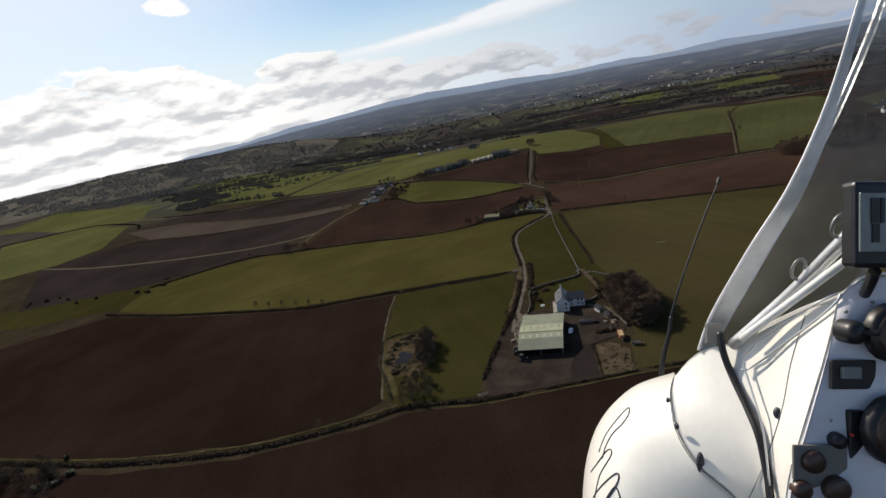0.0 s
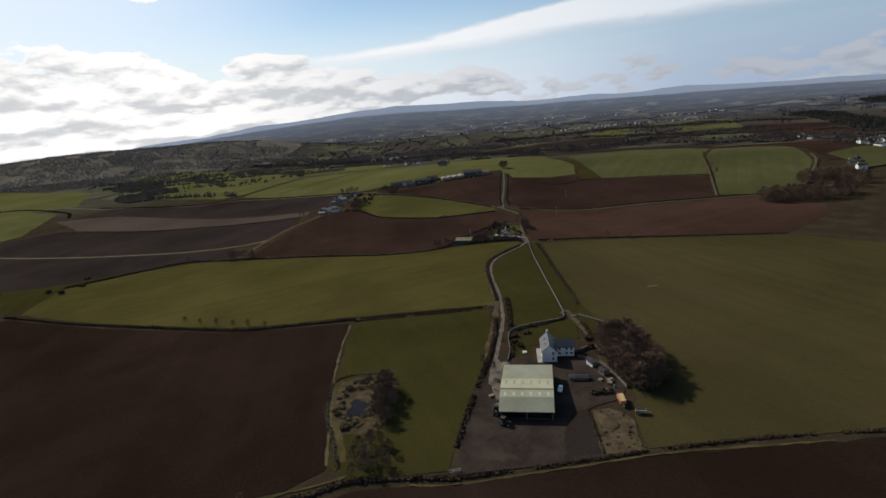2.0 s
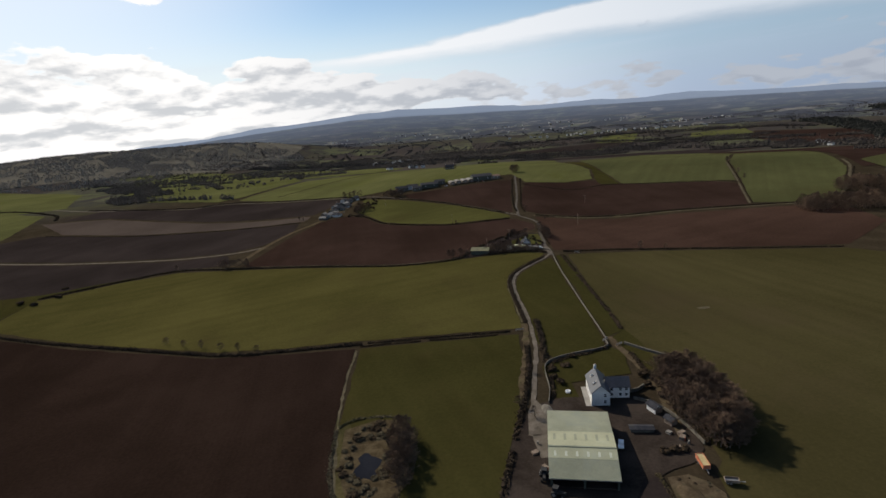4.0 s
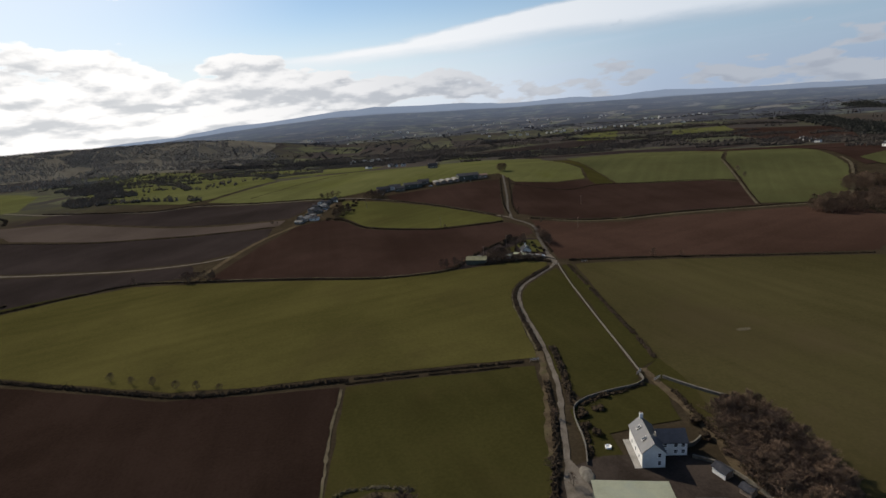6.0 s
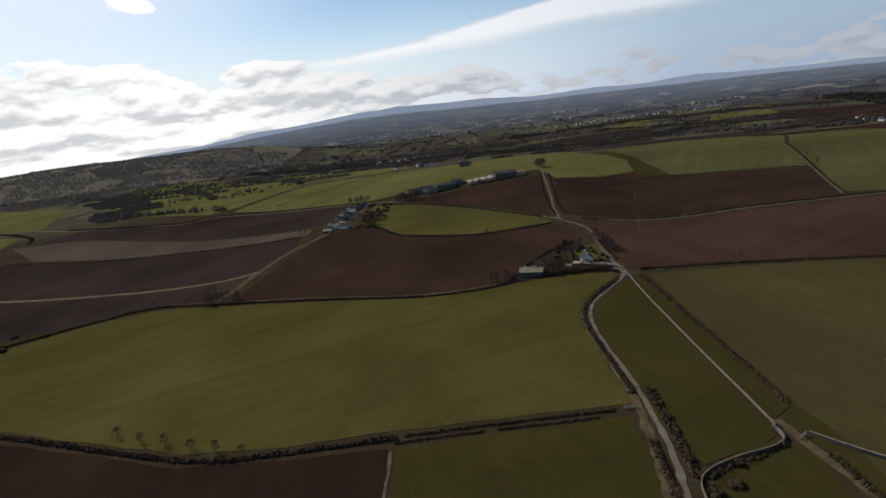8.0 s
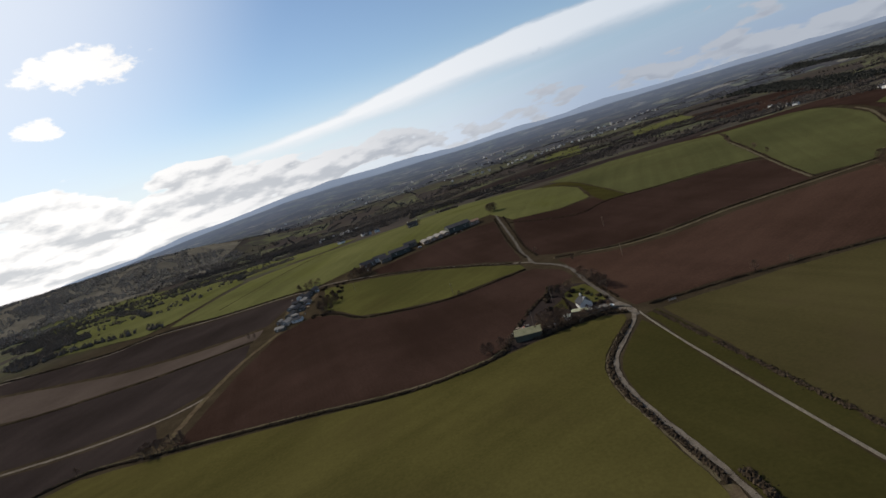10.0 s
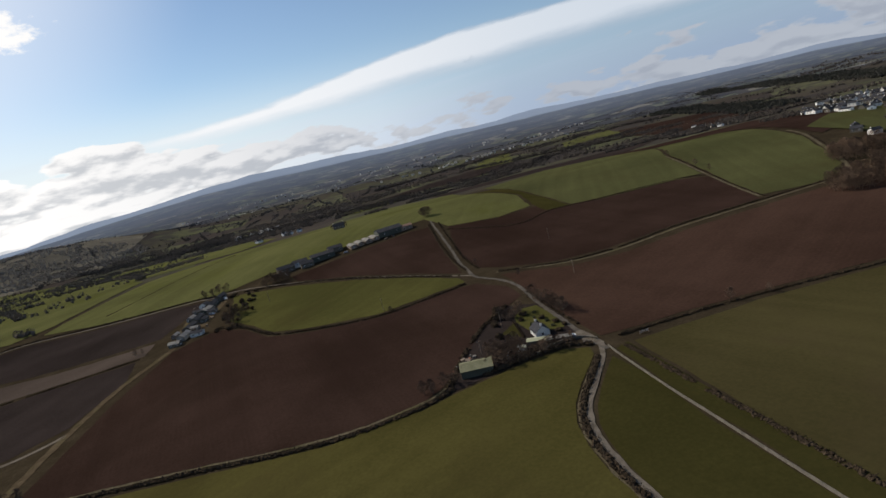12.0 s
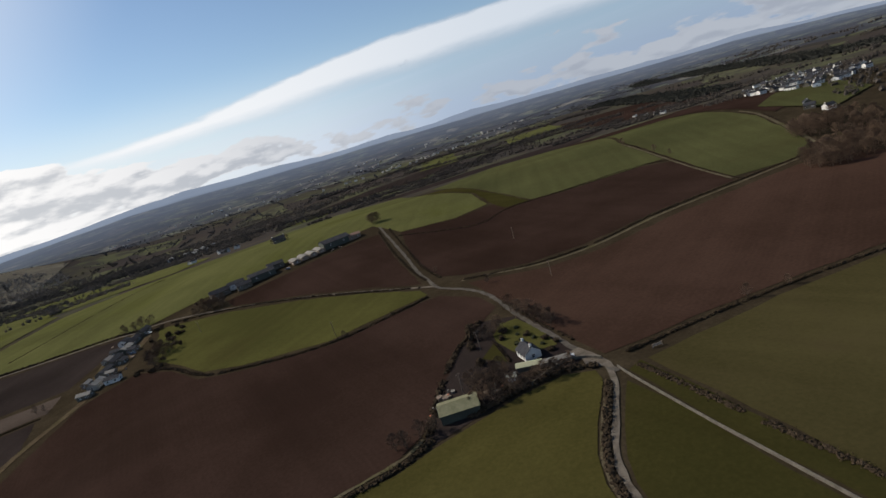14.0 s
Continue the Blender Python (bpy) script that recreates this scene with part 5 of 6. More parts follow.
for _end, _bandw, _tone, _eaves in ((B1, 8.4, SHEET_LIGHT, BE), (B0, 4.0, SHEET_LIGHT, BF)):
    _run = _end - BRIDGE
    _sg = 1 if _run > 0 else -1
    _fall = (BR - _eaves) / abs(_run)

    def on_slope(x, d, up):
        return (x, BRIDGE + _sg * d, BR + .05 - _fall * d + up)

    def slab(x0, x1, d0, d1, lo, hi):
        s = Soup()
        q = [(x0, d0), (x1, d0), (x1, d1), (x0, d1)] if _sg < 0 else [(x0, d0), (x0, d1), (x1, d1), (x1, d0)]
        s.add([on_slope(x, d, lo) for x, d in q] + [on_slope(x, d, hi) for x, d in q], [(0, 1, 2, 3), (7, 6, 5, 4), (0, 4, 5, 1), (1, 5, 6, 2), (2, 6, 7, 3), (3, 7, 4, 0)])
        return s

    part("roof", slab(-BW / 2 - .4, BW / 2 + .4, 0, abs(_run) + .5, 0, .12), SHEET_DARK, BARN, "grey green roof sheets")
    _band = part("roof_band", slab(-BW / 2 - .4, BW / 2 + .4, 0.1, _bandw, .12, .17), _tone, BARN, "pale band of roof sheets beside the ridge")
    for _k in range(6):
        _x = -BW / 2 + BW * (_k + 0.5) / 6
        part("rooflight", slab(_x - .36, _x + .36, _bandw * .42, _bandw * .82, .17, .21), ROOFLIGHT if _sg < 0 else SHEET_DARK, _band, "translucent rooflight")
    _r = Soup()
    for _k in range(38):
        _x = -BW / 2 - .3 + (BW + .6) * _k / 37
        _t = slab(_x - .04, _x + .04, _bandw + .1, abs(_run) + .5, .12, .16)
        _r.add(_t.v, _t.f)
    part("roof_ribs", _r, SHEET_DARK, BARN)
    _g = Soup()
    _g.box((-BW / 2 - .4, _end + (_sg * .5) - .08, _eaves - .25), (BW / 2 + .4, _end + (_sg * .5) + .08, _eaves - .05))
    part("gutter", _g, STEEL, BARN)
_cap = Soup()
_cap.box((-BW / 2 - .45, BRIDGE - .3, BR + .20), (BW / 2 + .45, BRIDGE + .3, BR + .30))
part("ridge_cap", _cap, SHEET_DARK, BARN)

# the white farmhouse: tall block and a lower wing
HOUSE = thing("farmhouse", pose(48.6, 192.2, 0.15, 0, 0, -8), "white rendered two storey farmhouse with grey slate roofs", "house")
gable_block(HOUSE, pose(0, 0, 0), 13.2, 6.2, 4.9, 7.7, RENDER, SLATE)
gable_block(HOUSE, pose(6.9, 1.6, 0, 0, 0, 90), 7.7, 6.2, 4.4, 6.7, RENDER, SLATE, prefix="wing_")
chimney_on(HOUSE, pose(0, 6.0, 7.7))
for _x, _z in ((1.5, 1.6), (1.5, 4.0)):
    window_on(HOUSE, pose(_x, -6.6, _z), 0.9, 1.2)
for _x, _z in ((7.6, 1.5), (9.6, 1.5), (7.6, 3.5), (9.6, 3.5), (4.6, 3.5), (4.6, 1.5)):
    window_on(HOUSE, pose(_x, -1.5, _z), 1.0, 1.1)
for _y in (-3.5, 0.0, 3.5):
    window_on(HOUSE, pose(-3.1, _y, 1.7, 0, 0, -90), 1.0, 1.4)
for _y in (-2.6, 2.8):
    _m = pose(0, _y, 7.7) @ Matrix.Rotation(-math.atan2(2.8, 3.1), 4, "Y")
    _s = Soup()
    _s.box((-2.6, -.55, .16), (-1.1, .55, .45), _m)
    _w = part("skylight", _s, STEEL, HOUSE)
    _g = Soup()
    _g.box((-2.5, -.46, .44), (-1.2, .46, .47), _m)
    part("pane", _g, GLASS, _w, "dark skylight glass")
_p = Soup()
_p.box((-5.0, -6.8, -.1), (-3.15, 6.6, .16))
part("paved_edge", _p, CONCRETE, HOUSE, "pale paving along the wall")


def small_house(x, y, turn, length, width, eaves, ridge, wall, roof, label, group="", name="house", windows=2, chimneys=1, category="house"):
    h = thing(name, pose(x, y, terrain(x, y), 0, 0, turn), label, category, group)
    gable_block(h, pose(0, 0, 0), length, width, eaves, ridge, wall, roof)
    for k in range(windows):
        yy = -length / 2 + length * (k + 0.5) / windows
        window_on(h, pose(-width / 2, yy, eaves * 0.55, 0, 0, -90), 1.1, 1.2)
        window_on(h, pose(width / 2, yy, eaves * 0.55, 0, 0, 90), 1.1, 1.2)
    if windows:
        window_on(h, pose(0, -length / 2, eaves * 0.55), 1.1, 1.2)
    for k in range(chimneys):
        chimney_on(h, pose(0, (-1) ** k * (length / 2 - .6), ridge, 0, 0, 0), 0.8, 1.0)
    return h


def shed(x, y, turn, length, width, eaves, ridge, wall, roof, label, group="", name="shed"):
    h = small_house(x, y, turn, length, width, eaves, ridge, wall, roof, label, group, name, 0, 0, "shed")
    d = Soup()
    d.box((-1.3, -length / 2 - .05, -.1), (1.3, -length / 2 + .02, min(eaves, 2.6)))
    part("door", d, TIMBER, h)
    return h


# outbuildings by the farmhouse
shed(64, 180, 20, 4, 3.0, 2.2, 3.0, RENDER, SLATE_DULL, "small white shed with a tin roof", "farm outbuildings")
shed(55.5, 169.5, 80, 7, 2.4, 1.3, 1.7, STONE, SLATE_DULL, "long low stone outbuilding", "farm outbuildings")
shed(66, 172, 24, 3, 2.6, 2.0, 2.7, TIMBER, SLATE_DULL, "small dark timber shed", "farm outbuildings")
stone_wall([(60, 188), (65, 184), (68, 178), (70, 170), (71, 160)], 1.1, 0.4, "stone wall along the edge of the yard")
stone_wall([(56, 194), (62, 193), (67, 196)], 1.2, 0.4, "white capped garden wall by the farmhouse")

# cottage plot at the lane junction
small_house(60.8, 401.5, -6, 7.4, 6.2, 2.6, 5.0, RENDER, SLATE_DULL, "white cottage with a grey slate roof", "", "cottage", 3, 2)
shed(55.6, 393.2, 58, 8.4, 3.2, 2.0, 2.5, STONE, SHEET_LIGHT, "pale flat outbuilding beside the cottage", "cottage outbuildings")
shed(26.5, 389.5, 72, 12.5, 8.4, 3.0, 4.4, CLAD, OLIVE_SHEET, "olive sheeted shed at the end of the plot", "cottage outbuildings")
shed(47.6, 392, 62, 3.2, 2.4, 2.0, 2.6, RENDER, ROOFLIGHT, "tiny shed with a white roof", "cottage outbuildings")
shed(63, 388.5, 66, 10, 2.6, 1.9, 2.4, TIMBER, TIN, "long narrow shed with a dull tin roof", "cottage outbuildings")
stone_wall([(50, 383), (62, 386), (70, 384), (74, 378)], 1.1, 0.4, "stone wall in front of the cottage plot")
drape("garden_lawn", [(59, 409), (63, 406), (66, 402), (72, 400), (75, 412), (76.5, 425), (77, 438), (70, 440), (62, 432), (59.5, 424)], GRASS_MID, "green cottage lawn with shrubs", "lawn", lift=0.22, cell=6.0)

drape("garden_lawn", [(48.5, 416), (53.5, 405), (56, 415), (58, 424)], GRASS_OLIVE, "small green lawn beside the garden hedge", "lawn", lift=0.22, cell=6.0)

# farm at the crossroads of tracks
drape("yard", [(-102, 714), (-116, 710), (-128, 672), (-130, 640), (-122, 622), (-110, 628), (-104, 660), (-98, 690)], EARTH, "brown farm yard between grey sheds", "yard", lift=0.24, cell=8.0)
for _x, _y, _t, _l, _w, _e, _r, _wm, _rm in ((-104, 706, -16, 14, 6, 3.2, 5.0, STONE, SLATE_DULL), (-110, 690, -16, 16, 6, 3.0, 4.8, STONE, SLATE_DULL), (-117, 698, -16, 9, 6, 3.0, 4.6, RENDER, SLATE_DULL),
                                             (-113, 674, -16, 13, 7, 3.4, 4.8, CLAD, TIN), (-120, 680, 74, 8, 5, 2.6, 3.8, STONE, SLATE_DULL), (-108, 668, 74, 7, 5, 2.6, 3.8, TIMBER, SLATE_DULL),
                                             (-118, 657, -16, 15, 6, 2.8, 4.4, STONE, SLATE_DULL), (-124, 666, -16, 8, 5, 2.6, 3.8, CONCRETE, TIN), (-112, 648, -16, 8, 5, 2.6, 3.8, STONE, SLATE_DULL),
                                             (-121, 638, -16, 14, 6, 2.8, 4.2, STONE, SLATE_DULL), (-122, 616, -16, 12, 6, 3.0, 4.6, CONCRETE, TIN), (-112, 612, 74, 9, 5, 2.6, 3.8, RENDER, SLATE_DULL), (-126, 603, 74, 8, 5, 2.4, 3.6, STONE, TIN), (-130, 628, -16, 7, 4, 2.4, 3.4, TIMBER, TIN), (-116, 630, 74, 6, 4, 2.4, 3.4, TIMBER, TIN)):
    small_house(_x, _y, _t, _l, _w, _e, _r, _wm, _rm, "grey roofed farm building in a cluttered yard", "crossroads farm", "farm_building", 2, 0, "barn")
# hill farm
for _x, _y, _t, _l, _w, _e, _r, _wm, _rm in ((-44, 722, 100, 16, 9, 4, 6.5, STONE, SLATE_DULL), (-30, 728, 95, 14, 9, 4, 6, RENDER, SLATE_DULL), (-24, 716, 95, 12, 8, 3.5, 5.5, STONE, SLATE_DULL),
                                             (-8, 724, 100, 22, 12, 4.5, 6.5, CLAD, SLATE_DULL), (6, 736, 95, 14, 9, 4, 6, STONE, SLATE_DULL), (22, 728, 8, 16, 6.6, 2.6, 3.6, TIMBER, TIN),
                                             (30, 730, 8, 16, 6.6, 2.6, 3.6, TIMBER, TIN), (38, 731, 8, 18, 6.6, 2.6, 3.6, TIMBER, TIN), (46, 733, 8, 18, 6.6, 2.6, 3.6, TIMBER, TIN),
                                             (62, 735, 98, 26, 16, 5, 7.5, CLAD, SLATE_DULL), (80, 733, 98, 12, 8, 3.5, 5, TIMBER, TILE)):
    small_house(_x, _y, _t, _l, _w, _e, _r, _wm, _rm, "long low farm building on the hill", "hill farm", "farm_building", 2, 0, "barn")
small_house(26, 876, 90, 14, 8, 4.5, 7.5, STONE, SLATE_DULL, "lone dark farmhouse on the hill crest", "", "house", 3, 2)
for _k, (_x, _y) in enumerate(((474, 568), (468, 548), (486, 578), (846, 1190), (800, 1120), (750, 1055), (728, 1010), (716, 979))):
    small_house(_x, _y, 30 + 50 * _k, 9, 6, 3.6, 5.6, RENDER if _k % 2 else STONE, SLATE_DULL, "distant farm cottage with a slate roof", "far cottages", "house", 2, 1)


def settlement(cx, cy, rx, ry, n, turn, label, group, seed, big=0.0, paint=None):
    """Far houses: one of each kind is built, then copied."""
    rng = random.Random(seed)
    kinds = []
    for k in range(4):
        if rng.random() < big:
            kinds.append(small_house(cx, cy, 0, 12, 7, 3.6, 5.0, PAINT_WHITE, SLATE_DULL if cy < 1500 and k % 2 else CONCRETE, label, group, "works_building", 4, 0, "building"))
        else:
            kinds.append(small_house(cx, cy, 0, rng.uniform(7, 10), 6, rng.uniform(3.6, 4.4), 6, RENDER if k != 2 else STONE, SLATE_DULL if cy < 1500 else CONCRETE, label, group, "house", 2, 1))
    for k in range(n):
        a, r = rng.uniform(0, math.tau), math.sqrt(rng.random())
        u, v = math.cos(a) * r * rx, math.sin(a) * r * ry
        t = radians(turn)
        x, y = cx + u * math.cos(t) - v * math.sin(t), cy + u * math.sin(t) + v * math.cos(t)
        m = pose(x, y, terrain(x, y), 0, 0, rng.uniform(0, 360))
        if k < 4:
            kinds[k].matrix_world = m
        else:
            copy_thing(kinds[rng.randrange(4)], m)


settlement(720, 2200, 420, 40, 60, -6, "distant white village house", "distant village", 31)
settlement(-110, 1560, 60, 60, 14, 0, "distant white house among valley trees", "valley houses", 32)
settlement(1250, 2560, 200, 60, 26, 0, "distant pale works building", "distant works", 33, 0.8)
settlement(720, 740, 190, 70, 90, 38, "white building at the edge of town", "white town", 34, 0.45)
settlement(300, 2900, 900, 300, 70, 0, "tiny far house in the valley", "far houses", 35)
settlement(-60, 1180, 40, 30, 6, 0, "grey house below the hill", "valley houses", 36)

# ---------------------------------------------------------------- pond and yard things
drape("pond_bank", [(-41, 184), (-30, 189), (-20, 187), (-16, 176), (-17, 156), (-24, 145), (-35, 147), (-40, 165)], REED, "rough bank of dry grass round the pond", "bank", lift=0.2, cell=4.0)
drape("pond", [(-31 + math.cos(k * .35) * (3.6 + 1.2 * math.sin(k * 2.1)), 163 + math.sin(k * .35) * (6.6 + 1.6 * math.sin(k * 1.3))) for k in range(18)], WATER,
      "small dark pond with still water", "pond", lift=0.24, cell=8.0, wander=0.3)
_rng = random.Random(90)
for _k in range(70):
    _a = _rng.uniform(0, math.tau)
    bush(-31 + math.cos(_a) * _rng.uniform(5.0, 9.5), 168 + math.sin(_a) * _rng.uniform(9, 18), _rng.uniform(1.2, 3.0), _rng.uniform(.5, 1.3), "tuft of dry reeds and scrub by the pond", "pond scrub", _rng,
         VERGE if _k % 3 else HEDGE)


def heap(x, y, rx, ry, h, material, label, seed, turn=0.0):
    rng = random.Random(seed)
    s = Soup()
    n, rings = 28, 7
    s.v.append((0, 0, h))
    for i in range(1, rings + 1):
        f = i / rings
        for k in range(n):
            a = math.tau * k / n
            j = 1 + 0.16 * noise.noise(Vector((math.cos(a) * 1.4, math.sin(a) * 1.4, seed))) * f
            z = h * (1 - f * f) * (1 + rng.uniform(-.1, .1)) if i < rings else -0.6
            s.v.append((math.cos(a) * rx * f * j, math.sin(a) * ry * f * j, z))
    for k in range(n):
        s.f.append((0, 1 + k, 1 + (k + 1) % n))
    for i in range(rings - 1):
        for k in range(n):
            a, b = 1 + i * n + k, 1 + i * n + (k + 1) % n
            s.f.append((a, a + n, b + n, b))
    ob = solid("heap", s, material, label, "heap", smooth=True)
    ob.matrix_world = pose(x, y, terrain(x, y) + 0.2, 0, 0, turn)
    return ob


heap(57, 139, 3, 5.5, 0.9, EARTH, "weedy heap of earth beside the yard", 4, 20)
heap(29, 186, 2.2, 4, 0.8, STONE, "low heap of pale stone by the track", 8, 0)
_rng = random.Random(91)
for _k in range(70):
    bush(_rng.uniform(53, 64.5), _rng.uniform(124, 146), _rng.uniform(.6, 1.6), _rng.uniform(.2, .6), "clump of dry weeds on waste ground", "weeds", _rng, VERGE if _k % 2 else HEDGE)


def wheel(parent, x, y, r, w):
    t = Soup()
    prof = ((r * .62, 0), (r * .95, 0), (r, w * .2), (r, w * .8), (r * .95, w), (r * .62, w))
    n = 16
    for rad, off in prof:
        for k in range(n):
            a = math.tau * k / n
            t.v.append((x - w / 2 + off, y + math.cos(a) * rad, r + math.sin(a) * rad))
    for i in range(len(prof) - 1):
        for k in range(n):
            t.f.append((i * n + k, i * n + (k + 1) % n, (i + 1) * n + (k + 1) % n, (i + 1) * n + k))
    ty = part("wheel", t, RUBBER, parent)
    h = Soup()
    h.tube((x - w * .42, y, r), (x + w * .42, y, r), r * .63, r * .63, 12)
    part("rim", h, STEEL, ty)


def trailer(x, y, turn, length, width, side, paint, label, load=None):
    t = thing("trailer", pose(x, y, terrain(x, y) + 0.24, 0, 0, turn), label, "trailer", "farm vehicles")
    b = Soup()
    b.box((-width / 2, -length / 2, .8), (width / 2, length / 2, .95))
    b.box((-.12, -length / 2 - 1.6, .6), (.12, -length / 2 + .4, .8))
    part("bed", b, STEEL, t)
    for nm, lo, hi in (("side_board", (-width / 2, -length / 2, .95), (-width / 2 + .07, length / 2, .95 + side)), ("side_board", (width / 2 - .07, -length / 2, .95), (width / 2, length / 2, .95 + side)),
                       ("end_board", (-width / 2 + .07, -length / 2, .95), (width / 2 - .07, -length / 2 + .07, .95 + side)), ("end_board", (-width / 2 + .07, length / 2 - .07, .95), (width / 2 - .07, length / 2, .95 + side))):
        p = Soup()
        p.box(lo, hi)
        part(nm, p, paint, t)
    if load:
        l = Soup()
        l.box((-width / 2 + .1, -length / 2 + .1, .97), (width / 2 - .1, length / 2 - .1, .95 + side * .85))
        part("load", l, load, t)
    for sx in (-width / 2 + .1, width / 2 - .1):
        for yy in (length * .12, length * .32):
            wheel(t, sx, yy, .45, .28)
    return t


def tractor(x, y, turn, paint, label):
    t = thing("tractor", pose(x, y, terrain(x, y) + 0.24, 0, 0, turn), label, "tractor", "farm vehicles")
    b = Soup()
    b.box((-.45, -2.2, .75), (.45, -.2, 1.65))
    b.box((-.38, -2.3, .85), (.38, -2.2, 1.5))
    b.box((-.8, -.3, .7), (.8, 1.3, 1.25))
    part("body", b, paint, t)
    c = Soup()
    for sx in (-.75, .68):
        for yy in (-.2, 1.1):
            c.box((sx, yy, 1.25), (sx + .08, yy + .08, 2.6))
    part("cab_frame", c, RUBBER, t)
    g = Soup()
    g.box((-.72, -.14, 1.28), (.72, 1.12, 2.56))
    part("cab_glass", g, GLASS, t)
    r = Soup()
    r.box((-.85, -.3, 2.6), (.85, 1.3, 2.75))
    part("cab_roof", r, paint, t)
    for sx in (-.95, .95):
        wheel(t, sx, .75, .85, .5)
        wheel(t, sx * .85, -1.6, .55, .35)
    return t


def car(x, y, turn, paint, label, lift=0.24):
    t = thing("car", pose(x, y, terrain(x, y) + lift, 0, 0, turn), label, "car", "parked vehicles")
    b = Soup()
    prof = ((-2.1, .35), (-2.1, .8), (-1.2, .95), (-.7, 1.45), (1.2, 1.48), (1.9, 1.0), (2.1, .9), (2.1, .35))
    for sx in (-.85, .85):
        b.v += [(sx * (1 if z < 1.2 else .84), yy, z) for yy, z in prof]
    n = len(prof)
    b.f += [tuple(range(n)), tuple(range(2 * n - 1, n - 1, -1))] + [(k, n + k, n + (k + 1) % n, (k + 1) % n) for k in range(n)]
    part("body", b, paint, t)
    g = Soup()
    g.box((-.88, -.6, 1.0), (-.80, 1.3, 1.36))
    g.box((.80, -.6, 1.0), (.88, 1.3, 1.36))
    part("side_glass", g, GLASS, t)
    for sx in (-.8, .8):
        for yy in (-1.3, 1.3):
            wheel(t, sx, yy, .32, .2)
    return t


trailer(65.6, 150.5, -6, 5.6, 2.1, 1.2, ORANGE, "orange painted farm trailer in the yard", STRAW)
trailer(69.5, 142.5, 75, 3.6, 1.8, 0.5, TIMBER, "empty timber sided farm trailer on grass")
tractor(20.5, 151, -12, RUBBER, "dark tractor parked by the barn wall")
tractor(22.5, 143.5, 60, RUBBER, "dark tractor at the front of the barn")
car(46.5, 162.5, -20, PAINT_WHITE, "white car parked behind the barn")
for _x, _y, _t in ((-110, 682, 20), (-107, 660, 80), (-118, 646, 10), (-100, 700, 60), (-45, 708, 30), (14, 716, 80)):
    car(_x, _y, _t, PAINT_WHITE if _t != 80 else PAINT_BLUE, "pale vehicle parked in a farm yard")
car(68, 388, 60, PAINT_WHITE, "white car by the cottage", 0.14)


def ring_planter():
    s = Soup()
    n = 24
    for rad, z in ((.95, 0), (1.0, .5), (.9, .6), (.7, .55), (.65, .1)):
        for k in range(n):
            a = math.tau * k / n
            s.v.append((math.cos(a) * rad, math.sin(a) * rad, z))
    for i in range(4):
        for k in range(n):
            s.f.append((i * n + k, i * n + (k + 1) % n, (i + 1) * n + (k + 1) % n, (i + 1) * n + k))
    s.f.append(tuple(4 * n + k for k in range(n)))
    ob = solid("planter", s, PAINT_WHITE, "round white planter on the lawn", "planter", smooth=True)
    ob.matrix_world = pose(39, 196.5, terrain(39, 196) + 0.2)


ring_planter()


def pole(x, y, h, label="weathered timber power pole"):
    t = thing("power_pole", pose(x, y, terrain(x, y), 0, 0, 20), label, "pole", "power poles")
    p = Soup()
    p.tube((0, 0, -.3), (0, 0, h), .15, .10, 8)
    part("post", p, TIMBER, t)
    c = Soup()
    c.box((-.9, -.06, h - .6), (.9, .06, h - .45))
    part("crossarm", c, TIMBER, t)
    for dx in (-.8, 0, .8):
        i = Soup()
        i.tube((dx, 0, h - .45), (dx, 0, h - .2), .05, .04, 6)
        part("insulator", i, CONCRETE, t)


for _x, _y in ((52, 424), (32, 398), (118, 470), (150, 560), (12, 520), (-60, 640)):
    pole(_x, _y, 8.5)


def gate(x, y, turn, w, label, lift=0.2):
    t = thing("field_gate", pose(x, y, terrain(x, y) + lift, 0, 0, turn), label, "gate", "field gates")
    for sx in (-w / 2 - .1, w / 2 + .1):
        p = Soup()
        p.box((sx - .09, -.09, -.5), (sx + .09, .09, 1.3))
        part("gate_post", p, TIMBER, t)
    for k in range(5):
        b = Soup()
        b.box((-w / 2, -.03, .2 + .22 * k), (w / 2, .03, .28 + .22 * k))
        part("bar", b, STEEL, t)


gate(65.8, 236.8, 40, 3.2, "grey field gate at the corner of the garden wall")
gate(70, 231, 30, 3.4, "grey field gate by the bare wood")
gate(4, 121, 10, 3.6, "grey field gate into the yard")
gate(31, 254.5, 0, 3.4, "grey field gate from the track")
gate(90, 370, -8, 3.4, "grey field gate beside the lane")


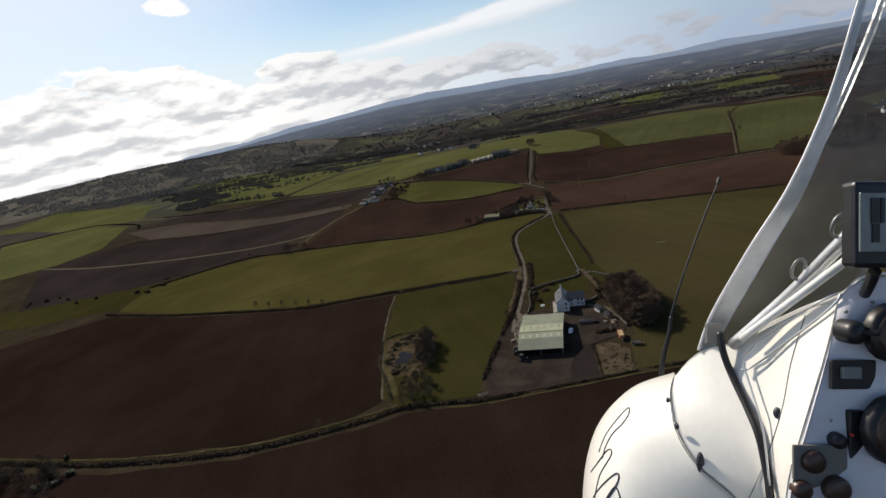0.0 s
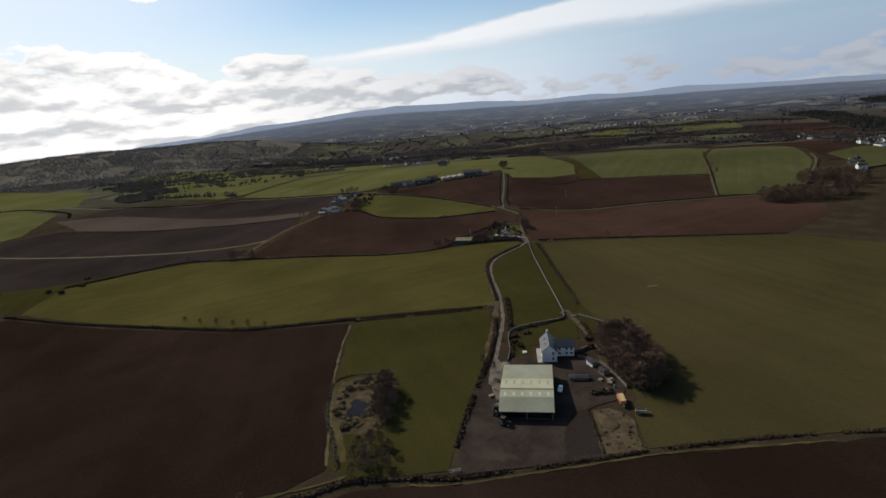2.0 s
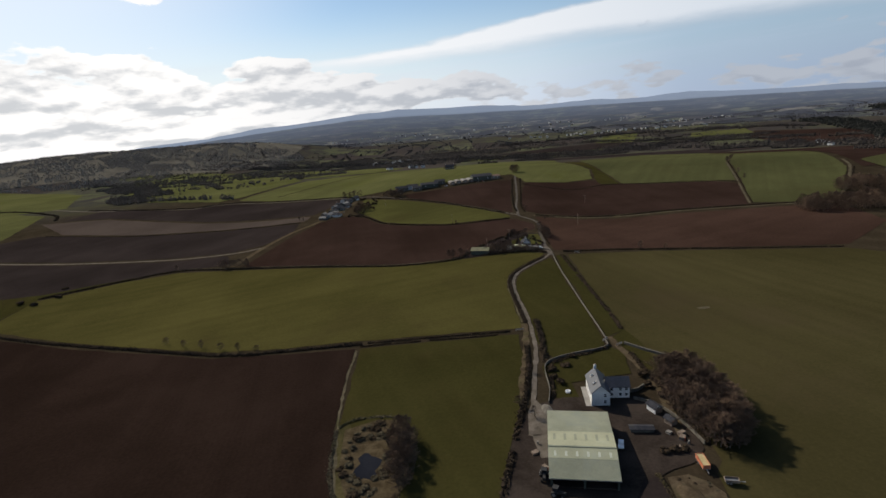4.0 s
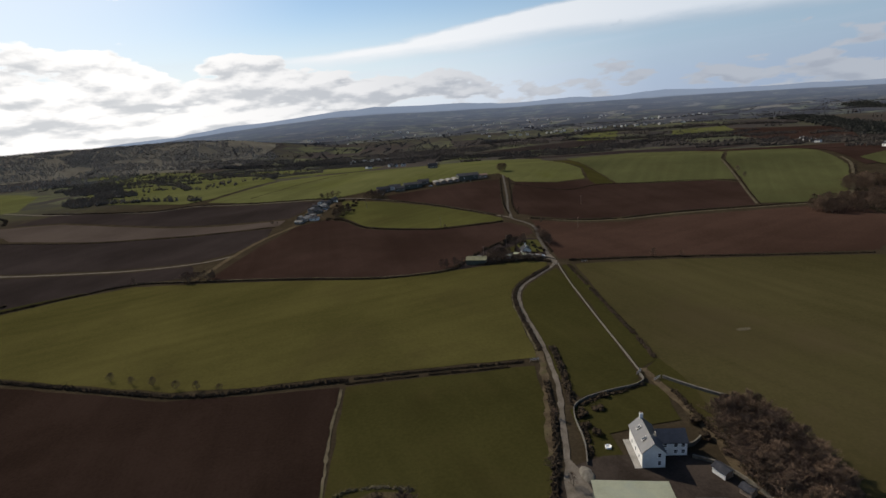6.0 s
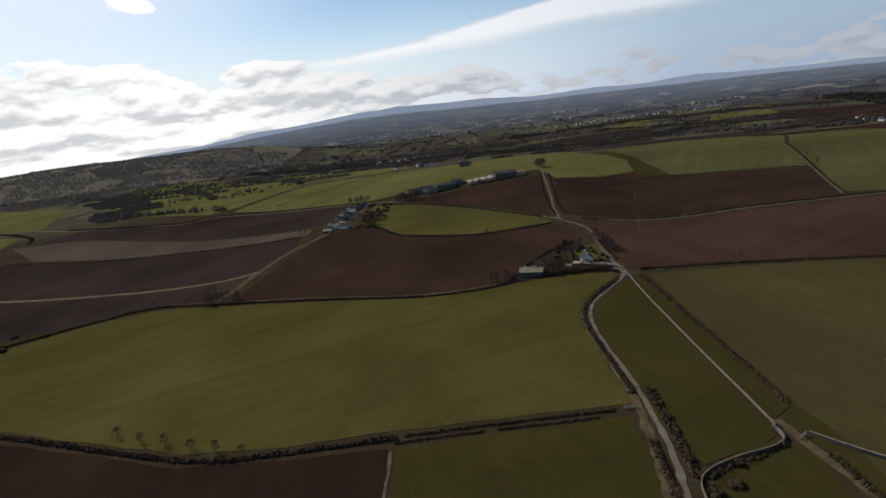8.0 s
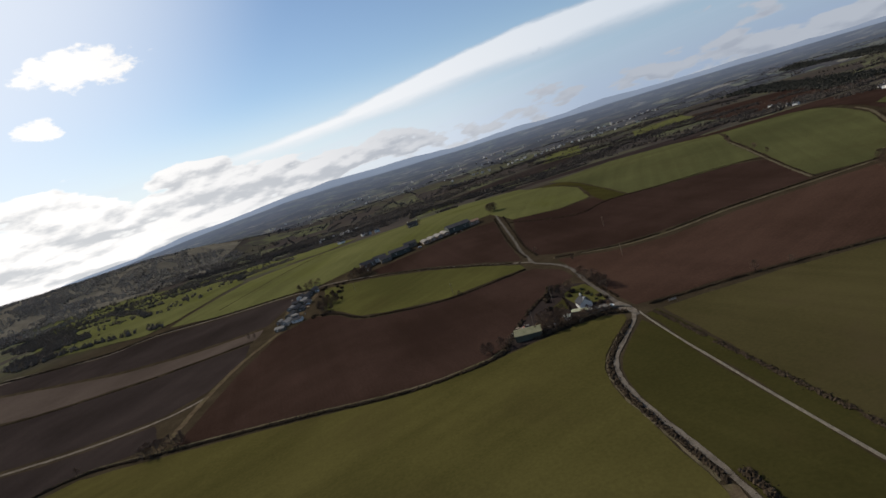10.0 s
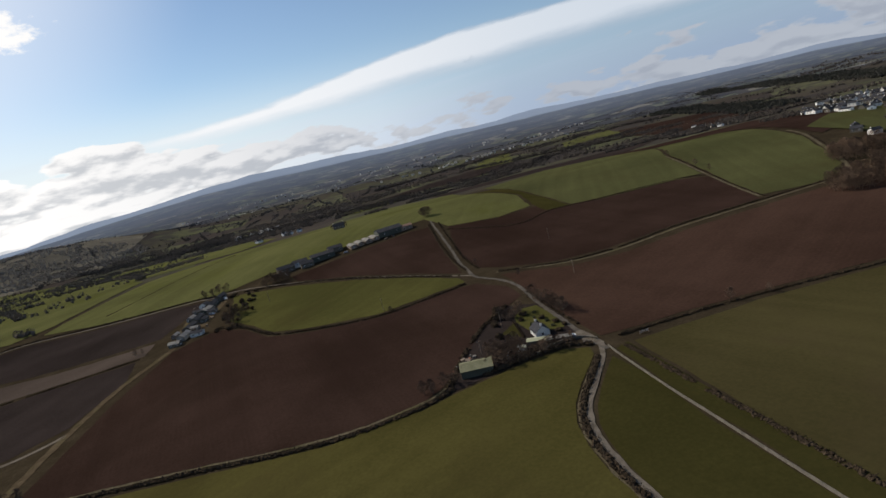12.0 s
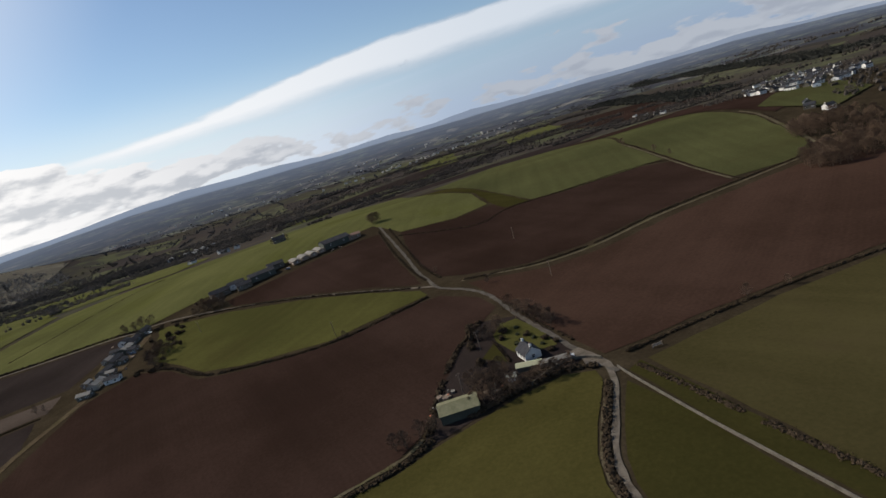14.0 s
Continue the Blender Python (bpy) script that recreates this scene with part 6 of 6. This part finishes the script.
def clutter(cx, cy, rx, ry, n, seed, label, group):
    """Crates, drums and stacks of sheets lying about a yard."""
    rng = random.Random(seed)
    for k in range(n):
        w, l, h = rng.uniform(.8, 2.0), rng.uniform(.8, 2.4), rng.uniform(.4, 1.1)
        x, y = cx + rng.uniform(-rx, rx), cy + rng.uniform(-ry, ry)
        m = pose(x, y, terrain(x, y) + (0.24 if cy < 300 else 0.12), 0, 0, rng.uniform(0, 360))
        if k % 3 == 0:
            s = Soup()
            s.tube((0, 0, 0), (0, 0, 1.0), .32, .32, 12)
            ob = solid("drum", s, (TIN, ORANGE, PAINT_BLUE)[k // 3 % 3], "metal drum " + label, "drum", group)
            ob.matrix_world = m
        elif k % 3 == 1:
            crate = thing("crate", m, "timber crate " + label, "crate", group)
            s = Soup()
            s.box((-w / 2, -l / 2, 0), (w / 2, l / 2, h - .1))
            part("body", s, TIMBER, crate)
            for j in range(4):
                s = Soup()
                s.box((-w / 2 + w * j / 4, -l / 2 - .03, h - .1), (-w / 2 + w * (j + .85) / 4, l / 2 + .03, h))
                part("slat", s, TIMBER, crate)
        else:
            stack = thing("sheet_stack", m, "stack of sheets " + label, "stack", group)
            for j in range(4):
                s = Soup()
                s.box((-w / 2 + rng.uniform(-.1, .1), -l / 2 + rng.uniform(-.1, .1), .16 * j), (w / 2, l / 2, .16 * (j + 1)))
                part("sheet", s, (TIN, TIMBER)[k % 2], stack)


clutter(64, 163, 4, 4, 6, 51, "in the farmyard", "yard clutter")
clutter(22, 160, 2, 8, 6, 52, "beside the barn", "yard clutter")
clutter(36, 391, 14, 3, 14, 53, "among the cottage sheds", "cottage clutter")
clutter(29, 402, 4, 3, 6, 57, "along the garden fence", "cottage clutter")
clutter(21, 397, 5, 2, 5, 54, "behind the green shed", "cottage clutter")
clutter(-116, 660, 12, 48, 48, 55, "in the crossroads farm yard", "farm clutter")
clutter(20, 722, 50, 4, 20, 56, "along the hill farm yard", "farm clutter")

from mathutils.geometry import intersect_ray_tri
# ---------------------------------------------------------------- the aircraft, as it stands when the flight begins
GLOSS_WHITE = surface("white_gelcoat", (0.79, 0.775, 0.715), (0.86, 0.845, 0.785), 3.0, 40.0, 0.3, 0.0, 1.0, 0.5, coat=0.3, stain=(0.78, 0.76, 0.70), stain_scale=5.0)
PANEL_WHITE = surface("lilac_white_panel", (0.60, 0.59, 0.62), (0.68, 0.67, 0.70), 4.0, 60.0, 0.45, 0.0, 1.0, 0.4)
BLACK = surface("black_plastic", (0.010, 0.010, 0.011), (0.022, 0.022, 0.024), 20.0, 200.0, 0.4, 0.0, 1.0, 0.4)
ALLOY = surface("brushed_alloy", (0.55, 0.56, 0.57), (0.70, 0.71, 0.72), 8.0, 120.0, 0.35, 0.0, 1.0, 0.5, metal=0.7)
SCREEN = surface("grey_display", (0.16, 0.18, 0.17), (0.20, 0.22, 0.21), 10.0, 80.0, 0.25, 0.0, 1.0, 0.5)
DIAL = surface("brown_dial_face", (0.035, 0.018, 0.012), (0.06, 0.032, 0.022), 20.0, 150.0, 0.35, 0.0, 1.0, 0.5)
INK = surface("dark_ink", (0.020, 0.022, 0.035), (0.035, 0.038, 0.055), 20.0, 150.0, 0.5, 0.0, 1.0, 0.4)
RED_LAMP = surface("red_plastic", (0.45, 0.03, 0.02), (0.6, 0.05, 0.03), 20.0, 150.0, 0.3, 0.0, 1.0, 0.5)


def clear_sheet(name, tint, veil):
    """Scratched clear plastic: mostly see-through, with a pale bloom and a gloss."""
    m = bpy.data.materials.new(name)
    m.use_nodes = True
    n = Nodes(m.node_tree)
    m.node_tree.nodes.clear()
    out = n.node("ShaderNodeOutputMaterial")
    clear, milky, gloss = n.node("ShaderNodeBsdfTransparent"), n.node("ShaderNodeBsdfDiffuse"), n.node("ShaderNodeBsdfGlossy")
    clear.inputs[0].default_value = (*tint, 1)
    milky.inputs[0].default_value = (0.6, 0.62, 0.64, 1)
    gloss.inputs["Roughness"].default_value = 0.08
    a, b = n.node("ShaderNodeMixShader"), n.node("ShaderNodeMixShader")
    where = n.node("ShaderNodeTexCoord").outputs["Object"]
    n.put(a.inputs[0], n.smooth(n.noise(where, 6.0, 5.0), 0.3, 0.8, veil * 0.6, veil * 1.4))
    n.put(a.inputs[1], clear.outputs[0])
    n.put(a.inputs[2], milky.outputs[0])
    b.inputs[0].default_value = 0.06
    n.put(b.inputs[1], a.outputs[0])
    n.put(b.inputs[2], gloss.outputs[0])
    n.put(out.inputs[0], b.outputs[0])
    return m


PERSPEX = clear_sheet("perspex", (0.86, 0.87, 0.88), 0.10)
PERSPEX_EDGE = clear_sheet("perspex_edge", (0.75, 0.78, 0.80), 0.55)


def smooth_line(pts, per=8):
    p = [Vector(q) for q in pts]
    out = []
    for i in range(len(p) - 1):
        a, b, c, d = p[max(i - 1, 0)], p[i], p[i + 1], p[min(i + 2, len(p) - 1)]
        for k in range(per):
            t = k / per
            out.append(0.5 * ((2 * b) + (c - a) * t + (2 * a - 5 * b + 4 * c - d) * t * t + (3 * b - a - 3 * c + d) * t ** 3))
    return out + [p[-1]]


def loft(sections, per=8, thick=0.006):
    """A smooth shell through the sections, with thickness."""
    rows = [smooth_line(s, per) for s in sections]
    cols = [smooth_line([r[k] for r in rows], per) for k in range(len(rows[0]))]
    s = Soup()
    nu, nv = len(cols), len(cols[0])
    grid = [[cols[i][j] for j in range(nv)] for i in range(nu)]
    back = []
    for i in range(nu):
        for j in range(nv):
            du = grid[min(i + 1, nu - 1)][j] - grid[max(i - 1, 0)][j]
            dv = grid[i][min(j + 1, nv - 1)] - grid[i][max(j - 1, 0)]
            back.append(grid[i][j] + du.cross(dv).normalized() * thick)
    s.v = [tuple(grid[i][j]) for i in range(nu) for j in range(nv)] + [tuple(p) for p in back]
    m = nu * nv
    for i in range(nu - 1):
        for j in range(nv - 1):
            q = (i * nv + j, (i + 1) * nv + j, (i + 1) * nv + j + 1, i * nv + j + 1)
            s.f += [q, tuple(m + k for k in reversed(q))]
    rim = [i * nv for i in range(nu)] + [(nu - 1) * nv + j for j in range(1, nv)] + [i * nv + nv - 1 for i in range(nu - 2, -1, -1)] + [j for j in range(nv - 2, 0, -1)]
    for a, b in zip(rim, rim[1:] + rim[:1]):
        s.f.append((a, b, m + b, m + a))
    return s


def onto(shells, point, rise=0.002):
    """Moves a point along its line from the wing mount until it lies on the shell."""
    way = Vector(point).normalized()
    best = None
    for shell in shells:
        for f in shell.f:
            a, b, c, d = [Vector(shell.v[i]) for i in f]
            for tri in ((a, b, c), (a, c, d)):
                hit = intersect_ray_tri(*tri, way, Vector((0, 0, 0)), True)
                if hit is not None and hit.dot(way) > 0 and (best is None or hit.length < best):
                    best = hit.length
    return way * (best - rise) if best else Vector(point)


def build_aircraft():
    """In its own frame: x to the right wing, y up, z to the tail."""
    craft = thing("microlight_aircraft", PATH[0][1], "white microlight aircraft pod flying above ploughed fields", "aircraft")
    nose_shell = loft([
        [(1.019, -0.562, -2.35), (0.925, -0.609, -2.4), (0.8, -0.716, -2.42), (0.718, -0.889, -2.42), (0.687, -1.114, -2.4), (0.723, -1.362, -2.4)],
        [(0.883, -0.477, -2.05), (0.729, -0.533, -2.05), (0.613, -0.65, -2.05), (0.559, -0.785, -2.05), (0.539, -0.952, -2.05), (0.544, -1.163, -2.05)],
        [(0.807, -0.437, -1.86), (0.712, -0.498, -1.8), (0.619, -0.595, -1.76), (0.568, -0.703, -1.74), (0.543, -0.813, -1.72), (0.53, -0.965, -1.7)],
        [(0.783, -0.43, -1.8), (0.735, -0.469, -1.72), (0.709, -0.547, -1.62), (0.733, -0.618, -1.54), (0.804, -0.678, -1.48), (0.888, -0.787, -1.44)]])
    nose = part("nose_cowl", nose_shell, GLOSS_WHITE, craft, "rounded white nose cowl", True)
    side_shell = loft([
        [(0.784, -0.43, -1.8), (0.737, -0.469, -1.72), (0.711, -0.547, -1.62), (0.734, -0.618, -1.54), (0.805, -0.678, -1.48), (0.89, -0.787, -1.44)],
        [(0.816, -0.327, -1.7), (0.815, -0.425, -1.62), (0.82, -0.517, -1.54), (0.843, -0.594, -1.48), (0.87, -0.681, -1.44), (0.906, -0.791, -1.42)],
        [(0.891, -0.259, -1.55), (0.886, -0.362, -1.5), (0.878, -0.46, -1.46), (0.87, -0.544, -1.42), (0.878, -0.647, -1.4), (0.898, -0.768, -1.38)],
        [(0.937, -0.172, -1.4), (0.91, -0.287, -1.37), (0.882, -0.396, -1.35), (0.86, -0.503, -1.33), (0.85, -0.61, -1.32), (0.854, -0.724, -1.3)],
        [(0.961, -0.125, -1.3), (0.919, -0.241, -1.28), (0.87, -0.357, -1.26), (0.832, -0.459, -1.25), (0.804, -0.534, -1.24), (0.778, -0.685, -1.23)]])
    side = part("side_panel", side_shell, GLOSS_WHITE, craft, "white glass fibre side of the pod", True)
    shells = (nose_shell, side_shell)
    part("seam", _pipe([(0.771, -0.429, -1.795), (0.726, -0.468, -1.715), (0.699, -0.545, -1.612), (0.722, -0.614, -1.532), (0.795, -0.677, -1.472), (0.877, -0.782, -1.432)], 0.0012), INK, side)
    part("seam", _pipe([onto(shells, q) for q in smooth_line([(0.939, -0.171, -1.392), (0.883, -0.285, -1.362), (0.86, -0.399, -1.36), (0.849, -0.529, -1.4), (0.837, -0.616, -1.43), (0.826, -0.673, -1.45)], 4)], 0.0009), INK, side)
    panel = part("instrument_panel", loft([
        [(0.958, -0.124, -1.296), (0.916, -0.24, -1.276), (0.867, -0.356, -1.256), (0.829, -0.458, -1.246), (0.801, -0.532, -1.236), (0.776, -0.683, -1.226)],
        [(0.997, -0.071, -1.27), (0.976, -0.211, -1.26), (0.955, -0.341, -1.25), (0.935, -0.456, -1.24), (0.914, -0.542, -1.23), (0.894, -0.679, -1.22)],
        [(1.117, -0.061, -1.24), (1.108, -0.206, -1.23), (1.099, -0.333, -1.22), (1.09, -0.445, -1.21), (1.081, -0.529, -1.2), (1.072, -0.663, -1.19)]]), PANEL_WHITE, craft, "lilac white instrument panel", True)
    part("coaming", loft([
        [(0.89, -0.259, -1.548), (0.937, -0.169, -1.4), (0.958, -0.121, -1.296), (0.996, -0.068, -1.268), (1.116, -0.056, -1.238)],
        [(1.024, -0.265, -1.75), (1.147, -0.186, -1.7), (1.234, -0.138, -1.66), (1.281, -0.084, -1.62), (1.442, -0.066, -1.6)]]), GLOSS_WHITE, craft, "white top of the panel", True)
    screen = part("windscreen", loft([
        [(0.821, -0.329, -1.7), (0.845, -0.21, -1.68), (0.931, 0.002, -1.62), (1.012, 0.182, -1.56), (1.083, 0.412, -1.5), (1.131, 0.668, -1.44), (1.16, 0.794, -1.42)],
        [(1.035, -0.301, -1.8), (1.167, -0.174, -1.86), (1.284, 0.022, -1.86), (1.387, 0.234, -1.84), (1.47, 0.495, -1.8), (1.512, 0.817, -1.76), (1.531, 0.973, -1.74)],
        [(1.507, -0.166, -2.0), (1.631, -0.063, -2.05), (1.743, 0.09, -2.08), (1.83, 0.309, -2.08), (1.89, 0.563, -2.05), (1.928, 0.928, -2.0), (1.971, 1.118, -2.0)]], 6, 0.003), PERSPEX, craft, "clear tinted perspex windscreen", True)
    screen.visible_shadow = False
    edge = part("windscreen_edge", loft([
        [(0.81, -0.316, -1.695), (0.843, -0.201, -1.675), (0.925, 0.002, -1.615), (1.005, 0.182, -1.555), (1.073, 0.411, -1.495), (1.115, 0.666, -1.435), (1.144, 0.791, -1.415)],
        [(0.85, -0.322, -1.69), (0.9, -0.209, -1.67), (0.986, 0.002, -1.61), (1.051, 0.181, -1.55), (1.101, 0.409, -1.49), (1.129, 0.664, -1.43), (1.155, 0.788, -1.41)]], 6, 0.006), PERSPEX_EDGE, screen, "thick pale edge of the windscreen", True)
    part("edge_trim", _pipe([(0.804, -0.318, -1.69), (0.837, -0.2, -1.67), (0.919, 0.002, -1.61), (0.999, 0.181, -1.55), (1.067, 0.409, -1.49), (1.109, 0.664, -1.43), (1.138, 0.788, -1.41)], 0.0045), PAINT_WHITE, screen, "white edge strip")
    # Pale bar standing in for a reflection along the windscreen.
    part("reflection_bar", _pipe([(1.135, 0.177, -1.75), (1.242, 0.4, -1.72), (1.337, 0.674, -1.68), (1.382, 0.84, -1.66)], 0.012), PERSPEX_EDGE, screen, "pale reflection streak modelled as a bar")
    part("frame_tube", _pipe([(0.852, -0.284, -1.58), (0.921, -0.118, -1.42), (0.954, 0.018, -1.28), (0.98, 0.09, -1.2)], 0.017), ALLOY, craft, "bare alloy frame tube", True)
    part("frame_tube", _pipe([(0.845, -0.254, -1.52), (0.91, -0.113, -1.36), (0.958, 0.006, -1.22)], 0.010), PAINT_WHITE, craft, "white frame tube", True)
    for c in ((0.914, -0.052, -1.38), (0.938, 0.055, -1.27)):
        ring = [Vector(c) + Vector((0.017 * math.cos(a), 0.026 * math.sin(a), 0.01 * math.sin(a))) for a in [math.tau * k / 20 for k in range(21)]]
        part("clamp_ring", _pipe(ring, 0.004), STEEL, craft, "steel clamp ring", True)
    part("bracket", _boxes([((0.835, -0.26, -1.66), (0.022, 0.03, 0.008))]), STEEL, craft, "bolted screen bracket")
    part("cable", _pipe([(0.825, -0.248, -1.6), (0.828, -0.307, -1.585), (0.843, -0.369, -1.565), (0.849, -0.441, -1.5), (0.849, -0.5, -1.445), (0.855, -0.569, -1.425), (0.855, -0.634, -1.405), (0.852, -0.745, -1.39)], 0.0105), BLACK, craft, "thick black cable", True)
    part("cord", _pipe([(0.85, -0.345, -1.53), (0.868, -0.332, -1.51), (0.908, -0.234, -1.4), (0.939, -0.142, -1.3), (0.951, -0.107, -1.29), (0.925, -0.14, -1.34), (0.897, -0.209, -1.43), (0.862, -0.275, -1.5), (0.857, -0.32, -1.53), (0.856, -0.391, -1.49), (0.852, -0.48, -1.43), (0.852, -0.617, -1.4)], 0.003), ALLOY, craft, "thin white cord", True)
    aerial = part("aerial", _pipe([(0.792, -0.458, -1.95), (0.801, -0.388, -1.95), (0.817, -0.304, -1.94), (0.825, -0.243, -1.94)], 0.009, 0.007), BLACK, craft, "black sprung aerial base", True)
    part("whip", _pipe([(0.823, -0.247, -1.94), (0.855, -0.12, -1.93), (0.922, 0.083, -1.92), (0.978, 0.246, -1.9)], 0.0045, 0.0028), BLACK, aerial, "thin black whip", True)
    part("tip", _pipe([(0.974, 0.234, -1.9), (0.98, 0.252, -1.9)], 0.007), BLACK, aerial)
    for c, s in (((0.714, -0.48, -1.7), (0.006, 0.009, 0.012)), ((0.697, -0.529, -1.6), (0.006, 0.009, 0.012)), ((0.722, -0.6, -1.505), (0.010, 0.030, 0.012)), ((0.871, -0.427, -1.395), (0.010, 0.015, 0.012))):
        part("fastener", _stud(onto(shells, c), (s[0], s[1], 0.006)), INK, craft, "dark rubber fastener", True)
    gps = part("navigation_unit", _boxes([((0.925, 0.052, -1.15), (0.060, 0.092, 0.022))], 0.010), BLACK, craft, "black box navigation unit")
    part("display", _boxes([((0.915, 0.056, -1.126), (0.042, 0.062, 0.003))], 0.002), SCREEN, gps, "grey display")
    part("display_bar", _boxes([((0.903, 0.081, -1.121), (0.009, 0.026, 0.001)), ((0.918, 0.081, -1.121), (0.004, 0.026, 0.001)), ((0.904, 0.034, -1.121), (0.008, 0.020, 0.001))]), BLACK, gps, "dark segments on the display")
    part("mount", _pipe([(0.933, -0.048, -1.16), (0.955, -0.075, -1.2), (0.982, -0.104, -1.25)], 0.012), BLACK, gps)
    knob = part("knob", _stud((0.941, -0.191, -1.235), (0.024, 0.028, 0.030)), BLACK, panel, "black round knob", True)
    part("shaft", _pipe([(0.945, -0.189, -1.22), (0.975, -0.188, -1.2)], 0.007), BLACK, knob)
    part("rocker_plate", _boxes([((0.95, -0.291, -1.246), (0.052, 0.034, 0.006))], 0.004), BLACK, panel, "black switch plate")
    part("rocker", _boxes([((0.939, -0.285, -1.236), (0.022, 0.014, 0.006))], 0.003), SCREEN, panel, "grey rocker")
    lever = part("slide_switch", _boxes([((0.949, -0.431, -1.238), (0.018, 0.060, 0.008))], 0.004), BLACK, panel, "black slide switch")
    part("lamp", _stud((0.934, -0.425, -1.226), (0.004, 0.004, 0.004)), RED_LAMP, lever, "small red light")
    part("switch_knob", _stud((0.904, -0.439, -1.23), (0.018, 0.018, 0.02)), BLACK, lever, "", True)
    for c, r in (((1.024, -0.191, -1.215), 0.062), ((1.016, -0.408, -1.2), 0.072)):
        d = part("gauge", _stud(c, (r, r * 1.1, 0.018)), BLACK, panel, "large black round gauge", True)
        part("gauge_face", _stud((c[0], c[1], c[2] + 0.012), (r * 0.8, r * 0.88, 0.010)), DIAL, d, "dark brown gauge face", True)
    plate = part("gauge_plate", _boxes([((0.864, -0.515, -1.232), (0.062, 0.066, 0.004))], 0.006), TIN, panel, "worn grey gauge plate")
    for c, r in (((0.844, -0.485, -1.222), 0.026), ((0.893, -0.546, -1.215), 0.030), ((0.818, -0.549, -1.222), 0.022)):
        part("small_gauge", _stud(c, (r, r, 0.014)), DIAL, plate, "small brown gauge", True)
    for c in ((0.952, -0.148, -1.268), (1.001, -0.124, -1.25), (0.904, -0.329, -1.255), (0.899, -0.398, -1.245)):
        part("screw", _stud(c, (0.004, 0.004, 0.003)), STEEL, panel)
    # plain outlined shapes painted on the nose
    for line in ([(0.578, -0.752, -1.99), (0.585, -0.668, -1.93), (0.61, -0.596, -1.88), (0.639, -0.547, -1.85), (0.63, -0.565, -1.825), (0.607, -0.597, -1.825), (0.584, -0.637, -1.85), (0.573, -0.694, -1.89), (0.567, -0.746, -1.91)],
                 [(0.554, -0.834, -2.01), (0.561, -0.786, -1.96), (0.576, -0.701, -1.875), (0.577, -0.705, -1.84), (0.556, -0.798, -1.9), (0.542, -0.891, -1.92)],
                 [(0.546, -0.901, -1.95), (0.554, -0.819, -1.865), (0.572, -0.742, -1.775), (0.573, -0.756, -1.755), (0.553, -0.839, -1.8)],
                 [(0.549, -0.844, -1.81), (0.562, -0.778, -1.755), (0.57, -0.801, -1.725)]):
        part("painted_outline", _pipe([onto(shells, q) for q in smooth_line(line, 4)], 0.0024), INK, nose, "dark painted outline")
    return craft


def _pipe(pts, r, r_end=None):
    s = Soup()
    s.pipe(smooth_line(pts, 5) if len(pts) < 15 else pts, r, 10, r_end)
    return s


def _boxes(items, bevel=0.0):
    """Small boxes given by centre and half sizes, with worn edges."""
    s = Soup()
    for c, h in items:
        bm = bmesh.new()
        bmesh.ops.create_cube(bm, size=2.0, matrix=Matrix.Translation(c) @ Matrix.Diagonal((*h, 1)))
        if bevel:
            bmesh.ops.bevel(bm, geom=bm.edges[:], offset=min(bevel, min(h) * 0.6), segments=2, affect="EDGES", profile=0.5)
        bm.verts.index_update()
        s.add([tuple(v.co) for v in bm.verts], [tuple(v.index for v in f.verts) for f in bm.faces])
        bm.free()
    return s


def _stud(c, h):
    """A domed round stud that faces the tail."""
    s = Soup()
    n = 18
    prof = ((1.0, -1.0), (1.0, 0.2), (0.92, 0.55), (0.7, 0.75), (0.0, 0.8))
    for rad, z in prof:
        for k in range(n):
            a = math.tau * k / n
            s.v.append((c[0] + math.cos(a) * rad * h[0], c[1] + math.sin(a) * rad * h[1], c[2] + z * h[2]))
    for i in range(len(prof) - 1):
        for k in range(n):
            s.f.append((i * n + k, i * n + (k + 1) % n, (i + 1) * n + (k + 1) % n, (i + 1) * n + k))
    return s


build_aircraft()
